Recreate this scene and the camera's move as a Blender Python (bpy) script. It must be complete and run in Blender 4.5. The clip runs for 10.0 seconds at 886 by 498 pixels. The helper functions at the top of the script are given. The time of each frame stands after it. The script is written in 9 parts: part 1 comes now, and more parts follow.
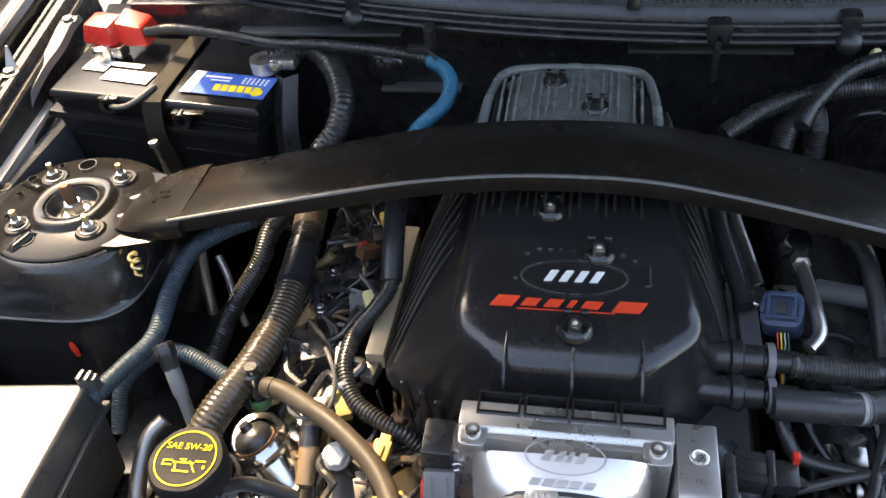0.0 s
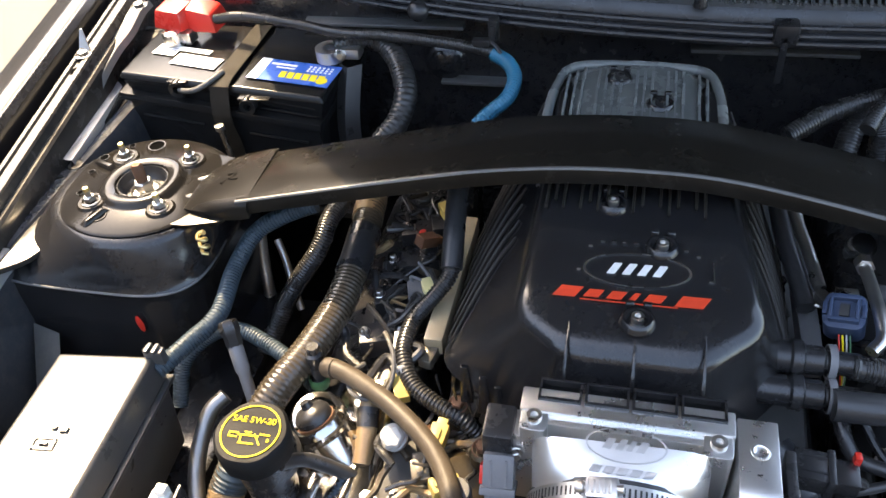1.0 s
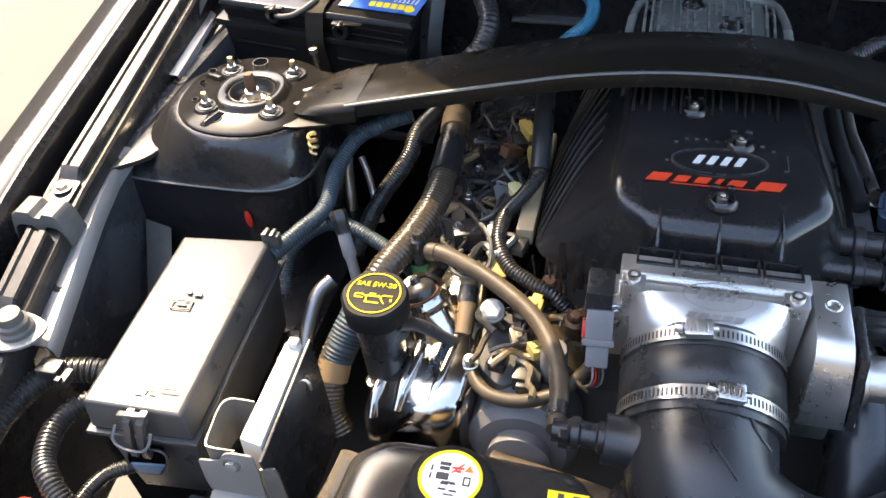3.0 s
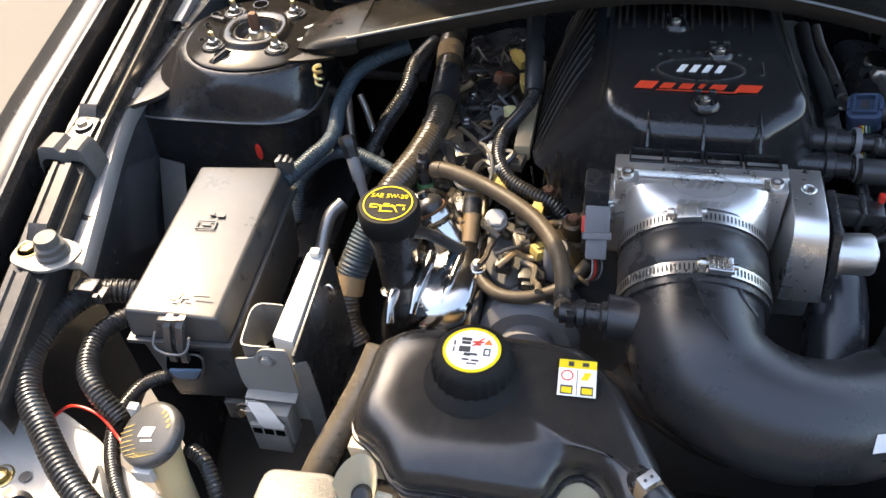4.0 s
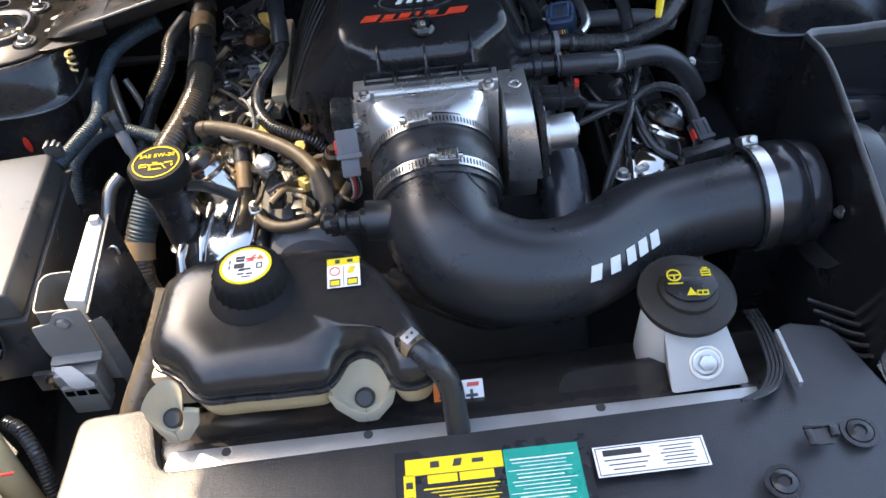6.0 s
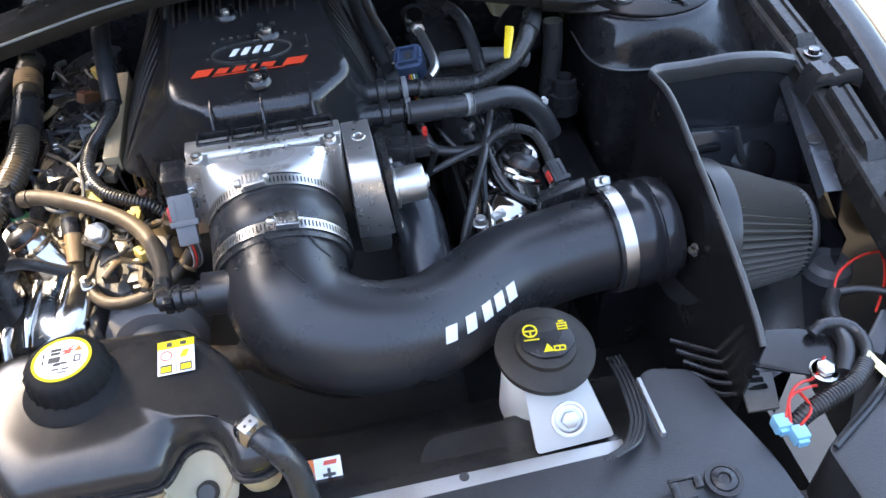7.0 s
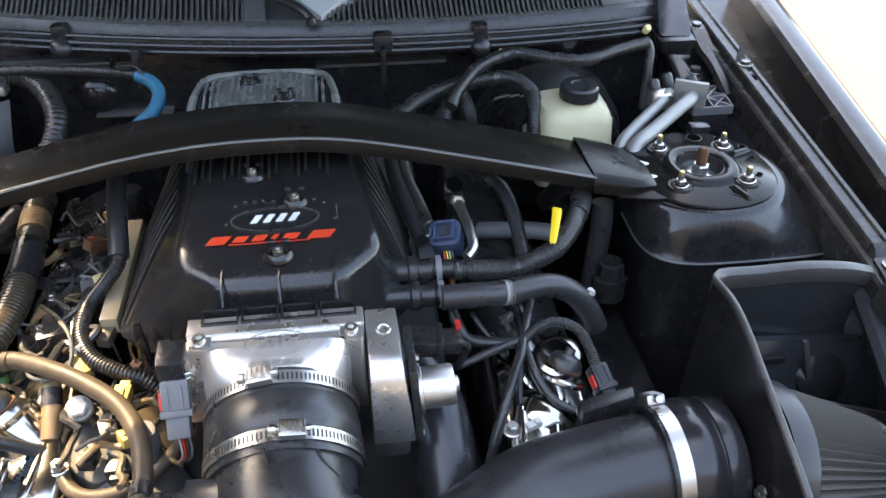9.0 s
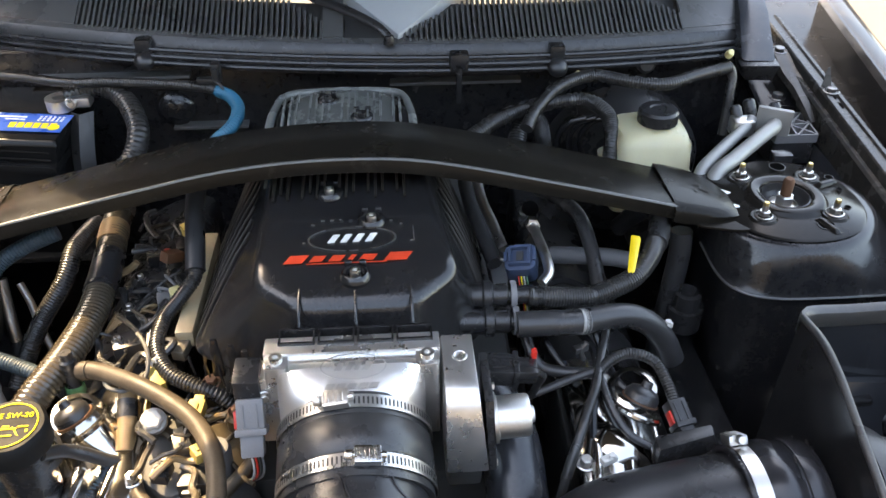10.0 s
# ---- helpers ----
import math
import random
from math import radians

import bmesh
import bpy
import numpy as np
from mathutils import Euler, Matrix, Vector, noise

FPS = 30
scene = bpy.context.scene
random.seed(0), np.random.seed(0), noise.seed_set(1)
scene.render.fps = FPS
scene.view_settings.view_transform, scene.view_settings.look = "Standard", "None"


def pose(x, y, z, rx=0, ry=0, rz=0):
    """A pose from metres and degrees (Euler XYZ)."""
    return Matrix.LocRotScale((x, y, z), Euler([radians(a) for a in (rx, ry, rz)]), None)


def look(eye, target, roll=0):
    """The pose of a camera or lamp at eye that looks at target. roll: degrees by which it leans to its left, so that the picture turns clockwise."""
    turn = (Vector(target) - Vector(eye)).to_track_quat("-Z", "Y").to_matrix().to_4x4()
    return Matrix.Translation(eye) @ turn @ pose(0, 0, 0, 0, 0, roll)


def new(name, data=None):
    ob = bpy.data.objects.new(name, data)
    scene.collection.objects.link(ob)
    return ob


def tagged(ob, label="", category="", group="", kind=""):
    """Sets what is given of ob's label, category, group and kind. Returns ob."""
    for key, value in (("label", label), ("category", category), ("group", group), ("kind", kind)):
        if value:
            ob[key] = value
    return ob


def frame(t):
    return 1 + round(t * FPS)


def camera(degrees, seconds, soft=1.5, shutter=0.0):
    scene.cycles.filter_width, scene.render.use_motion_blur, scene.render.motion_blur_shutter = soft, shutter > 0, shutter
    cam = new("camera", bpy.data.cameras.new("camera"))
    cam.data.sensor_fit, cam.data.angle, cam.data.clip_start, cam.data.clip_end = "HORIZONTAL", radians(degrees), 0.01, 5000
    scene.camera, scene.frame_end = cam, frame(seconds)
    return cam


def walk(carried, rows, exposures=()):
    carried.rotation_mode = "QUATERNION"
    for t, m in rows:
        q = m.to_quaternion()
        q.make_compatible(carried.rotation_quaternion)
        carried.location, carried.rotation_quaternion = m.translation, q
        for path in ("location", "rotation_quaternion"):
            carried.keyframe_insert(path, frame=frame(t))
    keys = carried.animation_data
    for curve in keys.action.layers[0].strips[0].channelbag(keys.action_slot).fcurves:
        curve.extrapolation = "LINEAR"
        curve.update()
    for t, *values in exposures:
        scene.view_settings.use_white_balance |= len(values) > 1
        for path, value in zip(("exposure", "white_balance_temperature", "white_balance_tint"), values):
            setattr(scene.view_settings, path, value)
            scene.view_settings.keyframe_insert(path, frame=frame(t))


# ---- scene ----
cam = camera(56.9, 10.0)
PATH = [
    (0, (0.031, -0.6, 1.384), (-0.327, 0.841, 0.044), -6.4),
    (0.5, (0.029, -0.606, 1.388), (-0.383, 0.828, 0.056), -6.9),
    (1, (0.008, -0.62, 1.387), (-0.43, 0.803, 0.052), -6.3),
    (1.5, (-0.017, -0.658, 1.386), (-0.454, 0.76, 0.045), -6.0),
    (2, (-0.039, -0.696, 1.384), (-0.455, 0.726, 0.04), -5.1),
    (2.2, (-0.042, -0.712, 1.382), (-0.456, 0.712, 0.041), -4.8),
    (3.3, (-0.069, -0.803, 1.379), (-0.491, 0.603, 0.021), -4.3),
    (3.5, (-0.071, -0.824, 1.378), (-0.469, 0.57, 0.0), -4.1),
    (4, (-0.073, -0.871, 1.375), (-0.438, 0.517, -0.018), -5.4),
    (4.5, (-0.062, -0.925, 1.377), (-0.378, 0.454, -0.037), -7.1),
    (5, (-0.049, -0.969, 1.384), (-0.192, 0.414, -0.053), -4.8),
    (5.5, (-0.015, -0.991, 1.381), (-0.123, 0.397, -0.054), -5.9),
    (6, (0.014, -0.988, 1.383), (0.023, 0.41, -0.048), -5.8),
    (6.2, (0.028, -0.981, 1.379), (0.101, 0.421, -0.046), -5.3),
    (7.3, (0.09, -0.91, 1.373), (0.363, 0.491, -0.027), -2.4),
    (7.5, (0.094, -0.891, 1.366), (0.381, 0.514, -0.028), -2.1),
    (8, (0.103, -0.855, 1.355), (0.384, 0.583, -0.006), -1.8),
    (8.5, (0.097, -0.825, 1.366), (0.374, 0.67, 0.067), -0.6),
    (9, (0.085, -0.804, 1.373), (0.322, 0.782, 0.178), 0.8),
    (9.5, (0.084, -0.79, 1.375), (0.229, 0.821, 0.199), -0.0),
    (10, (0.06, -0.785, 1.377), (0.177, 0.831, 0.204), 0.2),
]
walk(cam, [(t, look(eye, target, roll)) for t, eye, target, roll in PATH],
     [(0, 3.17, 8100, 10), (1, 3.42, 7800, 10), (1.5, 3.65, 7700, 10), (2, 3.88, 7600, 10), (3.5, 3.02, 7500, 10), (5.5, 2.90, 7200, 10), (6.2, 3.05, 7000, 10),
      (7.5, 3.80, 7300, 10), (8.5, 3.70, 7900, 10), (9.5, 3.68, 8700, 10), (10, 3.64, 8900, 10)])

# ---- world, sun and exposure ----
SUN = Vector((-0.45, 0.43, 0.78)).normalized()
world = bpy.data.worlds.new("sky")
scene.world = world
world.use_nodes = True
_nt = world.node_tree
_sky = _nt.nodes.new("ShaderNodeTexSky")
_sky.sky_type = "NISHITA"
_sky.sun_disc = False
_sky.air_density, _sky.dust_density, _sky.ozone_density = 0.9, 2.4, 1.0
_sky.sun_elevation = math.asin(SUN.z)
_sky.sun_rotation = math.atan2(SUN.x, SUN.y)
_bg = _nt.nodes["Background"]
_bg.inputs["Strength"].default_value = 0.15
_nt.links.new(_sky.outputs[0], _bg.inputs["Color"])
_sun = new("sun", bpy.data.lights.new("sun", "SUN"))
_sun.data.energy = 1.8
_sun.data.angle = radians(0.6)
_sun.data.color = (0.84, 0.69, 0.49)
_sun.matrix_world = look(SUN * 8, (0, 0, 0))

# ---- materials ----
def material(name, color, rough=0.5, metal=0.0, grain=0.0, grain_scale=400.0, vary=0.25, stain_scale=18.0,
             rough_vary=0.12, coat=0.0, dust=0.0, trans=0.0, sub=0.0, spec=0.5, emit=0.0):
    m = bpy.data.materials.new(name)
    m.use_nodes = True
    nt = m.node_tree
    b = nt.nodes["Principled BSDF"]
    N, L = nt.nodes.new, nt.links.new
    tc = N("ShaderNodeTexCoord")
    big = N("ShaderNodeTexNoise")
    big.inputs["Scale"].default_value = stain_scale
    big.inputs["Detail"].default_value = 6
    big.inputs["Roughness"].default_value = 0.65
    L(tc.outputs["Object"], big.inputs["Vector"])
    fine = N("ShaderNodeTexNoise")
    fine.inputs["Scale"].default_value = grain_scale
    fine.inputs["Detail"].default_value = 3
    L(tc.outputs["Object"], fine.inputs["Vector"])
    mix = N("ShaderNodeMix")
    mix.data_type = "RGBA"
    c = Vector(color)
    mix.inputs["A"].default_value = (*(c * (1 - vary)), 1)
    mix.inputs["B"].default_value = (*[min(1, v * (1 + vary)) for v in c], 1)
    L(big.outputs["Fac"], mix.inputs["Factor"])
    col = mix.outputs["Result"]
    if dust:
        ramp = N("ShaderNodeMapRange")
        ramp.inputs["From Min"].default_value = 0.45
        ramp.inputs["From Max"].default_value = 0.75
        ramp.inputs["To Max"].default_value = dust
        spk = N("ShaderNodeTexNoise")
        spk.inputs["Scale"].default_value = 55
        spk.inputs["Detail"].default_value = 8
        spk.inputs["Roughness"].default_value = 0.8
        L(tc.outputs["Object"], spk.inputs["Vector"])
        L(spk.outputs["Fac"], ramp.inputs["Value"])
        d = N("ShaderNodeMix")
        d.data_type = "RGBA"
        d.inputs["B"].default_value = (0.30, 0.26, 0.20, 1)
        L(col, d.inputs["A"])
        L(ramp.outputs["Result"], d.inputs["Factor"])
        col = d.outputs["Result"]
    L(col, b.inputs["Base Color"])
    rr = N("ShaderNodeMapRange")
    rr.inputs["From Min"].default_value = 0.3
    rr.inputs["From Max"].default_value = 0.7
    rr.inputs["To Min"].default_value = max(0.02, rough - rough_vary)
    rr.inputs["To Max"].default_value = min(1, rough + rough_vary)
    L(big.outputs["Fac"], rr.inputs["Value"])
    L(rr.outputs["Result"], b.inputs["Roughness"])
    b.inputs["Metallic"].default_value = metal
    b.inputs["Specular IOR Level"].default_value = spec
    b.inputs["Coat Weight"].default_value = coat
    b.inputs["Coat Roughness"].default_value = 0.06
    b.inputs["Transmission Weight"].default_value = trans
    if sub:
        b.inputs["Subsurface Weight"].default_value = sub
        b.inputs["Subsurface Radius"].default_value = (0.02, 0.012, 0.006)
        b.inputs["Subsurface Scale"].default_value = 0.6
    if grain:
        bp = N("ShaderNodeBump")
        bp.inputs["Strength"].default_value = grain
        bp.inputs["Distance"].default_value = 0.0006
        L(fine.outputs["Fac"], bp.inputs["Height"])
        L(bp.outputs["Normal"], b.inputs["Normal"])
    return m

M_PAINT = material("black_body_paint", (0.012, 0.012, 0.013), 0.19, coat=0.0, spec=0.45, grain=0.05, grain_scale=120, dust=0.04)
M_FENDER = material("dusty_fender_paint", (0.024, 0.023, 0.022), 0.10, grain=0.03, grain_scale=60, rough_vary=0.03, spec=0.38, dust=0.05)
M_RAILPAINT = material("glossy_dusty_black_paint", (0.024, 0.023, 0.022), 0.25, grain=0.2, rough_vary=0.06, dust=0.10, spec=0.3)
M_APRON = material("dusty_grey_primer_paint", (0.1, 0.098, 0.092), 0.36, grain=0.2, dust=0.25)
M_COVER = material("satin_black_moulded_plastic", (0.012, 0.012, 0.013), 0.20, grain=0.10, grain_scale=900, rough_vary=0.06, dust=0.03)
# black plastic lightened to grey: the sheen on ribs and rim is in the colour
M_COVER_RIB = material("rib_sheen_black_plastic", (0.13, 0.138, 0.132), 0.28, grain=0.2, grain_scale=900, dust=0.06)
M_SLAT = material("grey_black_cowl_plastic", (0.070, 0.071, 0.071), 0.32, grain=0.4, grain_scale=600, dust=0.05)
M_DULLALU = material("dull_aluminium_pipe", (0.30, 0.30, 0.29), 0.58, 0.75, grain=0.4, vary=0.15)
# the deck's grey stands in for sky reflected at a low angle
M_DECK = material("sky_sheen_black_plastic", (0.10, 0.106, 0.10), 0.27, grain=0.2, grain_scale=900, dust=0.04, vary=0.4, stain_scale=25)
M_FLANK = material("dusty_black_plastic", (0.024, 0.021, 0.018), 0.4, grain=0.3, grain_scale=900, dust=0.05, spec=0.2)
M_SCREEN = material("dusty_windscreen", (0.3, 0.31, 0.31), 0.08, vary=0.1, rough_vary=0.02, coat=0.6)
M_FOOT = material("milky_cream_plastic", (0.45, 0.40, 0.29), 0.38, sub=0.2, vary=0.12, grain=0.2)
M_BRACE = material("black_powder_coat", (0.010, 0.0088, 0.0072), 0.24, grain=0.08, grain_scale=700, rough_vary=0.06, spec=0.13, dust=0.02)
M_OILCAP = material("matt_black_cap", (0.01, 0.01, 0.01), 0.6, grain=0.3, spec=0.12)
M_PLASTIC = material("black_plastic", (0.018, 0.018, 0.019), 0.28, grain=0.25, grain_scale=900, dust=0.03)
M_TEXPLASTIC = material("pebbled_black_plastic", (0.020, 0.021, 0.023), 0.34, grain=0.55, grain_scale=750, rough_vary=0.04, dust=0.03)
M_PLASTICSHINE = material("glossy_moulded_black_plastic", (0.020, 0.0185, 0.0175), 0.20, grain=0.10, grain_scale=500, rough_vary=0.05, spec=0.5, dust=0.03)
M_CASE = material("battery_case_plastic", (0.010, 0.010, 0.010), 0.20, grain=0.08, grain_scale=500, rough_vary=0.05, spec=0.18)
M_TUBE = material("satin_black_intake_tube", (0.018, 0.018, 0.0195), 0.29, grain=0.25, grain_scale=1100, rough_vary=0.04)
M_RUBBER = material("black_rubber", (0.024, 0.024, 0.025), 0.32, grain=0.25, grain_scale=600, dust=0.04)
M_LOOM = material("black_corrugated_loom", (0.021, 0.021, 0.021), 0.28, grain=0.2, dust=0.06, spec=0.5)
M_LOOMBLUE = material("blue_black_loom", (0.018, 0.036, 0.051), 0.52, grain=0.2, dust=0.06)
M_BLUE = material("teal_blue_loom", (0.01, 0.13, 0.22), 0.45, grain=0.2)
M_BROWN = material("dusty_brown_rubber_hose", (0.05, 0.038, 0.026), 0.5, grain=0.3, dust=0.14, spec=0.3)
M_FUSE = material("dusty_charcoal_plastic", (0.050, 0.050, 0.050), 0.30, grain=0.18, grain_scale=800, rough_vary=0.05, dust=0.05, spec=0.45)
M_ALU = material("brushed_aluminium", (0.74, 0.725, 0.70), 0.33, 0.92, grain=0.12, grain_scale=500, vary=0.1)
M_CAST = material("cast_aluminium", (0.62, 0.61, 0.59), 0.40, 1.0, grain=0.5, grain_scale=350, vary=0.2)
M_CHROME = material("polished_cam_cover", (0.50, 0.48, 0.45), 0.15, 1.0, grain=0.15, grain_scale=60, vary=0.25, dust=0.10)
M_STEEL = material("zinc_steel", (0.6, 0.58, 0.55), 0.32, 1.0, grain=0.2, vary=0.2)
M_GUNMETAL = material("dark_zinc_bolt", (0.2, 0.2, 0.2), 0.36, 0.9, grain=0.2, vary=0.2)
M_GOLD = material("yellow_zinc_steel", (0.62, 0.48, 0.22), 0.35, 1.0, grain=0.2, vary=0.25)
M_RUST = material("rusty_steel", (0.12, 0.058, 0.032), 0.7, 0.4, grain=0.6, vary=0.4)
# bare galvanised metal; also paints the sunlit paleness of the left flanges
M_STRIP = material("galvanised_strip_sunlit_flange", (0.42, 0.42, 0.41), 0.42, 0.7, grain=0.4, vary=0.2, dust=0.15)
M_CREAM = material("yellowed_clear_plastic", (0.5, 0.38, 0.2), 0.42, sub=0.3, vary=0.2, grain=0.2)
M_MILKY = material("milky_plastic", (0.7, 0.66, 0.58), 0.40, sub=0.25, vary=0.12, grain=0.2)
M_RESERVOIR = material("yellowed_white_plastic", (0.50, 0.46, 0.30), 0.36, sub=0.25, vary=0.12, grain=0.2)
M_WHITE = material("white_plastic", (0.40, 0.39, 0.365), 0.45, vary=0.08, grain=0.2)
M_GREY = material("grey_plastic", (0.13, 0.13, 0.135), 0.5, grain=0.4, vary=0.2, dust=0.1)
M_LIGHTGREY = material("light_grey_painted_metal", (0.48, 0.47, 0.44), 0.42, grain=0.4, vary=0.15, dust=0.1)
M_TAN = material("tan_dusty_plastic", (0.1, 0.082, 0.06), 0.30, grain=0.3, dust=0.2)
M_RED = material("red_plastic", (0.55, 0.03, 0.02), 0.35, vary=0.15)
M_REDPAINT = material("red_lettering", (0.6, 0.05, 0.02), 0.4, vary=0.08)
M_WHITEPAINT = material("white_lettering", (0.66, 0.66, 0.65), 0.4, vary=0.05)
M_YELLOW = material("yellow_marking", (0.72, 0.55, 0.02), 0.6, vary=0.08, spec=0.2)
M_LABEL = material("white_paper_label", (0.78, 0.77, 0.74), 0.4, vary=0.06)
M_LABELBLUE = material("blue_label", (0.02, 0.1, 0.42), 0.3, vary=0.1)
M_LABELTEAL = material("teal_label", (0.01, 0.27, 0.2), 0.35, vary=0.08)
M_ORANGE = material("orange_label", (0.75, 0.16, 0.02), 0.4, vary=0.08)
M_BRACKET = material("dull_grey_sheet_metal", (0.19, 0.185, 0.172), 0.42, grain=0.3, vary=0.2, dust=0.1)
M_INK = material("dark_ink", (0.03, 0.03, 0.03), 0.5, vary=0.1)
M_STRAP = material("woven_nylon_strap", (0.014, 0.0105, 0.0065), 0.7, grain=0.9, grain_scale=900, dust=0.04, spec=0.2)
M_TAPE = material("shiny_black_tape", (0.050, 0.040, 0.028), 0.24, grain=0.5, grain_scale=250)
M_TAPEBROWN = material("brown_cloth_tape", (0.20, 0.135, 0.07), 0.36, grain=0.7, grain_scale=300, vary=0.4)
M_CONNBLUE = material("slate_blue_connector", (0.035, 0.055, 0.1), 0.42, grain=0.2)
M_CYAN = material("light_blue_connector", (0.2, 0.45, 0.62), 0.4, vary=0.1)
M_FILTER = material("grey_filter_cotton", (0.060, 0.055, 0.047), 0.85, grain=0.7, grain_scale=500, vary=0.3)
# pale blue-grey that stands in for sky reflected below the windscreen
M_GREYBLUE = material("sky_sheen_panel", (0.36, 0.38, 0.385), 0.20, vary=0.08)
M_RAILTAN = material("tan_coated_metal", (0.32, 0.25, 0.155), 0.42, grain=0.3, dust=0.1)
M_BLUEGREY = material("blue_grey_plastic", (0.1, 0.15, 0.21), 0.35)
M_DUSTWHITE = material("pale_dusty_painted_metal", (0.46, 0.43, 0.38), 0.42, grain=0.3, dust=0.3)
M_GREYRUBBER = material("dusty_grey_rubber", (0.075, 0.073, 0.07), 0.6, grain=0.4, dust=0.2)
M_PAINTSHIELD = material("semi_gloss_black_sheet", (0.012, 0.012, 0.013), 0.20, grain=0.10, grain_scale=200, dust=0.02, spec=0.3)
M_HOSE = material("smooth_black_hose_rubber", (0.020, 0.021, 0.024), 0.24, grain=0.15, grain_scale=300, dust=0.03)
M_PLATE = material("glossy_black_pressed_steel", (0.011, 0.010, 0.009), 0.17, grain=0.10, grain_scale=300, rough_vary=0.05, dust=0.02, spec=0.22)
M_HOLE = material("unlit_drilled_hole", (0.003, 0.003, 0.003), 0.9, vary=0.1, spec=0.0)
M_APRONPAINT = material("semi_gloss_blue_black_paint", (0.033, 0.036, 0.042), 0.20, grain=0.12, grain_scale=200, dust=0.08, spec=0.6)
M_SHIELDIN = material("glossy_wavy_black_sheet", (0.021, 0.0225, 0.0255), 0.14, grain=0.35, grain_scale=30, spec=0.6)
M_COUPLER = material("glossy_black_silicone_rubber", (0.018, 0.018, 0.020), 0.20, grain=0.06, grain_scale=200, rough_vary=0.05)
M_TRIM = material("weathered_rubber_trim", (0.04, 0.04, 0.04), 0.34, grain=0.4, dust=0.1)
M_PALEYEL = material("pale_yellow_plastic", (0.7, 0.62, 0.3), 0.45)
M_OLIVEMETAL = material("ochre_dusty_cast_metal", (0.075, 0.056, 0.032), 0.34, 0.6, grain=0.5, vary=0.35, dust=0.1)
M_FLOOR = material("greasy_black_undertray", (0.075, 0.073, 0.07), 0.5, grain=0.6, grain_scale=60, dust=0.05, spec=0.2)
# grey of the added walls that block low sky
M_UNSEENWALL = material("unseen_wall_grey", (0.085, 0.088, 0.094), 0.85, grain=0.6, grain_scale=60, vary=0.3, stain_scale=1.5)
M_HOSEMARK = material("faded_hose_print", (0.26, 0.26, 0.25), 0.5, vary=0.5, stain_scale=160, grain=0.3)
# lighter grey that paints glints along edges of glossy black parts
M_EDGEGLINT = material("edge_glint_grey", (0.11, 0.11, 0.108), 0.42, 0.4, vary=0.4, stain_scale=60, grain=0.3)
M_CONCRETE = material("sunlit_concrete", (0.112, 0.102, 0.089), 0.85, grain=0.8, grain_scale=140, vary=0.35, stain_scale=3.0)
M_BLANKET = material("black_felt_hood_liner", (0.045, 0.045, 0.045), 0.9, grain=0.8)
M_YTAG = material("yellow_handle_plastic", (0.8, 0.55, 0.02), 0.4, vary=0.06)
M_SIGNBLACK = material("black_sticker", (0.0225, 0.024, 0.027), 0.3, vary=0.1)
M_GREEN = material("green_plastic", (0.03, 0.12, 0.045), 0.4)
M_OLIVE = material("ochre_plastic", (0.35, 0.26, 0.07), 0.5, dust=0.1)

# ---- mesh helpers ----
def thing(name, label, category, group="", kind="", at=(0, 0, 0)):
    e = new(name)
    e.empty_display_size = 0.02
    e.location = at
    return tagged(e, label, category, group, kind)

def part(name, bm, mat, parent=None, label="", smooth=True, angle=40):
    me = bpy.data.meshes.new(name)
    bm.normal_update()
    if smooth:
        lim = radians(angle)
        for f in bm.faces:
            f.smooth = True
        for e in bm.edges:
            if len(e.link_faces) == 2 and e.link_faces[0].normal.angle(e.link_faces[1].normal, 0) > lim:
                e.smooth = False
    bm.to_mesh(me)
    bm.free()
    me.materials.append(mat)
    ob = new(name, me)
    if parent is not None:
        ob.parent = parent
        base = parent
        off = Vector((0, 0, 0))
        while base is not None:
            off += base.location
            base = base.parent
        me.transform(Matrix.Translation(-off))
    if label:
        ob["label"] = label
    return ob

def solo(name, bm, mat, label, category, group="", kind="", **k):
    return tagged(part(name, bm, mat, None, **k), label, category, group, kind)

def bevel(bm, w, seg=2):
    if w > 0:
        es = [e for e in bm.edges if len(e.link_faces) == 2 and e.link_faces[0].normal.angle(e.link_faces[1].normal, 0) > 0.5]
        bmesh.ops.bevel(bm, geom=es, offset=w, segments=seg, affect="EDGES", profile=0.6)
    return bm

def box(x0, x1, y0, y1, z0, z1, w=0.002, m=None, seg=2):
    bm = bmesh.new()
    bmesh.ops.create_cube(bm, size=1)
    for v in bm.verts:
        v.co = Vector(((x0, x1)[v.co.x > 0], (y0, y1)[v.co.y > 0], (z0, z1)[v.co.z > 0]))
    bm.normal_update()
    bevel(bm, w, seg)
    if m is not None:
        bm.transform(m)
    return bm

def hexa(bottom, top, w=0.002, seg=2):
    """A block from four bottom and four top corners, in the same turning order."""
    bm = bmesh.new()
    b = [bm.verts.new(p) for p in bottom]
    t = [bm.verts.new(p) for p in top]
    bm.faces.new(list(reversed(b)))
    bm.faces.new(t)
    for i in range(4):
        bm.faces.new((b[i], b[(i + 1) % 4], t[(i + 1) % 4], t[i]))
    bmesh.ops.recalc_face_normals(bm, faces=bm.faces)
    bm.normal_update()
    return bevel(bm, w, seg)

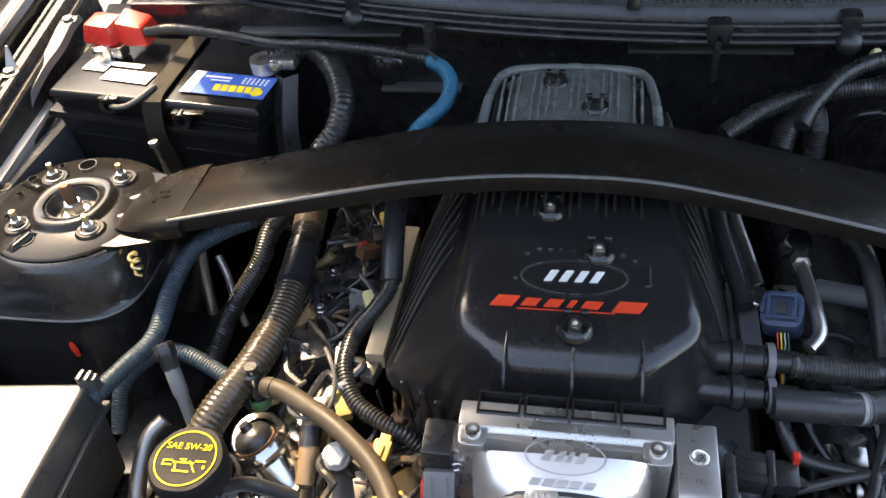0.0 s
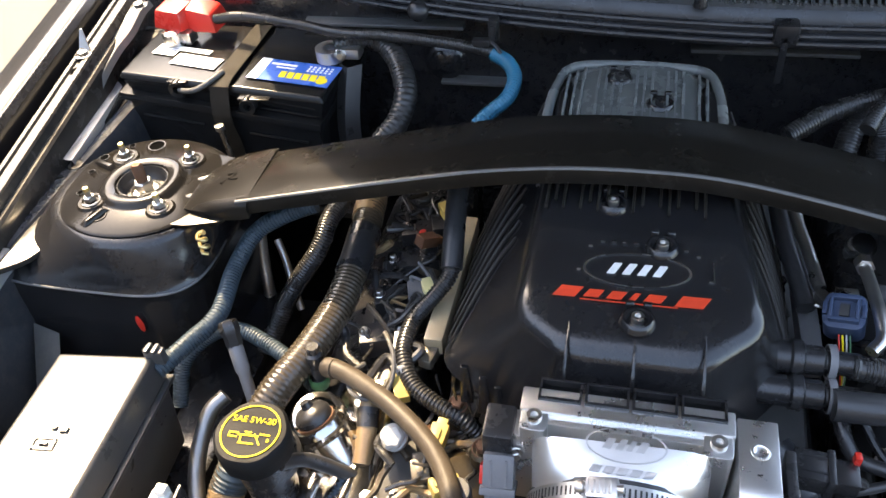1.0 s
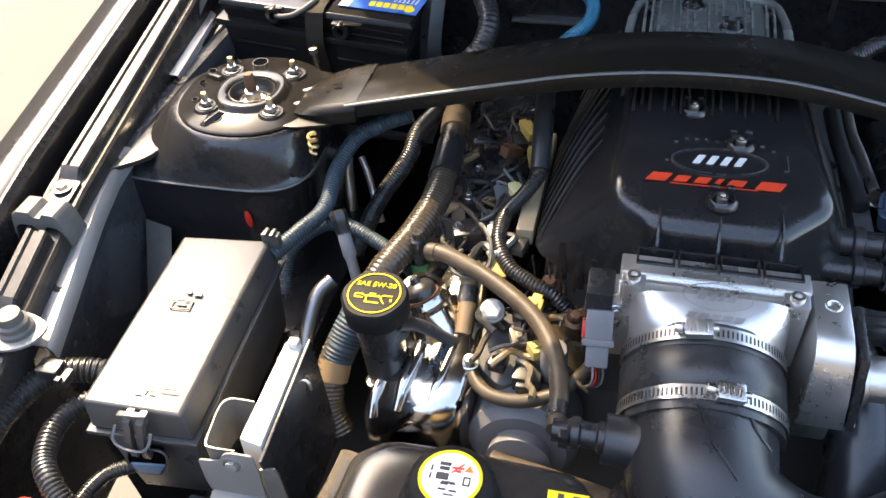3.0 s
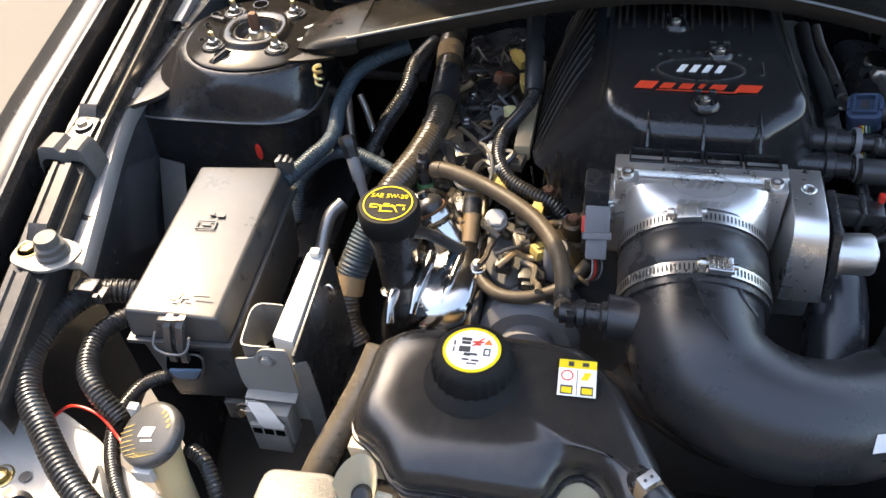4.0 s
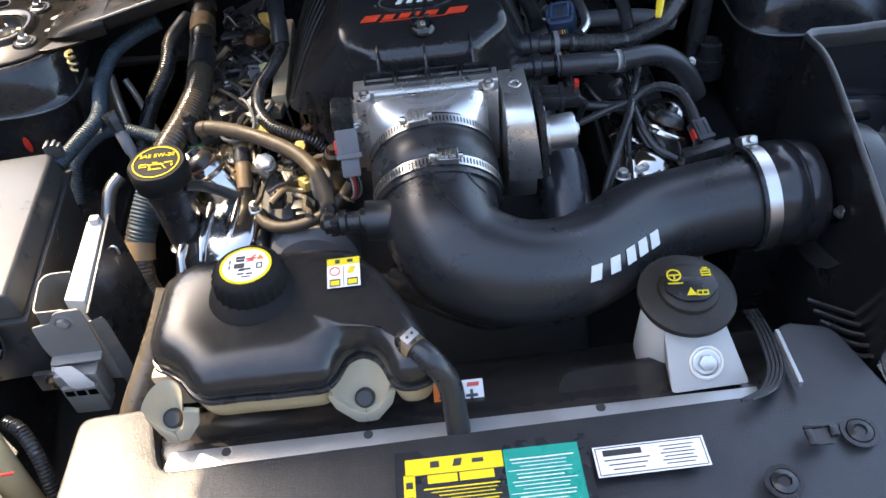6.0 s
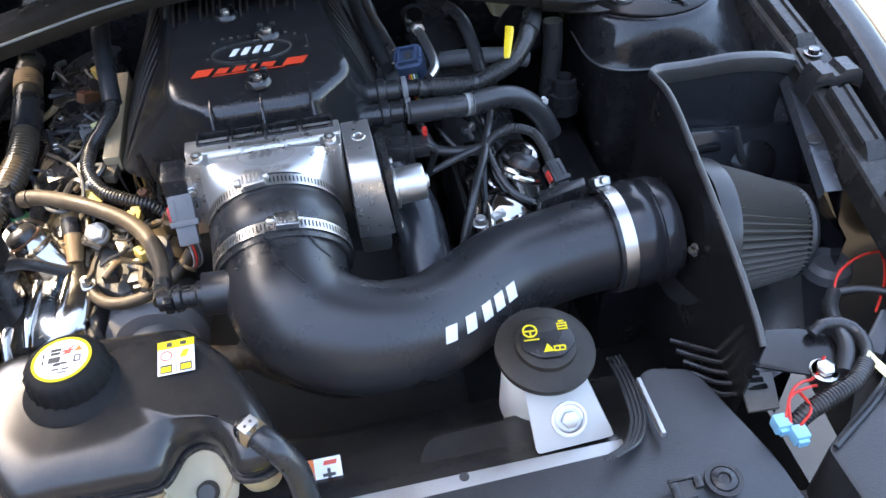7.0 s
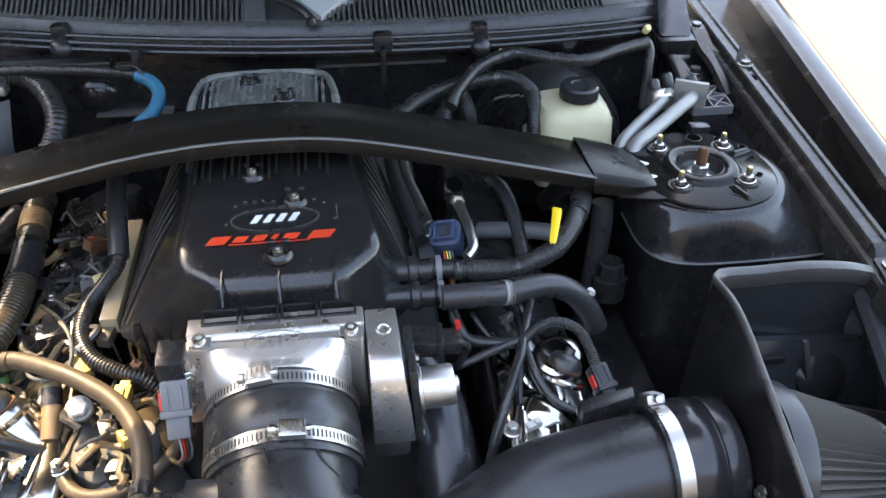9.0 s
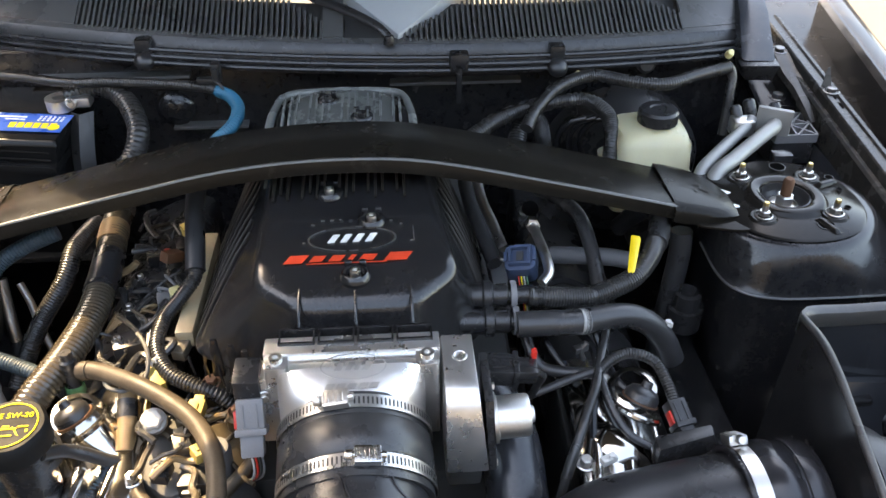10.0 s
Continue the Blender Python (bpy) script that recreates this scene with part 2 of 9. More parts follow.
def prism(poly, z0, z1, w=0.002, m=None, seg=2):
    """A plan polygon raised from z0 to z1 (numbers or functions of x, y)."""
    bm = bmesh.new()
    f0 = z0 if callable(z0) else (lambda x, y: z0)
    f1 = z1 if callable(z1) else (lambda x, y: z1)
    b = [bm.verts.new((x, y, f0(x, y))) for x, y in poly]
    t = [bm.verts.new((x, y, f1(x, y))) for x, y in poly]
    n = len(poly)
    bm.faces.new(list(reversed(b)))
    bm.faces.new(t)
    for i in range(n):
        bm.faces.new((b[i], b[(i + 1) % n], t[(i + 1) % n], t[i]))
    bmesh.ops.recalc_face_normals(bm, faces=bm.faces)
    bm.normal_update()
    bevel(bm, w, seg)
    if m is not None:
        bm.transform(m)
    return bm

def lathe(profile, n=32, m=None, wob=None):
    """Turns (r, z) pairs round z; radius 0 closes an end."""
    bm = bmesh.new()
    rings = []
    for r, z in profile:
        if r <= 1e-6:
            rings.append([bm.verts.new((0, 0, z))])
        else:
            ring = []
            for i in range(n):
                a = 2 * math.pi * i / n
                rr = r * (wob(a, z) if wob else 1)
                ring.append(bm.verts.new((rr * math.cos(a), rr * math.sin(a), z)))
            rings.append(ring)
    for a, b in zip(rings, rings[1:]):
        for i in range(n):
            j = (i + 1) % n
            if len(a) == 1 and len(b) == 1:
                continue
            if len(a) == 1:
                bm.faces.new((a[0], b[j], b[i]))
            elif len(b) == 1:
                bm.faces.new((a[i], a[j], b[0]))
            else:
                bm.faces.new((a[i], a[j], b[j], b[i]))
    bmesh.ops.recalc_face_normals(bm, faces=bm.faces)
    if m is not None:
        bm.transform(m)
    return bm

def along(p, d, spin=0):
    """A matrix at p whose z points along d."""
    return Matrix.Translation(p) @ Vector(d).to_track_quat("Z", "Y").to_matrix().to_4x4() @ Matrix.Rotation(spin, 4, "Z")

def smooth_path(pts, step=0.004):
    P = [Vector(p) for p in pts]
    P = [P[0] * 2 - P[1]] + P + [P[-1] * 2 - P[-2]]
    out = []
    for i in range(1, len(P) - 2):
        a, b, c, d = P[i - 1:i + 3]
        n = max(2, int((c - b).length / step))
        for k in range(n):
            t = k / n
            out.append(0.5 * ((2 * b) + (c - a) * t + (2 * a - 5 * b + 4 * c - d) * t * t + (3 * b - a - 3 * c + d) * t ** 3))
    out.append(P[-2])
    return out

def sweep(pts, r, n=12, step=0.004, ridge=0.0, pitch=0.006, closed_ends=True, flat=1.0):
    """A hose along pts. r: a radius, or a function of the share of the way. ridge: depth of rings at that pitch."""
    if ridge:
        step = pitch / 4
    path = smooth_path(pts, step)
    bm = bmesh.new()
    tang = [(path[min(i + 1, len(path) - 1)] - path[max(i - 1, 0)]).normalized() for i in range(len(path))]
    side = tang[0].orthogonal().normalized()
    rings, s, total = [], 0.0, sum((b - a).length for a, b in zip(path, path[1:]))
    for i, p in enumerate(path):
        if i:
            s += (p - path[i - 1]).length
            side = (side - tang[i] * side.dot(tang[i])).normalized()
        up = tang[i].cross(side)
        rad = r(s / total) if callable(r) else r
        if ridge:
            rad -= ridge * (0.5 - 0.5 * max(-1, min(1, 1.6 * math.cos(2 * math.pi * i / 4 + 0.78))))
        rings.append([bm.verts.new(p + rad * (math.cos(2 * math.pi * k / n) * side + flat * math.sin(2 * math.pi * k / n) * up)) for k in range(n)])
    for a, b in zip(rings, rings[1:]):
        for k in range(n):
            bm.faces.new((a[k], a[(k + 1) % n], b[(k + 1) % n], b[k]))
    if closed_ends:
        bm.faces.new(list(reversed(rings[0])))
        bm.faces.new(rings[-1])
    bmesh.ops.recalc_face_normals(bm, faces=bm.faces)
    return bm

def loft(sections, close=True, caps=True):
    bm = bmesh.new()
    rings = [[bm.verts.new(p) for p in s] for s in sections]
    n = len(rings[0])
    for a, b in zip(rings, rings[1:]):
        for k in range(n if close else n - 1):
            bm.faces.new((a[k], a[(k + 1) % n], b[(k + 1) % n], b[k]))
    if caps and close:
        bm.faces.new(list(reversed(rings[0])))
        bm.faces.new(rings[-1])
    bmesh.ops.recalc_face_normals(bm, faces=bm.faces)
    return bm

def join(*bms):
    out = bmesh.new()
    for b in bms:
        me = bpy.data.meshes.new("join")
        b.to_mesh(me)
        b.free()
        out.from_mesh(me)
        bpy.data.meshes.remove(me)
    return out

def rounded(poly, r, seg=4):
    """A plan polygon with its corners rounded."""
    out, n = [], len(poly)
    for i in range(n):
        p, a, b = Vector(poly[i]), Vector(poly[i - 1]), Vector(poly[(i + 1) % n])
        rr = min(r, (a - p).length * 0.45, (b - p).length * 0.45)
        s, e = p + (a - p).normalized() * rr, p + (b - p).normalized() * rr
        for k in range(seg + 1):
            t = k / seg
            out.append(tuple((1 - t) ** 2 * s + 2 * t * (1 - t) * p + t * t * e))
    return out

def text_bm(s, size, m, depth=0.0006, shear=0.0):
    cu = bpy.data.curves.new("t", "FONT")
    cu.body, cu.size, cu.align_x, cu.align_y, cu.extrude, cu.shear = s, size, "CENTER", "CENTER", depth, shear
    ob = bpy.data.objects.new("t", cu)
    me = bpy.data.meshes.new_from_object(ob)
    bm = bmesh.new()
    bm.from_mesh(me)
    bpy.data.objects.remove(ob)
    bpy.data.curves.remove(cu)
    bpy.data.meshes.remove(me)
    bm.transform(m)
    return bm

def bars(specs, m, h=0.0006):
    """Flat bars (x, y, width, height, shear) on a plane."""
    bm = bmesh.new()
    for x, y, w, hh, sh in specs:
        lo = [(x - w / 2 - sh * hh / 2, y - hh / 2), (x + w / 2 - sh * hh / 2, y - hh / 2), (x + w / 2 + sh * hh / 2, y + hh / 2), (x - w / 2 + sh * hh / 2, y + hh / 2)]
        b = [bm.verts.new((*q, 0)) for q in lo]
        t = [bm.verts.new((*q, h)) for q in lo]
        bm.faces.new(t)
        bm.faces.new(list(reversed(b)))
        for i in range(4):
            bm.faces.new((b[i], b[(i + 1) % 4], t[(i + 1) % 4], t[i]))
    bm.transform(m)
    return bm

def ring_bm(r0, r1, h, m, n=40, sx=1.0):
    bm = lathe([(r0, 0), (r1, 0), (r1, h), (r0, h), (r0, 0)], n)
    bmesh.ops.remove_doubles(bm, verts=bm.verts, dist=1e-6)
    for v in bm.verts:
        v.co.x *= sx
    bm.transform(m)
    return bm

def frame_at(o, x, y):
    """A matrix at o with its x along x and its y near y."""
    x = Vector(x).normalized()
    z = x.cross(Vector(y)).normalized()
    y = z.cross(x)
    m = Matrix((x, y, z)).transposed().to_4x4()
    m.translation = Vector(o)
    return m

def bolt(name, p, d, r, h, mat, parent=None, washer=True, label="", category="", group="", studded=0.0, stud_mat=None):
    """A hexagon head with a washer, and a stud end where asked."""
    m = along(p, d)
    bm = lathe([(0, 0), (r * 1.55, 0), (r * 1.6, h * 0.15), (r * 1.4, h * 0.25)] if washer else [(0, 0), (r * 0.9, 0), (r * 0.9, h * 0.2)], 20)
    hx = lathe([(r, h * 0.2), (r, h * 0.9), (r * 0.82, h), (0, h)], 6)
    out = join(bm, hx)
    if studded:
        out = join(out, lathe([(r * 0.55, h), (r * 0.55, h + studded * 0.9), (r * 0.4, h + studded), (0, h + studded)], 12))
    out.transform(m)
    if parent is not None:
        return part(name, out, mat, parent, label, angle=30)
    return solo(name, out, mat, label, category or "bolt", group, angle=30)

# ---- the ground and the car body round the bay ----
_g = bmesh.new()
bmesh.ops.create_grid(_g, x_segments=40, y_segments=40, size=60)
solo("ground", _g, M_CONCRETE, "pale sunlit concrete drive under the car", "ground", kind="structure")

# added walls, out of view: they block low sky and darken reflections
solo("wall_left", box(-9.2, -9.0, -8.0, 14.0, 0.0, 7.6, 0.01), M_UNSEENWALL, "unseen plain wall added on the left to darken reflections", "wall", kind="structure")
solo("wall_back", box(-9.0, 13, 14.0, 14.2, 0.0, 6.2, 0.01), M_UNSEENWALL, "unseen plain wall added behind the car to darken reflections", "wall", kind="structure")
solo("wall_front", box(-13, 13, -8.2, -8.0, 0.0, 4.6, 0.01), M_UNSEENWALL, "unseen plain wall added in front of the car to darken reflections", "wall", kind="structure")

def rail_z(y):
    return 0.868 + 0.10 * y - 0.12 * max(0, -y - 0.2)

def mirror(pts, s):
    return [(s * x, y, z) for x, y, z in pts]

def side_body(s):
    # the two sides differ a little in their distance from the middle
    def edge_x(y):
        return 0.728 + 0.105 * y if s < 0 else 0.717 + 0.10 * y
    def rail_x(y):
        return 0.690 + 0.116 * y if s < 0 else 0.664 + 0.02 * y
    ys = [-0.95 + 0.06 * i for i in range(25)]
    secs = []
    w = 1.25 if s < 0 else 0.95
    for y in ys:
        yy = max(y, -0.75)
        xi = edge_x(yy)
        z = rail_z(max(yy, -0.5)) + 0.012 - 0.10 * max(0, -y - 0.5)
        secs.append(mirror([(xi, y, z - 0.06), (xi + 0.003, y, z - 0.006), (xi + 0.008, y, z), (xi + 0.020 * w, y, z + 0.0020), (xi + 0.036 * w, y, z + 0.0015), (xi + 0.048 * w, y, z - 0.0025),
                            (xi + 0.055 * w, y, z - 0.010), (xi + 0.062 * w, y, z - 0.04), (xi + 0.09, y, z - 0.2), (xi + 0.105, y, 0.45), (xi + 0.10, y, 0.25)], s))
    f = thing("fender", "glossy black front fender beside the open bay", "fender", "front fenders")
    part("panel", loft(secs, close=False), M_FENDER, f, angle=60)
    part("inner_lip", loft([[q[0], tuple(Vector(q[1]) + Vector((-s * 0.002, 0, 0.0005))), tuple(Vector(q[2]) + Vector((0, 0, 0.0012))), tuple(Vector(q[2]) + Vector((s * 0.004, 0, 0.0012)))] for q in secs], close=False), M_PAINT, f, "dusty folded inner lip")
    # inner rail: a flat strip, with a raised rib in two lengths
    def strip(y0, y1, prof, n=10):
        out = []
        for i in range(n + 1):
            y = y0 + (y1 - y0) * i / n
            xc, z = rail_x(y), rail_z(y)
            out.append(mirror([(xc + px, y, z + pz) for px, pz in prof], s))
        return loft(out, close=False)
    r = thing("fender_rail", "dusty satin black inner fender rail with a raised rib", "rail", "fender rails")
    part("flat", strip(-0.53, 0.45, [(-0.026, -0.045), (-0.024, -0.011), (-0.021, -0.008), (0.022, -0.008), (0.025, -0.011), (0.027, -0.045)], 20), M_RAILPAINT, r, angle=25)
    rib = [(-0.015, -0.008), (-0.013, 0.002), (-0.011, 0.0045), (-0.004, 0.0045), (-0.002, 0.0015), (0.004, 0.0015), (0.006, 0.0045), (0.011, 0.0045), (0.013, 0.002), (0.015, -0.008)]
    part("rib", strip(-0.165, 0.45, rib, 14), M_RAILPAINT, r, "silvery worn raised rib", angle=25)
    part("rib", strip(-0.335, -0.255, rib, 5), M_RAILPAINT, r, "silvery worn raised rib", angle=25)
    part("rib", strip(-0.52, -0.392, rib, 5), M_RAILPAINT, r, "silvery worn raised rib", angle=25)
    for y0, y1 in ((-0.165, -0.180), (-0.335, -0.350)):
        secs = []
        for k, lift in ((0, 0.0045), (0.5, 0.001), (1, -0.0075)):
            y = y0 + (y1 - y0) * k
            xc, z = rail_x(y), rail_z(y)
            secs.append(mirror([(xc - 0.015, y, z - 0.009), (xc - 0.011, y, z + lift), (xc + 0.011, y, z + lift), (xc + 0.015, y, z - 0.009)], s))
        part("rib_end", loft(secs, close=False), M_RAILPAINT, r, angle=40)
    y = -0.195
    part("bolt_pad", prism(rounded([(s * (rail_x(y) - 0.017), y - 0.026), (s * (rail_x(y) + 0.017), y - 0.026), (s * (rail_x(y) + 0.015), y + 0.018), (s * (rail_x(y) - 0.015), y + 0.018)], 0.005), rail_z(y) - 0.010, lambda x, v: rail_z(v) - 0.004, 0.001), M_RAILPAINT, r)
    for y in (-0.192, 0.215):
        bolt("bolt", (s * rail_x(y), y, rail_z(y) - (0.003 if y < 0 else -0.004)), (0, 0, 1), 0.007, 0.006, M_STEEL if s < 0 else M_GUNMETAL, r)
    # rubber saddle over the rail
    y = -0.232
    z, xc = rail_z(y), rail_x(y)
    prof = [(-0.030, -0.016), (-0.025, 0.006), (-0.020, 0.011), (-0.008, 0.012), (-0.003, 0.006), (0.004, 0.006), (0.009, 0.012), (0.024, 0.012), (0.031, 0.007), (0.036, -0.012)]
    rows = []
    for dy, k in ((-0.0150, -0.004), (-0.0135, 0.0), (0.0135, 0.0), (0.0150, -0.004)):
        up = [(s * (xc + px), y + dy, z + pz + k) for px, pz in prof]
        rows.append(up + [(q[0], q[1], q[2] - 0.012) for q in reversed(up)])
    part("buffer_saddle", loft(rows), M_GREYRUBBER if s < 0 else M_RUBBER, r, "folded rubber clip over the rail", angle=35)
    # apron wall under the rail, with its top flange
    secs = []
    for i in range(20):
        y = -0.36 + 0.041 * i
        x = (0.657 if s < 0 else 0.652) - 0.2 * max(0, -y - 0.13)
        z = min(rail_z(y), 0.862) - 0.030
        secs.append(mirror([(x + 0.05, y, z - 0.10), (x + 0.024, y, z - 0.05), (x + 0.013, y, z - 0.002), (x - 0.008, y, z), (x - 0.013, y, z - 0.010)] + ([(x - 0.014, y, z - 0.03), (x - 0.015, y, 0.60), (x - 0.03, y, 0.34)] if s < 0 or y > -0.16 else [(x - 0.006, y, z - 0.03), (x + 0.045, y, 0.70), (x + 0.05, y, 0.34)]), s))
    a = thing("inner_apron", "black inner wheel apron with a dusty top flange", "inner fender", "inner aprons")
    part("panel", loft(secs, close=False), M_APRONPAINT, a, angle=30)
    # left flange only: its sunlit brightness is put into a pale strip
    if s < 0:
        rows = []
        for i in range(12):
            y = -0.36 + 0.0245 * i
            x = 0.657 - 0.2 * max(0, -y - 0.13)
            z = min(rail_z(y), 0.862) - 0.030
            rows.append(mirror([(x + 0.012, y, z - 0.003), (x + 0.011, y, z + 0.0012), (x - 0.009, y, z + 0.0022), (x - 0.0135, y, z - 0.004), (x - 0.0150, y, z - 0.016)], s))
        part("top_flange", loft(rows, close=False), M_STRIP, a, "top flange coloured pale for the sunlight on it", angle=30)
    # rear length of the left flange, pale in colour for the sun
    if s < 0:
        rows = []
        for i in range(13):
            y = 0.06 + 0.016 * i
            x, z = 0.668 + 0.125 * (y - 0.07), 0.838 + 0.03 * (y - 0.07)
            rows.append(mirror([(x + 0.010, y, z - 0.004), (x + 0.009, y, z + 0.0025), (x - 0.007, y, z + 0.001), (x - 0.0085, y, z - 0.002), (x - 0.0085, y, z - 0.010)], s))
        part("rear_flange", loft(rows, close=False), M_STRIP, a, "rear flange coloured pale for the sunlight on it", angle=30)
    for y in (0.06, -0.17, -0.29):
        x = (0.657 if s < 0 else 0.652) - 0.2 * max(0, -y - 0.13)
        z = min(rail_z(y), 0.862) - 0.030
        part("flange_dimple", lathe([(0.010, 0), (0.009, 0.0015), (0.005, 0.0018), (0, 0.0005)], 18, Matrix.Translation((s * x, y, z - 0.0005))), M_RAILPAINT, a)
    return f

side_body(-1)
side_body(1)

# gutter sheets that close the gap between rail and fender
for s in (-1, 1):
    solo("gutter",
         hexa([(s * 0.640, -0.5, 0.735), (s * 0.70, -0.5, 0.735), (s * 0.82, 0.6, 0.885), (s * 0.69, 0.6, 0.885)],
              [(s * 0.640, -0.5, 0.745), (s * 0.70, -0.5, 0.745), (s * 0.82, 0.6, 0.895), (s * 0.69, 0.6, 0.895)], 0),
         M_PAINTSHIELD, "glossy dark drain gutter between rail and fender", "gutter", kind="structure")

solo("bay_floor", box(-0.66, 0.66, -0.95, 0.40, 0.30, 0.32, 0), M_FLOOR, "greasy black undertray below the engine", "undertray", kind="structure")
solo("firewall", join(box(-0.60, 0.60, 0.345, 0.37, 0.30, 0.925, 0.004), box(0.60, 0.72, 0.345, 0.37, 0.30, 0.862, 0.004), box(-0.72, -0.60, 0.345, 0.37, 0.30, 0.862, 0.004)), M_PAINT, "glossy black firewall behind the engine", "firewall", kind="structure")

# ---- cowl: firewall ledge, rubber seal and grille ----
def seal_y(x):
    return 0.275 + 0.25 * x * x - 0.07 * x

def seal_z(x):
    return 0.932 - 0.015 * x

cowl = tagged(new("cowl"), "black plastic windscreen cowl with slotted grilles", "cowl")
def cowl_strip(y0, z0, y1, z1, x0=-0.70, x1=0.60, th=0.004, n=28):
    secs = []
    for i in range(n + 1):
        x = x0 + (x1 - x0) * i / n
        y, z = seal_y(x), seal_z(x)
        secs.append([(x, y + y0, z + z0), (x, y + y1, z + z1), (x, y + y1, z + z1 - th), (x, y + y0, z + z0 - th)])
    return loft(secs)
part("ledge", cowl_strip(0.010, 0.004, 0.020, 0.016), M_PLASTIC, cowl)
part("well", cowl_strip(0.022, 0.004, 0.102, 0.042), M_INK, cowl)
part("front_border", cowl_strip(0.020, 0.016, 0.030, 0.020), M_SLAT, cowl)
part("back_border", cowl_strip(0.098, 0.0565, 0.135, 0.066), M_SLAT, cowl)
for a, b in ((-0.70, -0.378), (-0.028, 0.0), (0.488, 0.60)):
    part("border", cowl_strip(0.029, 0.0205, 0.102, 0.058, a, b, n=6), M_SLAT, cowl)
for g0, g1, n in ((-0.374, -0.03, 46), (0.085, 0.486, 54)):
    for i in range(n):
        x = g0 + (g1 - g0) * i / (n - 1)
        y, z = seal_y(x), seal_z(x)
        back = min(0.100, 0.034 + 0.7 * (g1 - x) + 0.02) if g0 < 0 else min(0.100, 0.034 + 0.6 * (x - g0) + 0.004, 0.034 + 0.7 * (g1 - x) + 0.02)
        rise = 0.5 * (back - 0.026)
        bm = hexa([(x - 0.0020, y + 0.026, z + 0.010), (x + 0.0020, y + 0.026, z + 0.010), (x + 0.0020, y + back, z + 0.010 + rise), (x - 0.0020, y + back, z + 0.010 + rise)],
                  [(x - 0.0017, y + 0.026, z + 0.021), (x + 0.0017, y + 0.026, z + 0.021), (x + 0.0017, y + back, z + 0.021 + rise), (x - 0.0017, y + back, z + 0.021 + rise)], 0)
        part("slat", bm, M_SLAT, cowl, smooth=False)
# smooth panel between the grilles, and the wiper arm across it
# the panel's paleness is reflected sky put into its colour
part("centre_panel", prism([(0.076, 0.298), (0.158, 0.376), (0.19, 0.43), (-0.05, 0.43), (0.004, 0.376)], 0.950, lambda x, y: 0.957 + 0.42 * (y - 0.298), 0.001), M_GREYBLUE, cowl, "smooth panel below the windscreen, paled for reflected sky")
wiper = tagged(new("wiper_arm"), "black wiper arm lying across the cowl", "wiper")
part("arm", sweep([(0.062, 0.279, 0.962), (0.045, 0.292, 0.974), (0.0, 0.330, 0.984), (-0.045, 0.368, 0.990), (-0.12, 0.44, 1.0)], lambda t: 0.006 + 0.004 * t, 10, flat=0.6), M_PLASTIC, wiper)
part("pivot_nut", lathe([(0, 0.012), (0.006, 0.011), (0.008, 0.004), (0.008, 0)], 16, Matrix.Translation((0.063, 0.277, 0.953))), M_PLASTIC, wiper)
part("seam", hexa([(-0.001, 0.289, 0.925), (0.002, 0.289, 0.925), (0.002, 0.335, 0.950), (-0.001, 0.335, 0.950)], [(-0.001, 0.288, 0.940), (0.002, 0.288, 0.940), (0.002, 0.335, 0.954), (-0.001, 0.335, 0.954)], 0), M_INK, cowl)

seal = thing("cowl_seal", "ribbed black rubber seal along the cowl edge", "seal")
for k, (dy, dz) in enumerate(((-0.004, -0.013), (-0.001, -0.005), (0.003, 0.003))):
    pts = []
    for i in range(14):
        x = -0.70 + 1.27 * i / 13
        pts.append((x, seal_y(x) + dy, seal_z(x) + dz))
    part("rib", sweep(pts, 0.0033, 8, 0.02), M_HOSE, seal)
part("web", cowl_strip(0.003, -0.018, 0.014, 0.006), M_HOSE, seal)
for x in (-0.275, 0.295):
    y, z = seal_y(x), seal_z(x)
    part("clip", lathe([(0, 0.010), (0.009, 0.0085), (0.0135, 0.004), (0.0145, 0.0), (0, 0.0)], 20, along((x, y - 0.006, z - 0.012), (0, -0.7, 0.6))), M_PLASTIC, seal)
    part("clip_neck", box(x - 0.011, x + 0.011, y - 0.002, y + 0.02, z - 0.004, z + 0.016, 0.004), M_PLASTIC, seal)
_y, _z = seal_y(0.157), seal_z(0.157)
part("latch_clip", join(box(0.144, 0.171, _y - 0.012, _y + 0.012, _z - 0.014, _z + 0.012, 0.006), box(0.153, 0.161, _y - 0.012, _y - 0.004, _z - 0.06, _z, 0.002)), M_PLASTIC, seal)
part("latch_clip", join(box(-0.178, -0.166, _y - 0.008, _y + 0.008, 0.905, 0.935, 0.003), box(-0.176, -0.168, _y - 0.012, _y - 0.004, 0.880, 0.93, 0.002)), M_PLASTIC, seal)

# pressed ledges of the firewall; the light they catch is put into the colour
for x0, x1, z in ((-0.445, -0.223, 0.893), (0.062, 0.255, 0.873), (-0.26, -0.151, 0.812)):
    solo("firewall_ledge", box(x0, x1, 0.325, 0.346, z - 0.005, z, 0.002), M_EDGEGLINT, "pressed ledge of the firewall, its glint painted on", "ledge", kind="structure")
solo("firewall_boss", lathe([(0, 0.016), (0.018, 0.012), (0.028, 0.004), (0.030, 0)], 24, along((-0.255, 0.345, 0.838), (0, -1, 0.3))), M_PAINT, "round pressed boss in the black firewall", "boss", kind="structure")

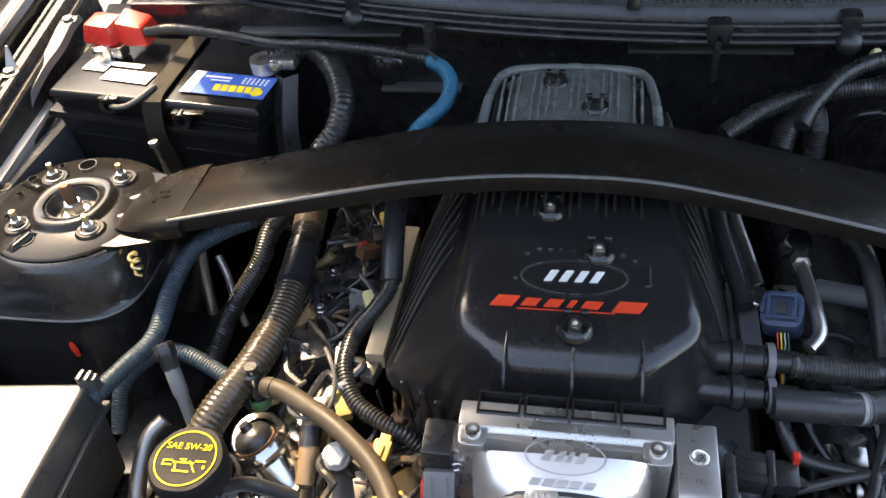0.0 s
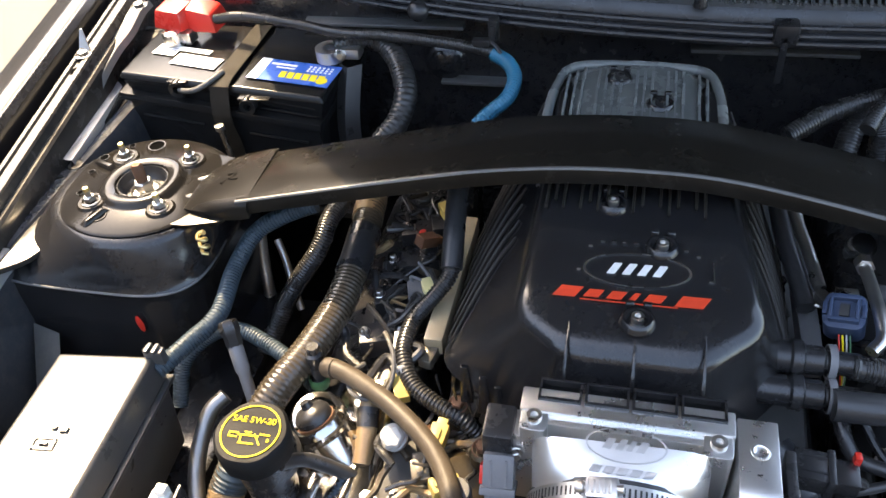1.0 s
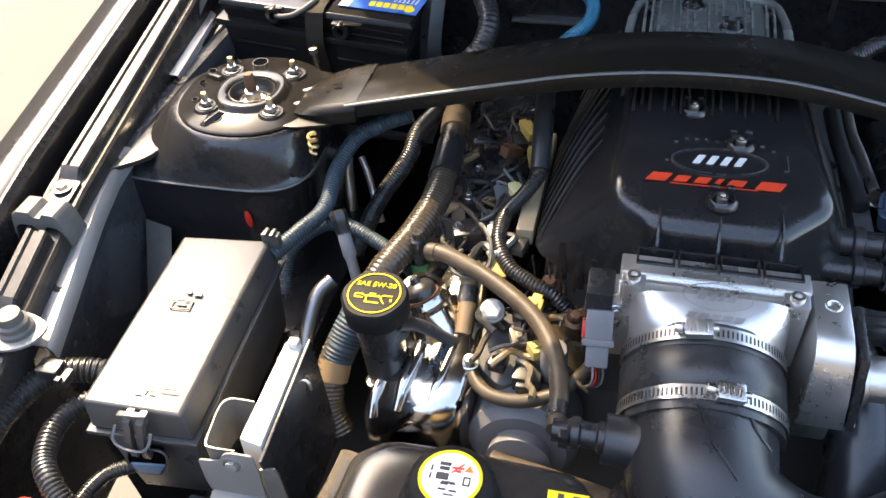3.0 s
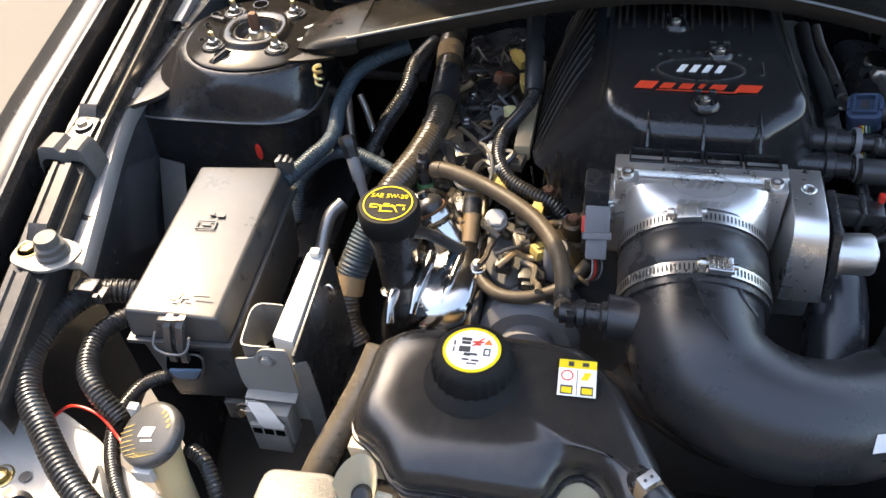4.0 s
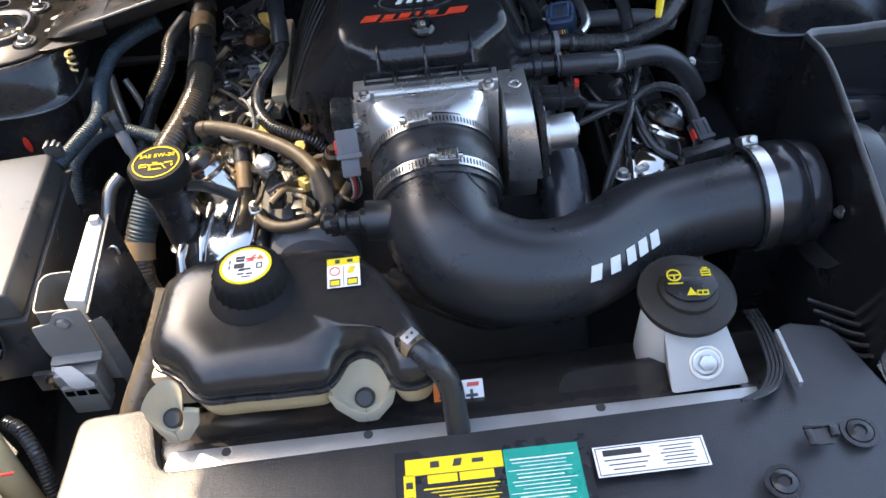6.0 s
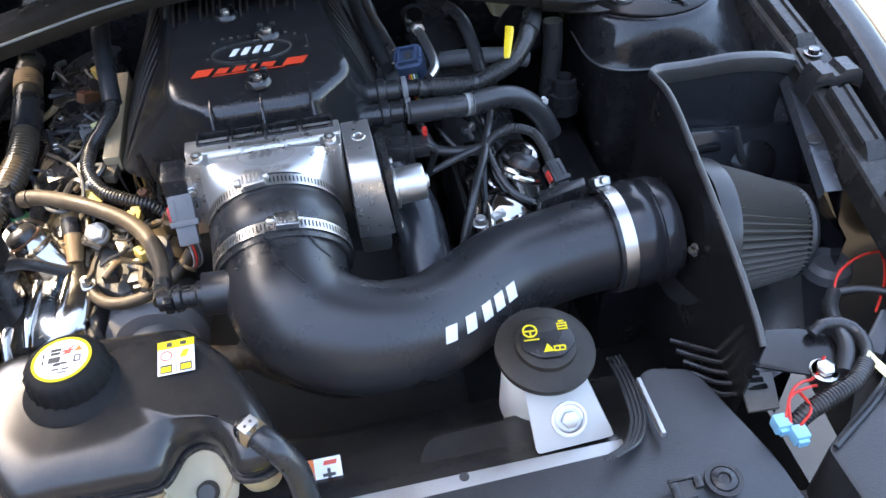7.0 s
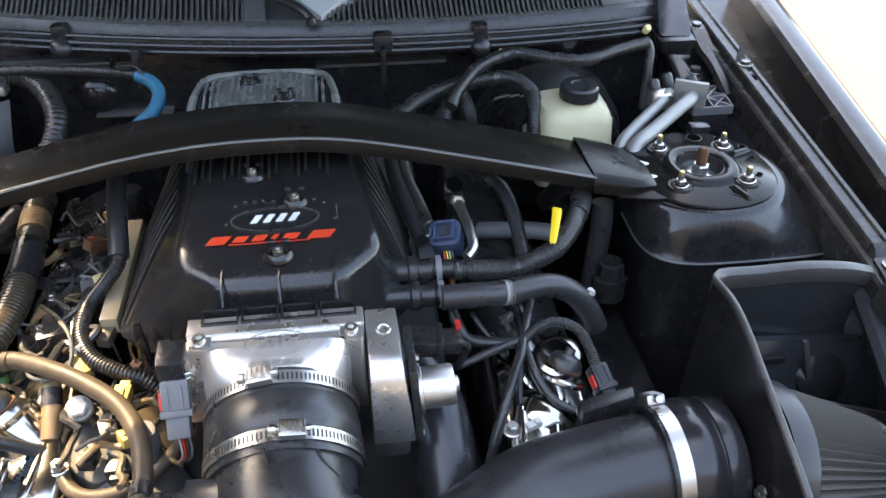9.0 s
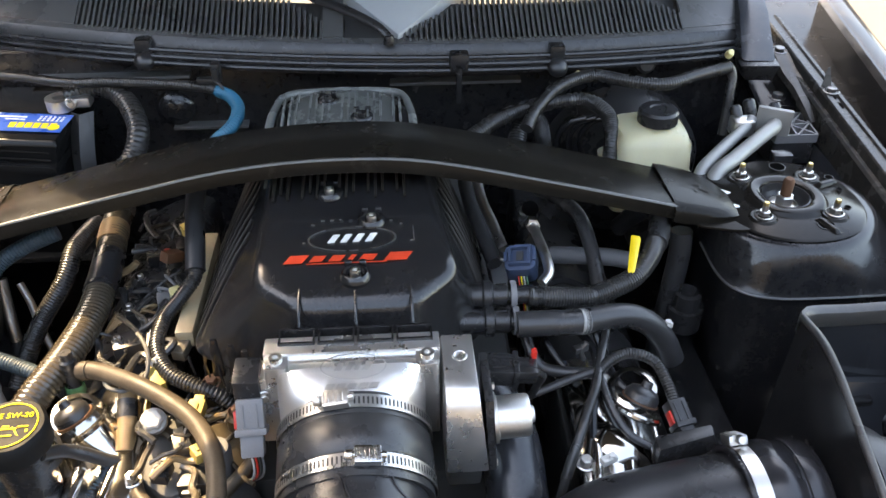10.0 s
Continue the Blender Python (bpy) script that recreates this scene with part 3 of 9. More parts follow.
# windscreen and wiper behind the cowl
solo("windscreen", hexa([(-0.66, 0.43, 1.002), (0.66, 0.43, 1.002), (0.66, 0.435, 1.002), (-0.66, 0.435, 1.002)], [(-0.6, 1.25, 1.42), (0.56, 1.25, 1.42), (0.56, 1.255, 1.42), (-0.6, 1.255, 1.42)], 0), M_SCREEN, "sloping windscreen glass behind the cowl", "windscreen", kind="structure").visible_shadow = False

# ---- raised hood: it shades the driver's half of the bay ----
hood = thing("hood", "raised black hood propped open over the bay", "hood")
_h0, _h1 = Vector((0, 0.60, 1.02)), Vector((0, -0.42, 1.90))
def hood_sec(t, up):
    p = _h0.lerp(_h1, t)
    # unseen outline, waisted to fit the shade line rather than a hood's true width
    w = float(np.interp(t, [0, 0.25, 0.36, 0.43, 0.5, 0.56, 0.62, 0.73, 1], [0.68, 0.63, 0.55, 0.47, 0.48, 0.58, 0.70, 0.77, 0.77]))
    nrm = Vector((0, -(_h1 - _h0).z, (_h1 - _h0).y)).normalized() * -1
    crown = 0.03
    return [tuple(p + Vector((w * k / 6, 0, 0)) + nrm * (up + crown * (1 - (k / 6) ** 2))) for k in range(-6, 7)]
_hb = loft([hood_sec(i / 10, 0) + list(reversed(hood_sec(i / 10, 0.03))) for i in range(11)])
part("skin", _hb, M_FENDER, hood)
part("liner", loft([[tuple(Vector(q) * 1.0 + Vector((0, 0, 0))) for q in hood_sec(0.1 + i / 12.5, -0.012)[1:-1]] + list(reversed([q for q in hood_sec(0.1 + i / 12.5, -0.004)[1:-1]])) for i in range(11)]), M_BLANKET, hood, "black felt liner")

# ---- strut towers ----
def tower(s):
    t = thing("strut_tower", "glossy black strut tower with a bolted top plate", "strut tower", "strut towers")
    cx, cy = s * 0.52, 0.0
    secs = []
    for z, rx, ry, p in ((0.40, 0.128, 0.118, 5), (0.60, 0.128, 0.117, 5), (0.785, 0.128, 0.114, 4.2), (0.797, 0.128, 0.113, 4.0), (0.8000, 0.1295, 0.1145, 3.9), (0.8025, 0.1295, 0.1145, 3.8),
                         (0.805, 0.127, 0.1125, 3.6), (0.814, 0.1235, 0.110, 3.1), (0.824, 0.119, 0.107, 2.7), (0.834, 0.114, 0.104, 2.4), (0.843, 0.1085, 0.1005, 2.15), (0.850, 0.1035, 0.097, 2.0), (0.855, 0.0985, 0.0935, 2.0), (0.858, 0.092, 0.089, 2.0), (0.8585, 0.085, 0.085, 2.0), (0.8585, 0.05, 0.05, 2.0), (0.850, 0.04, 0.04, 2.0)):
        ring = []
        for i in range(48):
            a = 2 * math.pi * i / 48
            c, q = math.cos(a), math.sin(a)
            k = (abs(c) ** p + abs(q) ** p) ** (-1 / p)
            ring.append((cx + s * (min(0.035, max(0, 0.845 - z) * 0.35) + 0.020 * min(1, max(0, (0.822 - z) / 0.020))) + (rx + 0.018 * min(1, max(0, (0.822 - z) / 0.020))) * 1.06 * k * c * (1 - 0.2 * min(1, max(0, (0.857 - z) / 0.017)) * max(0, -s * c)), cy + ry * k * q, z))
        secs.append(ring)
    part("body", loft(secs), M_PAINT, t, angle=35)
    # bright line laid along the seam, painted like a glint
    part("seam_edge", sweep([secs[5][i % 48] for i in (range(22, 48) if s < 0 else range(24, 51))], 0.0014, 6, 0.01), M_EDGEGLINT, t, "thin bright seam edge")
    # top plate
    def wob(a, z):
        return 1 + 0.02 * math.cos(4 * (a + 0.75))
    plate = lathe([(0.027, 0.8585), (0.088, 0.8588), (0.0895, 0.8605), (0.087, 0.8625), (0.050, 0.8632), (0.047, 0.8645), (0.045, 0.8680), (0.041, 0.8700), (0.035, 0.8700), (0.030, 0.868), (0.027, 0.862), (0.027, 0.8585)], 48, Matrix.Translation((cx, cy, 0)), wob)
    part("top_plate", plate, M_PLATE, t)
    part("bearing_cup", lathe([(0, 0.852), (0.022, 0.852), (0.026, 0.857), (0.0285, 0.866), (0.0270, 0.8665), (0.025, 0.858)], 32, Matrix.Translation((cx, cy, 0))), M_RUBBER, t)
    bolt("strut_nut", (cx, cy, 0.853), (0, 0, 1), 0.0105, 0.014, M_STEEL, t)
    part("strut_stud", lathe([(0.0065, 0.866), (0.0065, 0.886), (0.0045, 0.889), (0, 0.889)], 14, Matrix.Translation((cx, cy, 0))), M_RUST, t, "rusty strut stud")
    for dx, dy in ((-0.041, -0.040), (-0.045, 0.042), (0.037, 0.046), (0.042, -0.040)):
        if s > 0:
            dx = -dx
        part("stud_boss", lathe([(0, 0.003), (0.014, 0.003), (0.017, 0)], 20, Matrix.Translation((cx + dx, dy, 0.8625))), M_BRACE, t)
        bolt("stud_nut", (cx + dx, dy, 0.8655), (0, 0, 1), 0.0065, 0.007, M_STEEL, t, studded=0.008)
        part("stud_tip", lathe([(0.0036, 0.8792), (0.0036, 0.8805), (0.0028, 0.8835), (0, 0.8835)], 10, Matrix.Translation((cx + dx, dy, 0))), M_GOLD, t)
    for dx, dy, r in ((-0.087, 0.048, 0.005), (-0.019, 0.069, 0.009), (-0.023, -0.060, 0.009), (-0.050, 0.066, 0.0035), (-0.064, -0.026, 0.0035), (-0.072, 0.012, 0.0035)):
        k = min(1.0, 0.082 / math.hypot(dx, dy))
        hx, hy = cx - s * dx * k, cy + dy * k
        part("plate_hole", lathe([(0, 0.0006), (r * 0.8, 0.0006), (r * 0.86, 0.0014), (r * 1.0, 0.0016), (r * 1.12, 0)], 22, Matrix.Translation((hx, hy, 0.8626))), M_HOLE, t)
        part("hole_rim", ring_bm(r, r * 1.16, 0.0010, Matrix.Translation((hx, hy, 0.8630)), 22), M_PLATE, t)
    for a0, w in ((2.75, 0.011), (4.35, 0.010)):
        a0 = a0 if s < 0 else math.pi - a0
        m = Matrix.Translation((cx, cy, 0.8632)) @ Matrix.Rotation(a0, 4, "Z")
        _rb = hexa([(0.050, -w / 2, 0), (0.084, -w / 2, 0), (0.084, w / 2, 0), (0.050, w / 2, 0)], [(0.056, -w / 4, 0.005), (0.078, -w / 4, 0.004), (0.078, w / 4, 0.004), (0.056, w / 4, 0.005)], 0.0015)
        _rb.transform(m)
        part("pressed_rib", _rb, M_PLATE, t)
    return t
tower(-1)
tower(1)
solo("wing_lip", prism(rounded([(-0.674, -0.175), (-0.648, -0.128), (-0.618, -0.104), (-0.602, -0.060), (-0.622, 0.0), (-0.668, 0.02)], 0.012), 0.822, 0.829), M_RAILPAINT, "folded glossy metal lip where apron meets tower", "bracket")

# red disc standing in for a reflection in the glossy tower side
solo("red_reflection", lathe([(0, 0.0018), (0.6, 0.0016), (1.0, 0)], 20, Matrix.Translation((-0.4975, -0.1165, 0.762)) @ Matrix.Rotation(math.pi / 2, 4, "X") @ Matrix.Diagonal((0.0045, 0.0125, 1, 1))), M_RED, "red oval disc drawn for a reflection on the strut tower", "sticker")

# ---- strut brace ----
brace = thing("strut_brace", "arched black powder-coated strut tower brace", "strut brace")
def brace_z(x):
    """A nearly level middle and straight arms, eased at the bends."""
    xs, zs = [-0.46, -0.35, -0.24, -0.13, -0.05, 0.02, 0.08, 0.15, 0.27, 0.375, 0.46], [0.866, 0.893, 0.920, 0.946, 0.9565, 0.9585, 0.956, 0.942, 0.912, 0.885, 0.863]
    return sum(float(np.interp(x + d, xs, zs)) for d in (-0.03, -0.02, -0.01, 0, 0.01, 0.02, 0.03)) / 7 - 0.0018
secs = []
for i in range(49):
    x = -0.385 + 0.77 * i / 48
    z = brace_z(x)
    slope = (brace_z(x + 0.005) - brace_z(x - 0.005)) / 0.01
    k = Vector((-slope, 0, 1)).normalized()
    def bp(y, d):
        return (x + k.x * d, y, z + k.z * d)
    secs.append([bp(-0.042, -0.016), bp(-0.0430, -0.0005), bp(-0.0420, 0.0012), bp(-0.0390, 0.0018), bp(0.044, 0.0), bp(0.0485, -0.003), bp(0.050, -0.010), bp(0.049, -0.016)])
part("bar", loft(secs), M_BRACE, brace, angle=50)
# highlight along the brace's front edge, drawn as a paler strip
part("front_glint", loft([[q[1], tuple(Vector(q[1]) + Vector((0, -0.0006, 0.0006))), tuple(Vector(q[2]) + Vector((0, -0.0006, 0.0005))), tuple(Vector(q[3]).lerp(Vector(q[2]), 0.6) + Vector((0, 0, 0.0005)))] for q in secs], close=False), M_EDGEGLINT, brace, "front edge with its highlight painted bright")
for s in (-1, 1):
    secs = []
    for x, z, y0, y1, h in ((0.372, 0.888, -0.046, 0.053, 0.022), (0.385, 0.885, -0.047, 0.054, 0.022), (0.41, 0.879, -0.046, 0.052, 0.02), (0.43, 0.874, -0.044, 0.045, 0.014), (0.445, 0.869, -0.040, 0.028, 0.006), (0.452, 0.866, -0.036, 0.02, 0.003)):
        secs.append([(s * x, y0, z - h), (s * x, y0 - 0.001, z - h * 0.4), (s * x, y0 + 0.004, z - 0.002), (s * x, y0 + 0.012, z), (s * x, y1 - 0.012, z), (s * x, y1 - 0.003, z - 0.002), (s * x, y1, z - h * 0.4), (s * x, y1, z - h)])
    part("end_shoe", loft(secs), M_BRACE, brace, angle=50)
    part("foot_plate", prism(rounded([(s * 0.40, -0.05), (s * 0.44, -0.062), (s * 0.50, -0.062), (s * 0.50, -0.025), (s * 0.468, -0.012), (s * 0.466, 0.02), (s * 0.50, 0.038), (s * 0.50, 0.062), (s * 0.45, 0.062), (s * 0.40, 0.05)], 0.008), 0.859, 0.8625, 0.001), M_BRACE, brace)
    for y in (-0.015, 0.015):
        part("tongue", hexa([(s * 0.44, y - 0.006, 0.862), (s * 0.462, y - 0.002, 0.862), (s * 0.462, y + 0.002, 0.862), (s * 0.44, y + 0.006, 0.862)], [(s * 0.44, y - 0.004, 0.869), (s * 0.458, y - 0.001, 0.864), (s * 0.458, y + 0.001, 0.864), (s * 0.44, y + 0.004, 0.869)], 0.0005), M_STEEL, brace)
    bm = bars([(0.0, 0.006, 0.008, 0.003, 0.4), (0.004, 0.0, 0.003, 0.010, 0.4), (0.009, -0.005, 0.007, 0.003, 0.4), (-0.005, -0.008, 0.003, 0.006, 0.2)], frame_at((s * 0.413, 0.004, 0.8785), (1, 0, -0.24 * s), (0, 1, 0)), 0.001)
    part("stamp", bm, M_BRACE, brace)

# ---- intake manifold ----
manifold = tagged(new("intake_manifold"), "satin black plastic intake manifold with ribbed sides", "intake manifold")
# plan outlines: the crease round the top, and the flared foot
CREASE = [(0.053, 0.187), (0.089, 0.150), (0.101, 0.02), (0.1235, -0.151), (0.074, -0.193), (-0.034, -0.193), (-0.0805, -0.160), (-0.080, 0.02), (-0.083, 0.150), (-0.047, 0.187)]
FOOT = [(0.085, 0.215), (0.138, 0.175), (0.160, 0.02), (0.160, -0.124), (0.084, -0.222), (-0.044, -0.222), (-0.152, -0.150), (-0.152, 0.02), (-0.134, 0.175), (-0.085, 0.215)]
def top_z(y):
    ys = [-0.192, -0.14, -0.03, 0.03, 0.08, 0.13, 0.17]
    zs = [0.8905, 0.9005, 0.9095, 0.916, 0.926, 0.931, 0.931]
    return float(np.interp(y, ys, zs))

def dense(poly, r):
    """A rounded outline with its long sides cut into the same number of steps for each outline."""
    pts = rounded(poly, r, 5)
    out = []
    for i, p in enumerate(pts):
        q = pts[(i + 1) % len(pts)]
        n = 1 if i % 6 != 5 else 12
        out += [(p[0] + (q[0] - p[0]) * k / n, p[1] + (q[1] - p[1]) * k / n) for k in range(n)]
    return out
_pa, _pb = dense(CREASE, 0.016), dense(FOOT, 0.022)
def plenum_ring(scale, lift, t=0.0):
    """A ring of the cover: inside the crease for scale < 1, down the flanks for t > 0."""
    out = []
    for (xa, ya), (xb, yb) in zip(_pa, _pb):
        x, y = 0.010 + (xa - 0.010) * scale + (xb - xa) * t, -0.02 + (ya + 0.02) * scale + (yb - ya) * t
        z = top_z(y) + lift
        out.append((x, y, z + (0.798 - z) * max(0.0, (t - 0.12) / 0.88)))
    return out
part("plenum", loft([plenum_ring(0.05, 0.0), plenum_ring(0.3, 0.0), plenum_ring(0.55, 0.0), plenum_ring(0.76, -0.0004), plenum_ring(0.86, -0.0014), plenum_ring(0.92, -0.0034), plenum_ring(0.965, -0.0068), plenum_ring(0.99, -0.0108), plenum_ring(1.0, -0.0150),
                     plenum_ring(1.0, -0.0200, 0.05), plenum_ring(1.0, -0.0270, 0.12), plenum_ring(1.0, -0.027, 0.34), plenum_ring(1.0, -0.027, 0.56), plenum_ring(1.0, -0.027, 0.78), plenum_ring(1.0, -0.027, 1.0)]), M_COVER, manifold, angle=70)
def flank(side, y, t):
    """A point on the flared flank."""
    ys = [q[1] for q in (CREASE[1:4] if side > 0 else CREASE[8:5:-1])][::-1]
    xa = np.interp(y, ys, [q[0] for q in (CREASE[1:4] if side > 0 else CREASE[8:5:-1])][::-1])
    yb = [q[1] for q in (FOOT[1:4] if side > 0 else FOOT[8:5:-1])][::-1]
    xb = np.interp(y, yb, [q[0] for q in (FOOT[1:4] if side > 0 else FOOT[8:5:-1])][::-1])
    z = top_z(y) - 0.027
    return Vector((xa + (xb - xa) * t, y, z + (0.798 - z) * max(0.0, (t - 0.12) / 0.88)))

_dk = []
for y, hw in ((0.000, 0.086), (0.03, 0.086), (0.08, 0.084), (0.13, 0.080), (0.155, 0.075), (0.170, 0.065), (0.178, 0.048)):
    _dk.append([(0.003 - 0.0 * y + u * hw, y, top_z(y) + 0.0016 - 0.010 * abs(u) ** 6 - (0.006 if y < 0.01 else 0)) for u in [k / 8 for k in range(-8, 9)]])
# deck of black plastic with the sky's sheen painted in as grey
part("rear_deck", loft(_dk, close=False), M_DECK, manifold, "ribbed top greyed for the sky's sheen", angle=60)
# ribs on the rear top, grouped with gaps; they run out under the brace
for i in range(19):
    x = -0.068 + 0.0078 * i
    if i in (3, 8, 12, 16):
        continue
    y1 = 0.170 - 0.9 * max(0, abs(x - 0.002) - 0.055)
    rows = []
    for y in [0.018 + (y1 - 0.018) * k / 6 for k in range(7)]:
        zz = top_z(y) + 0.0010
        h = 0.0026 if 0.02 < y < y1 else 0.0004
        rows.append([(x - 0.0019, y, zz - 0.003), (x - 0.0012, y, zz + h), (x + 0.0012, y, zz + h), (x + 0.0019, y, zz - 0.003)])
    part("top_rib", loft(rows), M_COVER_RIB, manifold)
    rows = []
    for y in (-0.040 + 0.010 * (i % 2), -0.02, 0.0, 0.018):
        zz = top_z(y) + 0.0042
        h = 0.0016 if y > -0.025 else -0.002
        rows.append([(x - 0.0016, y, zz - 0.006), (x - 0.0009, y, zz + h), (x + 0.0009, y, zz + h), (x + 0.0016, y, zz - 0.006)])
    part("front_top_rib", loft(rows), M_FLANK, manifold)
for s in (-1, 1):
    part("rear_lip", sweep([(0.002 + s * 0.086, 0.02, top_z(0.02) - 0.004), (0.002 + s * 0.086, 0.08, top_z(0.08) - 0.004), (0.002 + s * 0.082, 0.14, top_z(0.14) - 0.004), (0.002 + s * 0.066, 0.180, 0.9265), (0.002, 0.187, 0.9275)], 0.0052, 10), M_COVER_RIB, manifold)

# slanted fins on both flanks, each hooked over at its top
for s in (-1, 1):
    for i in range(10):
        y = 0.150 - 0.0225 * i
        pts = [flank(s, y + 0.004, 0.20), flank(s, y, 0.26)] + [flank(s, max(-0.145, y - 0.085 * k ** 1.7), 0.26 + 0.68 * k) for k in (0.2, 0.4, 0.6, 0.8, 1.0)]
        pts = [tuple(q + Vector((s * 0.0010, 0, 0.0010))) for q in pts]
        part("flank_fin", sweep(pts, lambda t: 0.0006 + 0.0017 * math.sin(math.pi * min(1, 0.12 + 0.88 * t)), 8), M_FLANK, manifold)

# bolts in dished bosses
for x, y in ((-0.008, -0.031), (0.037, -0.080), (0.021, -0.160), (-0.016, 0.150), (0.027, 0.108)):
    z = top_z(y)
    part("bolt_boss", lathe([(0.0150, -0.002), (0.0135, 0.0026), (0.0115, 0.0042), (0.0092, 0.0036), (0.0078, 0.0005), (0, 0.0005)], 32, Matrix.Translation((x, y, z))), M_COVER, manifold)
    for k in (-1, 1):
        part("boss_tab", box(-0.0035, 0.0035, -0.0025, 0.0025, 0, 0.0070, 0.0008, Matrix.Translation((x + 0.0070 * k, y + 0.0140, z)), 1), M_COVER, manifold)
    part("socket_bolt", lathe([(0, 0.0035), (0.0026, 0.0035), (0.0026, 0.0062), (0.0048, 0.0062), (0.0052, 0.0052), (0.0052, 0.0)], 20, Matrix.Translation((x, y, z + 0.0005))), M_STEEL if y < 0 else M_PLASTIC, manifold)

# front face ribs and the row of pockets above the throttle flange
for x in (-0.032, 0.021, 0.074):
    part("front_rib", sweep([(x, -0.158, 0.8945), (x, -0.172, 0.8925), (x, -0.186, 0.8880), (x, -0.198, 0.8800), (x, -0.2085, 0.8660)], lambda t: 0.0004 + 0.0017 * t, 8), M_COVER, manifold)
part("flange", box(-0.050, 0.092, -0.236, -0.205, 0.79, 0.866, 0.003), M_COVER, manifold)
for i in range(4):
    x = -0.032 + 0.0355 * i
    part("pocket_rim", join(box(x - 0.0165, x + 0.0165, -0.234, -0.2315, 0.864, 0.8790, 0.0006), box(x - 0.0165, x - 0.0145, -0.2315, -0.214, 0.864, 0.8785, 0.0006),
                            box(x + 0.0145, x + 0.0165, -0.2315, -0.214, 0.864, 0.8785, 0.0006), box(x - 0.0165, x + 0.0165, -0.216, -0.2135, 0.864, 0.8790, 0.0006)), M_COVER, manifold)

# emblem: a plain oval with slanted plain blocks
_em = frame_at((0.0175, -0.109, top_z(-0.109) + 0.0006), (1, 0.02, 0), (0, 1, 0.085))
part("emblem_oval", ring_bm(0.0182, 0.0190, 0.0006, _em, 56, 2.34), M_STEEL, manifold, "thin silver oval outline")
for k in range(4):
    part("emblem_block", bars([(-0.0185 + 0.0125 * k, 0.0, 0.0065, 0.0120, 0.5)], _em @ Matrix.Translation((0, 0, 0.0002)), 0.0010), M_WHITEPAINT, manifold, "white slanted plain block")
_em2 = frame_at((0.0165, -0.1385, top_z(-0.1385) + 0.0006), (1, 0.004, 0), (0, 1, 0.12))
for x, w, h in ((-0.0530, 0.018, 0.0110), (-0.0320, 0.012, 0.0080), (-0.0135, 0.012, 0.0080), (0.0010, 0.005, 0.0080), (0.0170, 0.014, 0.0080), (0.0465, 0.022, 0.0110)):
    part("emblem_block", bars([(x, 0, w, h, 0.6)], _em2, 0.0010), M_REDPAINT, manifold, "red slanted plain block")
part("emblem_line", bars([(-0.004, -0.0068, 0.078, 0.0010, 0)], _em2, 0.0008), M_REDPAINT, manifold, "thin red underline")
for _d in [(-0.03 + 0.0095 * i, 0.030, 0.004, 0.0018, 0) for i in range(5)] + [(-0.04, 0.024, 0.0035, 0.002, 0), (0.040, 0.026, 0.0035, 0.002, 0), (0.050, 0.020, 0.003, 0.002, 0), (0.062, 0.004, 0.0008, 0.022, 0), (0.060, -0.007, 0.004, 0.001, 0), (-0.048, -0.004, 0.003, 0.002, 0)]:
    part("emblem_dash", bars([_d], _em, 0.0008), M_STEEL, manifold)

# prongs at the front flank of the plenum
for x, y in ((-0.100, -0.196), (-0.086, -0.204), (-0.118, -0.186)):
    part("prong", hexa([(x - 0.006, y - 0.004, 0.80), (x + 0.006, y - 0.004, 0.80), (x + 0.006, y + 0.004, 0.80), (x - 0.006, y + 0.004, 0.80)], [(x - 0.003, y - 0.002, 0.846), (x + 0.003, y - 0.002, 0.846), (x + 0.003, y + 0.002, 0.846), (x - 0.003, y + 0.002, 0.846)], 0.001), M_COVER, manifold)
    part("prong_rib", loft([[(x - 0.022 + dx * 0.6, y + 0.010 - 0.001, 0.790), (x - 0.022 + dx * 0.6, y + 0.010 + 0.001, 0.790), (x - 0.022 + dx, y + 0.012 + 0.001, 0.822 - abs(dx)), (x - 0.022 + dx, y + 0.012 - 0.001, 0.822 - abs(dx))] for dx in (-0.010, -0.008)]), M_COVER, manifold)
    part("prong_rib", loft([[(x - 0.022 + dx * 0.6, y + 0.010 - 0.001, 0.790), (x - 0.022 + dx * 0.6, y + 0.010 + 0.001, 0.790), (x - 0.022 + dx, y + 0.012 + 0.001, 0.822 - abs(dx)), (x - 0.022 + dx, y + 0.012 - 0.001, 0.822 - abs(dx))] for dx in (0.006, 0.009)]), M_COVER, manifold)

# ---- throttle body ----
tb = tagged(new("throttle_unit"), "bright brushed aluminium throttle body with an elbow", "throttle body")
part("flange_plate", box(-0.061, 0.097, -0.244, -0.222, 0.764, 0.876, 0.0018), M_ALU, tb)
part("step", box(-0.057, 0.093, -0.252, -0.243, 0.775, 0.8715, 0.0015), M_ALU, tb)
part("ear", hexa([(-0.075, -0.268, 0.790), (-0.045, -0.268, 0.790), (-0.045, -0.233, 0.790), (-0.075, -0.233, 0.790)], [(-0.075, -0.256, 0.858), (-0.045, -0.258, 0.858), (-0.045, -0.233, 0.860), (-0.075, -0.233, 0.860)], 0.002), M_ALU, tb)
_ax = Vector((0.03, -0.96, -0.26)).normalized()
_b0 = Vector((0.016, -0.231, 0.8215))
_secs = []
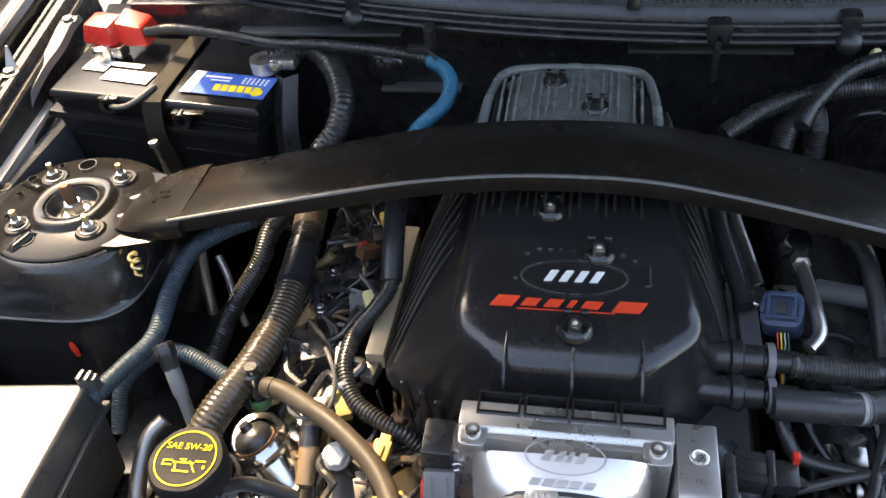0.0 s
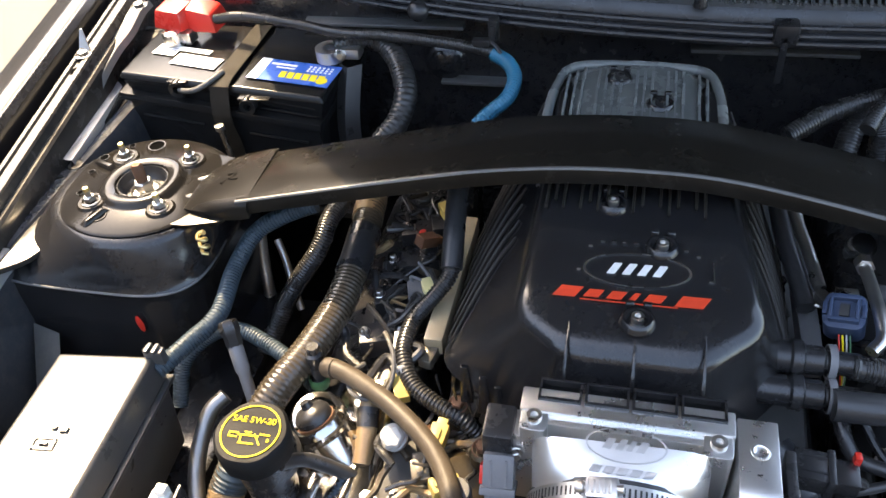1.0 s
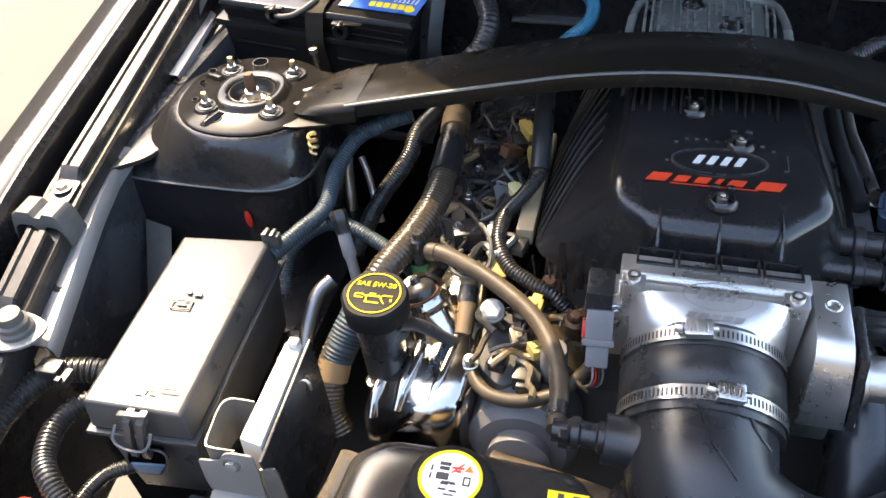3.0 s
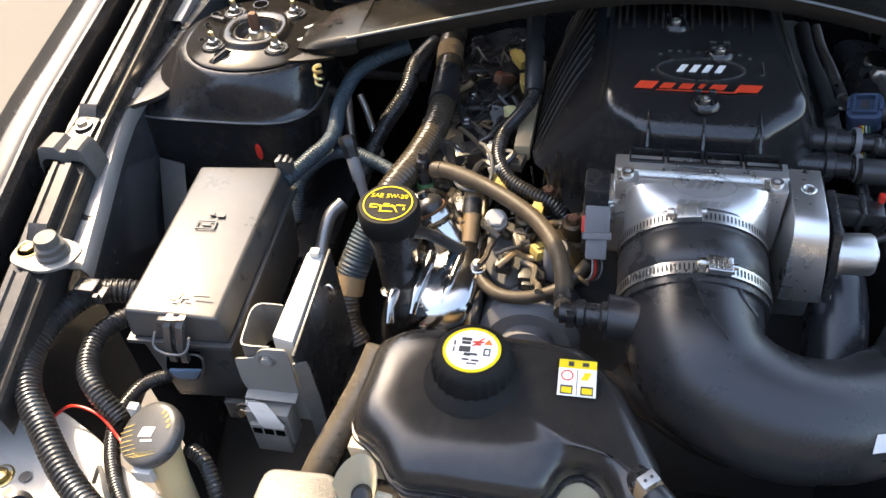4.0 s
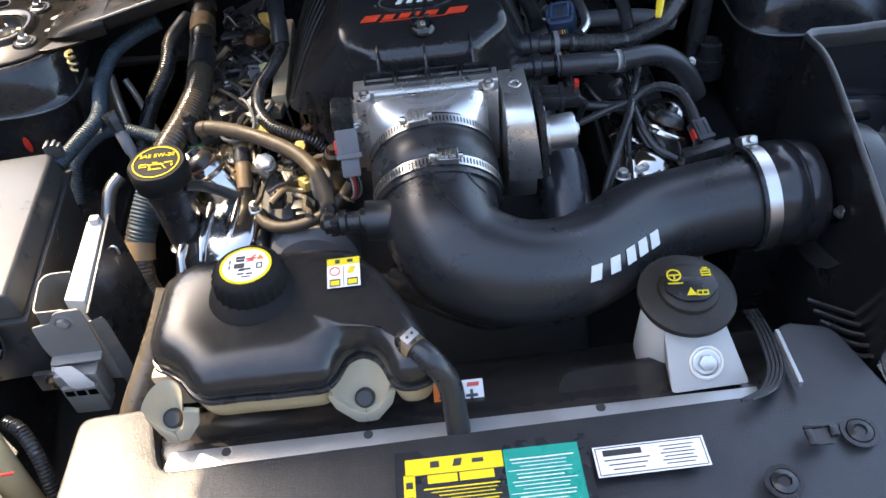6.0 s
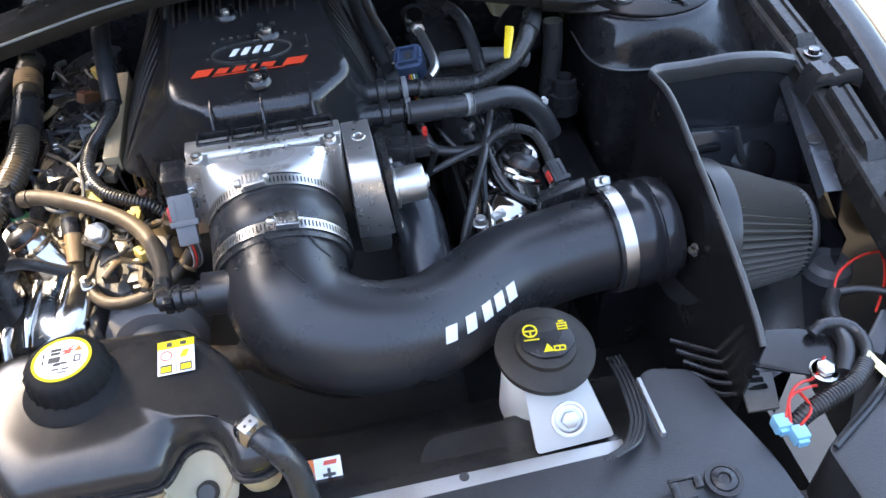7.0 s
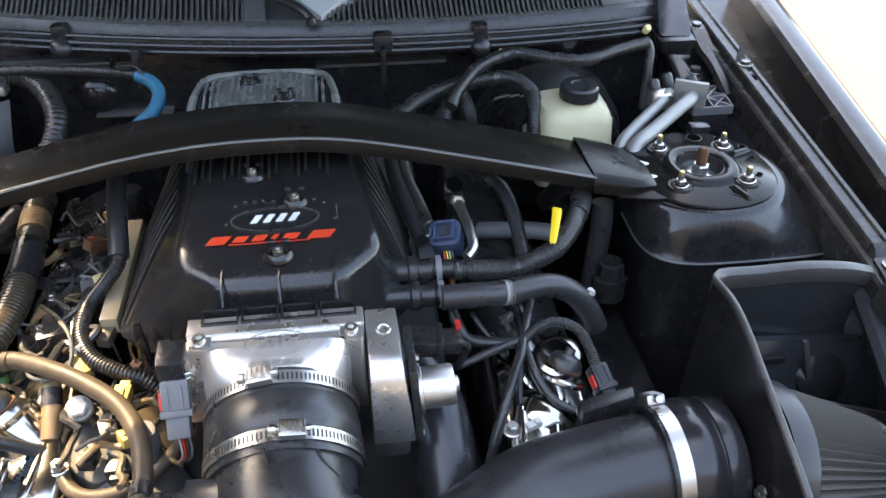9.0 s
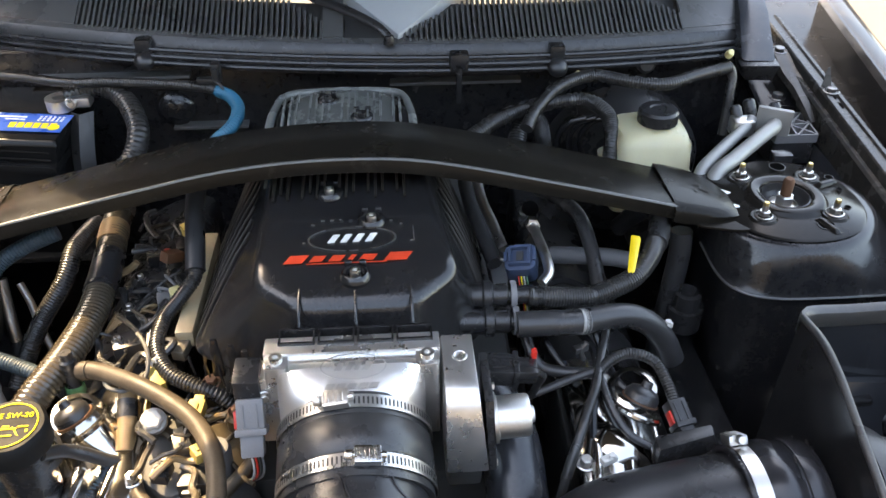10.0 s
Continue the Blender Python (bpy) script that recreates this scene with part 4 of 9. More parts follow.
for t, r, sq in ((0.018, 0.0660, 7.0), (0.026, 0.0655, 6.0), (0.038, 0.0650, 4.0), (0.046, 0.0645, 2.8), (0.053, 0.0640, 2.0), (0.08, 0.0640, 2.0)):
    m = along(_b0 + _ax * t, _ax)
    ring = []
    for k in range(48):
        a = 2 * math.pi * k / 48
        c, q = math.cos(a), math.sin(a)
        f_ = (abs(c) ** sq + abs(q) ** sq) ** (-1 / sq)
        ring.append(tuple(m @ Vector((r * f_ * c, r * f_ * q * 0.97, 0))))
    _secs.append(ring)
part("elbow", loft(_secs), M_ALU, tb, angle=50)
for x, y, z in ((-0.049, -0.248, 0.8705), (0.085, -0.250, 0.8705)):
    part("bolt_pad", prism(rounded([(x - 0.0105, y - 0.012), (x + 0.0105, y - 0.012), (x + 0.0105, y + 0.008), (x - 0.0105, y + 0.008)], 0.005, 3), 0.800, lambda u, v: 0.8735 + 0.10 * (v + 0.25), 0.0010), M_ALU, tb)
    part("socket_bolt", lathe([(0, 0.0015), (0.0030, 0.0015), (0.0030, 0.0045), (0.0058, 0.0045), (0.0062, 0.0038), (0.0062, 0.0)], 20, Matrix.Translation((x, y - 0.001, z + 0.0026))), M_STEEL, tb)
# etched emblem on the elbow
_eb = frame_at((0.020, -0.2665, 0.8790), (1, 0, 0), (0, 1, 0.26))
part("etched_oval", ring_bm(0.0125, 0.0131, 0.0004, _eb, 48, 2.2), M_CAST, tb)
for _x, _w in ((-0.012, 0.006), (-0.003, 0.005), (0.004, 0.004), (0.012, 0.006)):
    part("etched_block", bars([(_x, 0, _w, 0.008, 0.5)], _eb, 0.0005), M_CAST, tb)
for _k in range(5):
    part("etched_block", bars([(-0.020 + 0.0095 * _k, -0.0195, 0.0070, 0.0052, 0.5)], _eb, 0.0005), M_CAST, tb)
_mp = [(-0.223, 0.776), (-0.223, 0.8715), (-0.278, 0.8690), (-0.290, 0.8655), (-0.298, 0.8580), (-0.3025, 0.8470), (-0.309, 0.8150), (-0.309, 0.782)]
part("motor_block", bevel(loft([[(0.0985, y, z) for y, z in _mp], [(0.127 + 0.010 * (0.872 - z) / 0.09, y, z) for y, z in _mp]]), 0.0014), M_ALU, tb, angle=32)
part("lower_boss", box(0.100, 0.133, -0.295, -0.235, 0.745, 0.778, 0.005), M_CAST, tb)
part("flush_bolt", lathe([(0, 0.0006), (0.0045, 0.0008), (0.0052, 0.0014), (0.0066, 0.0010), (0.0072, 0)], 22, along((0.114, -0.250, 0.8700), (0, -0.04, 1))), M_ALU, tb)
part("motor_gasket", hexa([(0.137, -0.312, 0.786), (0.144, -0.312, 0.786), (0.144, -0.24, 0.782), (0.137, -0.24, 0.782)], [(0.132, -0.298, 0.860), (0.140, -0.298, 0.860), (0.140, -0.24, 0.864), (0.132, -0.24, 0.864)], 0.002), M_PLASTIC, tb)
_mm = along((0.142, -0.284, 0.824), (1, 0, 0.08))
part("motor", lathe([(0, 0), (0.023, 0), (0.023, 0.003), (0.0195, 0.004), (0.0195, 0.030), (0.0175, 0.033), (0.008, 0.0335), (0.007, 0.037), (0, 0.037)], 32, _mm), M_CAST, tb)
for dy, dz in ((-0.022, -0.026), (0.022, 0.026), (0.026, -0.02)):
    bolt("motor_bolt", (0.141, -0.283 + dy, 0.815 + dz), (1, 0, 0), 0.0035, 0.004, M_STEEL, tb)
part("sensor_box", hexa([(-0.088, -0.268, 0.782), (-0.064, -0.268, 0.782), (-0.064, -0.232, 0.782), (-0.088, -0.232, 0.782)], [(-0.088, -0.264, 0.862), (-0.064, -0.264, 0.862), (-0.064, -0.234, 0.866), (-0.088, -0.234, 0.866)], 0.003), M_PLASTIC, tb)
bolt("bolt", (-0.062, -0.262, 0.842), (0.3, -1, 0.2), 0.004, 0.005, M_STEEL, tb)

def connector(name, p, d, l, w, h, mat, label, latch=None, group=""):
    """A wiring plug: stepped body, grooves and a latch."""
    c = tagged(new(name), label, "connector", group)
    m = along(p, d)
    part("body", box(-w / 2, w / 2, -h / 2, h / 2, 0, l * 0.55, 0.0015, m), mat, c)
    part("collar", box(-w * 0.58, w * 0.58, -h * 0.6, h * 0.6, l * 0.5, l * 0.62, 0.001, m), mat, c)
    part("boot", box(-w * 0.42, w * 0.42, -h * 0.42, h * 0.42, l * 0.6, l, 0.002, m), mat, c)
    for k in (-0.25, 0.25):
        part("groove", box(k * w - 0.0008, k * w + 0.0008, h * 0.49, h * 0.56, l * 0.08, l * 0.5, 0, m), mat, c)
    if latch:
        part("latch", box(-w * 0.62, -w * 0.40, -h * 0.3, h * 0.3, l * 0.2, l * 0.5, 0.001, m), latch, c, "red locking tab")
    return c
connector("throttle_connector", (-0.074, -0.262, 0.842), (0.03, -0.55, -0.72), 0.052, 0.024, 0.020, M_GREY, "grey wiring plug with a red tab", M_RED)
for i, mt in enumerate((M_WHITE, M_RED, M_INK, M_GREY)):
    solo("wire", sweep([(-0.078 + 0.003 * i, -0.284, 0.806), (-0.074 + 0.003 * i, -0.294, 0.785), (-0.080 + 0.002 * i, -0.29, 0.765), (-0.105, -0.27, 0.745)], 0.0012, 6), mt, "thin wire leaving the grey plug", "wire", "throttle wires")

# ---- coupler, clamps and intake tube ----
coupler = tagged(new("rubber_coupler"), "black rubber coupler on the throttle body", "coupler")
_c0 = _b0 + _ax * 0.045
part("sleeve", lathe([(0.062, 0), (0.0675, 0), (0.0675, 0.075), (0.062, 0.075)], 48, along(_c0, _ax)), M_RUBBER, coupler)
part("lip", lathe([(0.0675, 0.020), (0.0690, 0.022), (0.0690, 0.052), (0.0675, 0.054)], 48, along(_c0, _ax)), M_RUBBER, coupler)

def hose_clamp(centre, axis, r, w, screw_dir, label, slots=True, group="hose clamps"):
    c = tagged(new("hose_clamp"), label, "hose clamp", group)
    m = along(centre, axis)
    part("band", lathe([(r, -w / 2), (r + 0.0012, -w / 2), (r + 0.0012, w / 2), (r, w / 2)], 56, m), M_STEEL, c)
    inv = m.inverted().to_3x3()
    d = inv @ Vector(screw_dir)
    a0 = math.atan2(d.y, d.x)
    if slots:
        sb = bmesh.new()
        for q in ((0.0003, -0.0008, -w * 0.28), (0.0003, 0.0008, -w * 0.28), (0.0003, 0.0008, w * 0.28), (0.0003, -0.0008, w * 0.28)):
            sb.verts.new(q)
        sb.faces.new(sb.verts)
        first = part("slot", sb, M_INK, c, smooth=False)
        for k in range(-26, 27):
            if abs(k) < 4:
                continue
            mm = m @ Matrix.Rotation(a0 + k * 0.055, 4, "Z") @ Matrix.Translation((r + 0.0012, 0, 0))
            if k == -26:
                first.data.transform(mm)
                base = mm.inverted()
                continue
            o = new("slot", first.data)
            o.parent = c
            o.matrix_parent_inverse = Matrix()
            o.matrix_local = mm @ base
    hm = m @ Matrix.Rotation(a0, 4, "Z") @ Matrix.Translation((r + 0.001, 0, 0))
    part("housing", box(0, 0.009, -0.012, 0.010, -w * 0.62, w * 0.62, 0.0015, hm), M_STEEL, c)
    part("screw", lathe([(0, -0.018), (0.0035, -0.018), (0.0045, -0.016), (0.0045, -0.012), (0.003, -0.011), (0.003, 0.016), (0, 0.016)], 12, hm @ Matrix.Translation((0.006, 0, 0)) @ Matrix.Rotation(math.pi / 2, 4, "X")), M_STEEL, c)
    for k in range(5):
        part("thread", box(0.009, 0.0102, -0.008 + 0.004 * k, -0.006 + 0.004 * k, -w * 0.4, w * 0.4, 0.0003, hm, 1), M_STEEL, c)
    return c
hose_clamp(_c0 + _ax * 0.010, _ax, 0.0685, 0.012, (-0.17, 0.1, 1), "steel worm-drive clamp round the rubber coupler")
hose_clamp(_c0 + _ax * 0.062, _ax, 0.0685, 0.012, (0.14, 0.1, 1), "steel worm-drive clamp round the rubber coupler")

itube = tagged(new("intake_tube"), "satin black curved cold air intake tube", "intake tube")
_tp = [tuple(_c0 + _ax * 0.055), (0.022, -0.385, 0.790), (0.042, -0.412, 0.778), (0.080, -0.428, 0.768), (0.120, -0.428, 0.761), (0.160, -0.415, 0.755), (0.200, -0.388, 0.750), (0.240, -0.362, 0.747), (0.285, -0.350, 0.746), (0.33, -0.344, 0.748), (0.375, -0.342, 0.750)]
def tube_r(t):
    return float(np.interp(t, [0, 0.12, 0.3, 0.5, 0.8, 1.0], [0.0625, 0.0605, 0.0560, 0.0515, 0.0510, 0.0520]))
part("tube", sweep(_tp, tube_r, 40, 0.006), M_TUBE, itube)
part("breather_port", lathe([(0.024, 0), (0.024, 0.03), (0.021, 0.034), (0.021, 0.058), (0, 0.058)], 28, along((0.0, -0.372, 0.802), (-1, 0.0, 0.06))), M_TUBE, itube)
part("weld_line", sweep([(-0.0233, -0.3567, 0.8383), (-0.0054, -0.3609, 0.8495), (0.0091, -0.362, 0.854), (0.0154, -0.3773, 0.8529), (0.0226, -0.3933, 0.8503), (0.0401, -0.4147, 0.8416)], 0.0013, 6, 0.004), M_TUBE, itube)
part("weld_line", sweep([(0.0663, -0.3411, 0.8354), (0.0506, -0.3542, 0.8472), (0.0552, -0.369, 0.8424), (0.0669, -0.3769, 0.8312)], 0.0013, 6, 0.004), M_TUBE, itube)
# white plain blocks along the tube
_path = smooth_path(_tp, 0.002)
def on_tube(f_, ang):
    i = int(f_ * (len(_path) - 2))
    d = (_path[i + 1] - _path[i]).normalized()
    fr = Vector((d.y, -d.x, 0)).normalized()
    up = Vector((0, 0, 1)) - d * d.z
    nn = (fr * math.cos(ang) + up.normalized() * math.sin(ang)).normalized()
    return _path[i] + nn * (tube_r(f_) + 0.0004), d, nn
_i0 = min(range(len(_path)), key=lambda i: abs(_path[i].x - 0.138)) / (len(_path) - 2)
_i1 = min(range(len(_path)), key=lambda i: abs(_path[i].x - 0.216)) / (len(_path) - 2)
for k in range(5):
    p, d, nn = on_tube(_i0 + (_i1 - _i0) * (k + 0.5) / 5, 0.62)
    m = Matrix.Translation(p) @ Matrix((d, nn.cross(d), nn)).transposed().to_4x4()
    part("decal_block", bars([(0, 0, 0.0125, 0.0155, 0.25)], m, 0.0006), M_WHITEPAINT, itube, "white plain block")
scoup = tagged(new("filter_coupler"), "black rubber coupler between intake tube and filter", "coupler")
_fa = Vector((1, 0.05, 0.03)).normalized()
_cm3 = along((0.355, -0.342, 0.750), _fa)
part("sleeve", lathe([(0.0525, 0.0), (0.0570, 0.0), (0.0575, 0.002), (0.0575, 0.020), (0.0592, 0.025), (0.0600, 0.034), (0.0594, 0.042), (0.0570, 0.047), (0.0565, 0.050), (0.0565, 0.068), (0.055, 0.072), (0.050, 0.074)], 56, _cm3), M_COUPLER, scoup)
part("rim_band", lathe([(0.0565, 0.0505), (0.0583, 0.0515), (0.0588, 0.058), (0.0583, 0.0645), (0.0565, 0.0655)], 56, _cm3), M_COUPLER, scoup, "ridged outer band")
for _k in range(72):
    part("edge_tooth", box(0.0570, 0.0582, -0.0013, 0.0013, 0.0002, 0.0022, 0, _cm3 @ Matrix.Rotation(_k * math.tau / 72, 4, "Z")), M_COUPLER, scoup, smooth=False)
hose_clamp(Vector((0.355, -0.342, 0.750)) + _fa * 0.011, _fa, 0.0576, 0.014, (0, 0.62, 0.75), "plain steel clamp band on the filter coupler", False)

pcv = tagged(new("breather_elbow"), "black plastic breather connector on the intake tube", "hose connector")
part("barrel", lathe([(0.011, 0), (0.0135, 0.002), (0.0135, 0.014), (0.011, 0.016), (0.011, 0.028), (0.0135, 0.030), (0.0135, 0.036), (0.010, 0.040), (0.010, 0.052), (0, 0.052)], 20, along((-0.048, -0.372, 0.806), (-1, 0.02, -0.02))), M_PLASTIC, pcv)
part("tab", box(-0.094, -0.086, -0.385, -0.376, 0.80, 0.815, 0.001), M_PLASTIC, pcv)
_bh = solo("breather_hose", sweep([(-0.262, -0.165, 0.793), (-0.245, -0.170, 0.797), (-0.216, -0.185, 0.800), (-0.175, -0.21, 0.800), (-0.135, -0.245, 0.800), (-0.110, -0.287, 0.800), (-0.099, -0.335, 0.801), (-0.097, -0.372, 0.805)], 0.0088, 16), M_BROWN, "dusty brown rubber breather hose", "hose")
for _a, _b in (((-0.259, -0.166, 0.7935), (-0.250, -0.1685, 0.796)), ((-0.0985, -0.345, 0.8015), (-0.0972, -0.360, 0.8035))):
    part("end_clip", sweep([_a, tuple((Vector(_a) + Vector(_b)) / 2), _b], 0.0098, 18, 0.002), M_BROWN if _a[0] < -0.2 else M_PLASTIC, _bh)

# ---- coolant tank ----
tank = tagged(new("coolant_tank"), "black topped coolant expansion tank", "coolant tank")
_plan = [(-0.262, -0.425), (-0.232, -0.404), (-0.16, -0.402), (-0.072, -0.406), (-0.036, -0.446), (-0.006, -0.51), (0.003, -0.543), (-0.004, -0.559), (-0.018, -0.564), (-0.034, -0.563), (-0.0425, -0.556), (-0.047, -0.542), (-0.055, -0.528), (-0.068, -0.521), (-0.081, -0.527), (-0.090, -0.546), (-0.100, -0.5565), (-0.141, -0.557), (-0.183, -0.556), (-0.208, -0.557), (-0.223, -0.548), (-0.235, -0.531), (-0.248, -0.520), (-0.262, -0.513), (-0.268, -0.498)]
_cx, _cy = -0.135, -0.475
def walked(poly, n):
    """n points at even steps round a closed outline, counter-clockwise."""
    pts = [Vector(p) for p in reversed(poly)]
    legs = [(pts[(i + 1) % len(pts)] - p).length for i, p in enumerate(pts)]
    out, i, gone = [], 0, 0.0
    for k in range(n):
        d = sum(legs) * k / n
        while gone + legs[i] < d:
            gone += legs[i]
            i += 1
        out.append(pts[i].lerp(pts[(i + 1) % len(pts)], (d - gone) / legs[i]))
    return out
_eased = {0: walked(_plan, 240)}
def eased(times):
    """The tank's outline, rounded off more and more."""
    if times not in _eased:
        near = max(k for k in _eased if k < times)
        pts = _eased[near]
        for _ in range(times - near):
            pts = [p * 0.5 + (pts[i - 1] + pts[(i + 1) % len(pts)]) * 0.25 for i, p in enumerate(pts)]
        _eased[times] = pts
    return _eased[times]
def tank_ring(times, out, z, dz=0.0, k=1.0):
    pts = eased(times)
    ring = []
    for i, p in enumerate(pts):
        d = (pts[(i + 1) % len(pts)] - pts[i - 1]).normalized()
        q = p + Vector((d.y, -d.x)) * out
        ring.append((_cx + (q.x - _cx) * k, _cy + (q.y - _cy) * k, z + dz * (q.y - _cy) * k))
    return ring
part("top_shell", loft([tank_ring(3, -0.0035, 0.777, 0.03), tank_ring(4, -0.0015, 0.786, 0.04), tank_ring(8, -0.0030, 0.795, 0.06), tank_ring(16, -0.0060, 0.802, 0.07), tank_ring(34, -0.0105, 0.8075, 0.08), tank_ring(70, -0.0160, 0.8110, 0.09), tank_ring(150, -0.0220, 0.8135, 0.09), tank_ring(320, -0.020, 0.8150, 0.08, 0.86), tank_ring(700, -0.010, 0.8160, 0.08, 0.65), tank_ring(700, 0, 0.8165, 0.08, 0.25)]), M_PLASTICSHINE, tank, "black upper shell", angle=80)
part("seam", loft([tank_ring(3, -0.004, 0.7730, 0.03), tank_ring(3, -0.0004, 0.7730, 0.03), tank_ring(3, 0.0006, 0.7745, 0.03), tank_ring(3, 0.0006, 0.7770, 0.03), tank_ring(3, -0.0004, 0.7785, 0.03), tank_ring(3, -0.004, 0.7790, 0.03)]), M_PLASTIC, tank)
part("bottom_shell", loft([tank_ring(20, -0.020, 0.735, 0.02), tank_ring(12, -0.012, 0.738, 0.02), tank_ring(8, -0.007, 0.746, 0.02), tank_ring(4, -0.0045, 0.758, 0.02), tank_ring(3, -0.0035, 0.775, 0.03)]), M_CREAM, tank, "yellowed translucent lower shell", angle=75)
for x, w, d in ((-0.250, 0.62, 0.80), (-0.070, 0.92, 0.92)):
    # a hollow scooped out of the shell's front between two wings that run down to a tip
    rows = []
    for rx, ry, z in ((0.0300, 0.039, 0.7755), (0.0275, 0.035, 0.768), (0.024, 0.030, 0.757), (0.0175, 0.021, 0.743), (0.012, 0.013, 0.7385), (0.001, 0.001, 0.7375)):
        rows.append([(x + w * rx * math.cos(math.pi * q / 20), -0.556 + d * ry * math.sin(math.pi * q / 20), z) for q in range(21)])
    part("foot", loft(rows, close=False, caps=False), M_FOOT, tank, "milky plastic foot with a scooped hollow", angle=50)
    for k in (-1, 1):
        far = 0.031 if k > 0 or x > -0.2 else 0.0185
        wing = [(x + k * far, 0.764), (x + k * 0.029 * w, 0.768), (x + k * 0.024 * w, 0.757), (x + k * 0.0145 * w, 0.741), (x, 0.7335), (x, 0.7190), (x + k * 0.010, 0.7205), (x + k * far * 0.85, 0.745)]
        part("foot_wing", prism(wing if k > 0 else wing[::-1], 0, 0.0055, 0.0012, frame_at((0, -0.5515, 0), (1, 0, 0), (0, 0, 1))), M_FOOT, tank)
    part("foot_bolt", lathe([(0, 0.006), (0.0070, 0.006), (0.0095, 0.003), (0.0100, -0.006), (0, -0.006)], 20, along((x, -0.545, 0.742), (0, -0.6, 0.8))), M_INK, tank)
part("foot_wall", prism(rounded([(-0.2665, 0.7745), (-0.222, 0.7745), (-0.206, 0.762), (-0.206, 0.737), (-0.236, 0.7285), (-0.262, 0.7285)], 0.003, 2), 0, 0.013, 0.002, frame_at((0, -0.5200, 0), (1, -0.05, 0), (0, 0, 1))), M_FOOT, tank)
cap = part("filler_cap", lathe([(0.034, -0.030), (0.0440, -0.022), (0.0452, -0.0185), (0.0430, -0.0160), (0.0365, -0.0110), (0.0335, -0.0095), (0.0330, 0.0060), (0.0310, 0.0110), (0.0270, 0.0135), (0, 0.0135)], 120, along((-0.1655, -0.4575, 0.831), (0, 0.05, 1)), lambda a, z: 1 + (0.045 * max(0, math.cos(24 * a)) if -0.0100 < z < 0.0065 else 0)), M_OILCAP, tank, "ribbed black cap", angle=50)
_cm = frame_at((-0.1655, -0.4568, 0.8447), (1, 0.02, 0), (0, 1, -0.05))
part("cap_label", lathe([(0, 0.0006), (0.0236, 0.0006), (0.0236, 0)], 40, _cm), M_LABEL, cap, "white warning label")
part("cap_label_rim", ring_bm(0.0216, 0.0242, 0.0010, _cm, 44), M_YELLOW, cap, "yellow rim")
for _b in [(-0.0055, 0.0110, 0.0085, 0.0030, 0), (-0.0055, 0.0070, 0.0075, 0.0030, 0), (-0.0060, 0.0000, 0.0095, 0.0060, 0), (-0.0030, -0.0055, 0.0060, 0.0030, 0.4), (0.0025, -0.0050, 0.0050, 0.0022, -0.5), (0.0105, -0.0020, 0.0012, 0.0065, 0), (0.0150, -0.0020, 0.0012, 0.0065, 0), (0.0128, 0.0015, 0.0050, 0.0012, 0), (0.0128, -0.0050, 0.0050, 0.0012, 0), (-0.0150, 0.0060, 0.0014, 0.0050, 0), (-0.0150, -0.0010, 0.0014, 0.0050, 0), (-0.0040, -0.0110, 0.0060, 0.0016, 0), (0.0040, -0.0115, 0.0060, 0.0016, 0), (0.0015, -0.0150, 0.0080, 0.0012, 0)]:
    part("cap_mark", bars([_b], _cm, 0.0010), M_INK, cap)
for _b in [(0.0045, 0.0085, 0.0090, 0.0016, 0.9), (0.0045, 0.0085, 0.0016, 0.0090, 0.9), (0.0045, 0.0060, 0.0050, 0.0020, 0)]:
    part("cap_mark", bars([_b], _cm, 0.0011 + 0.0001 * (_b[2] < 0.002)), M_REDPAINT, cap)
part("cap_mark", prism([(0.0095, 0.0065), (0.0165, 0.0065), (0.0130, 0.0125)], 0, 0.0011, 0, _cm), M_ORANGE, cap)
# warning sticker on the tank
_st = frame_at((-0.0785, -0.455, 0.8200), (1, 0.02, 0), (0, 1, 0.07)) @ Matrix.Scale(0.92, 4)
_stk = part("sticker", bars([(0, 0, 0.034, 0.038, 0)], _st, 0.0006), M_LABEL, tank, "white and yellow warning sticker")
part("sticker_head", bars([(0, 0.0145, 0.034, 0.009, 0)], _st, 0.0009), M_YELLOW, _stk)
part("sticker_marks", bars([(-0.009, -0.013, 0.011, 0.009, 0), (0.009, -0.013, 0.011, 0.009, 0), (0, -0.005, 0.0006, 0.026, 0), (-0.006, 0.0145, 0.005, 0.005, 0), (0.007, 0.0145, 0.006, 0.004, 0)], _st, 0.0011), M_INK, _stk)
part("sticker_marks_yellow", bars([(-0.009, -0.0135, 0.009, 0.006, 0), (0.009, -0.0135, 0.009, 0.006, 0), (0.008, 0.002, 0.006, 0.008, 0.4)], _st, 0.0013), M_YELLOW, _stk)
part("sticker_ban", ring_bm(0.0045, 0.0056, 0.0011, _st @ Matrix.Translation((-0.009, 0.002, 0)), 24), M_REDPAINT, _stk)
part("moulded_dial", ring_bm(0.005, 0.007, 0.001, frame_at((-0.058, -0.492, 0.8095), (1, 0, -0.05), (0, 1, 0.14)), 24), M_PLASTICSHINE, tank)
part("outlet", lathe([(0.011, 0), (0.011, 0.024), (0.009, 0.026), (0, 0.026)], 20, along((-0.030, -0.520, 0.795), (0.35, -0.75, 0.45))), M_PLASTIC, tank)
_sc = thing("spring_clamp", "tan spring clamp on the tank outlet hose", "hose clamp", "hose clamps")
_sm = along((-0.0195, -0.5375, 0.8035), (0.62, -0.72, -0.10))
part("band", lathe([(0.0112, -0.006), (0.0124, -0.006), (0.0124, 0.006), (0.0112, 0.006)], 28, _sm), M_TAPEBROWN, _sc)
_su = _sm.inverted().to_3x3() @ Vector((0, 0, 1))
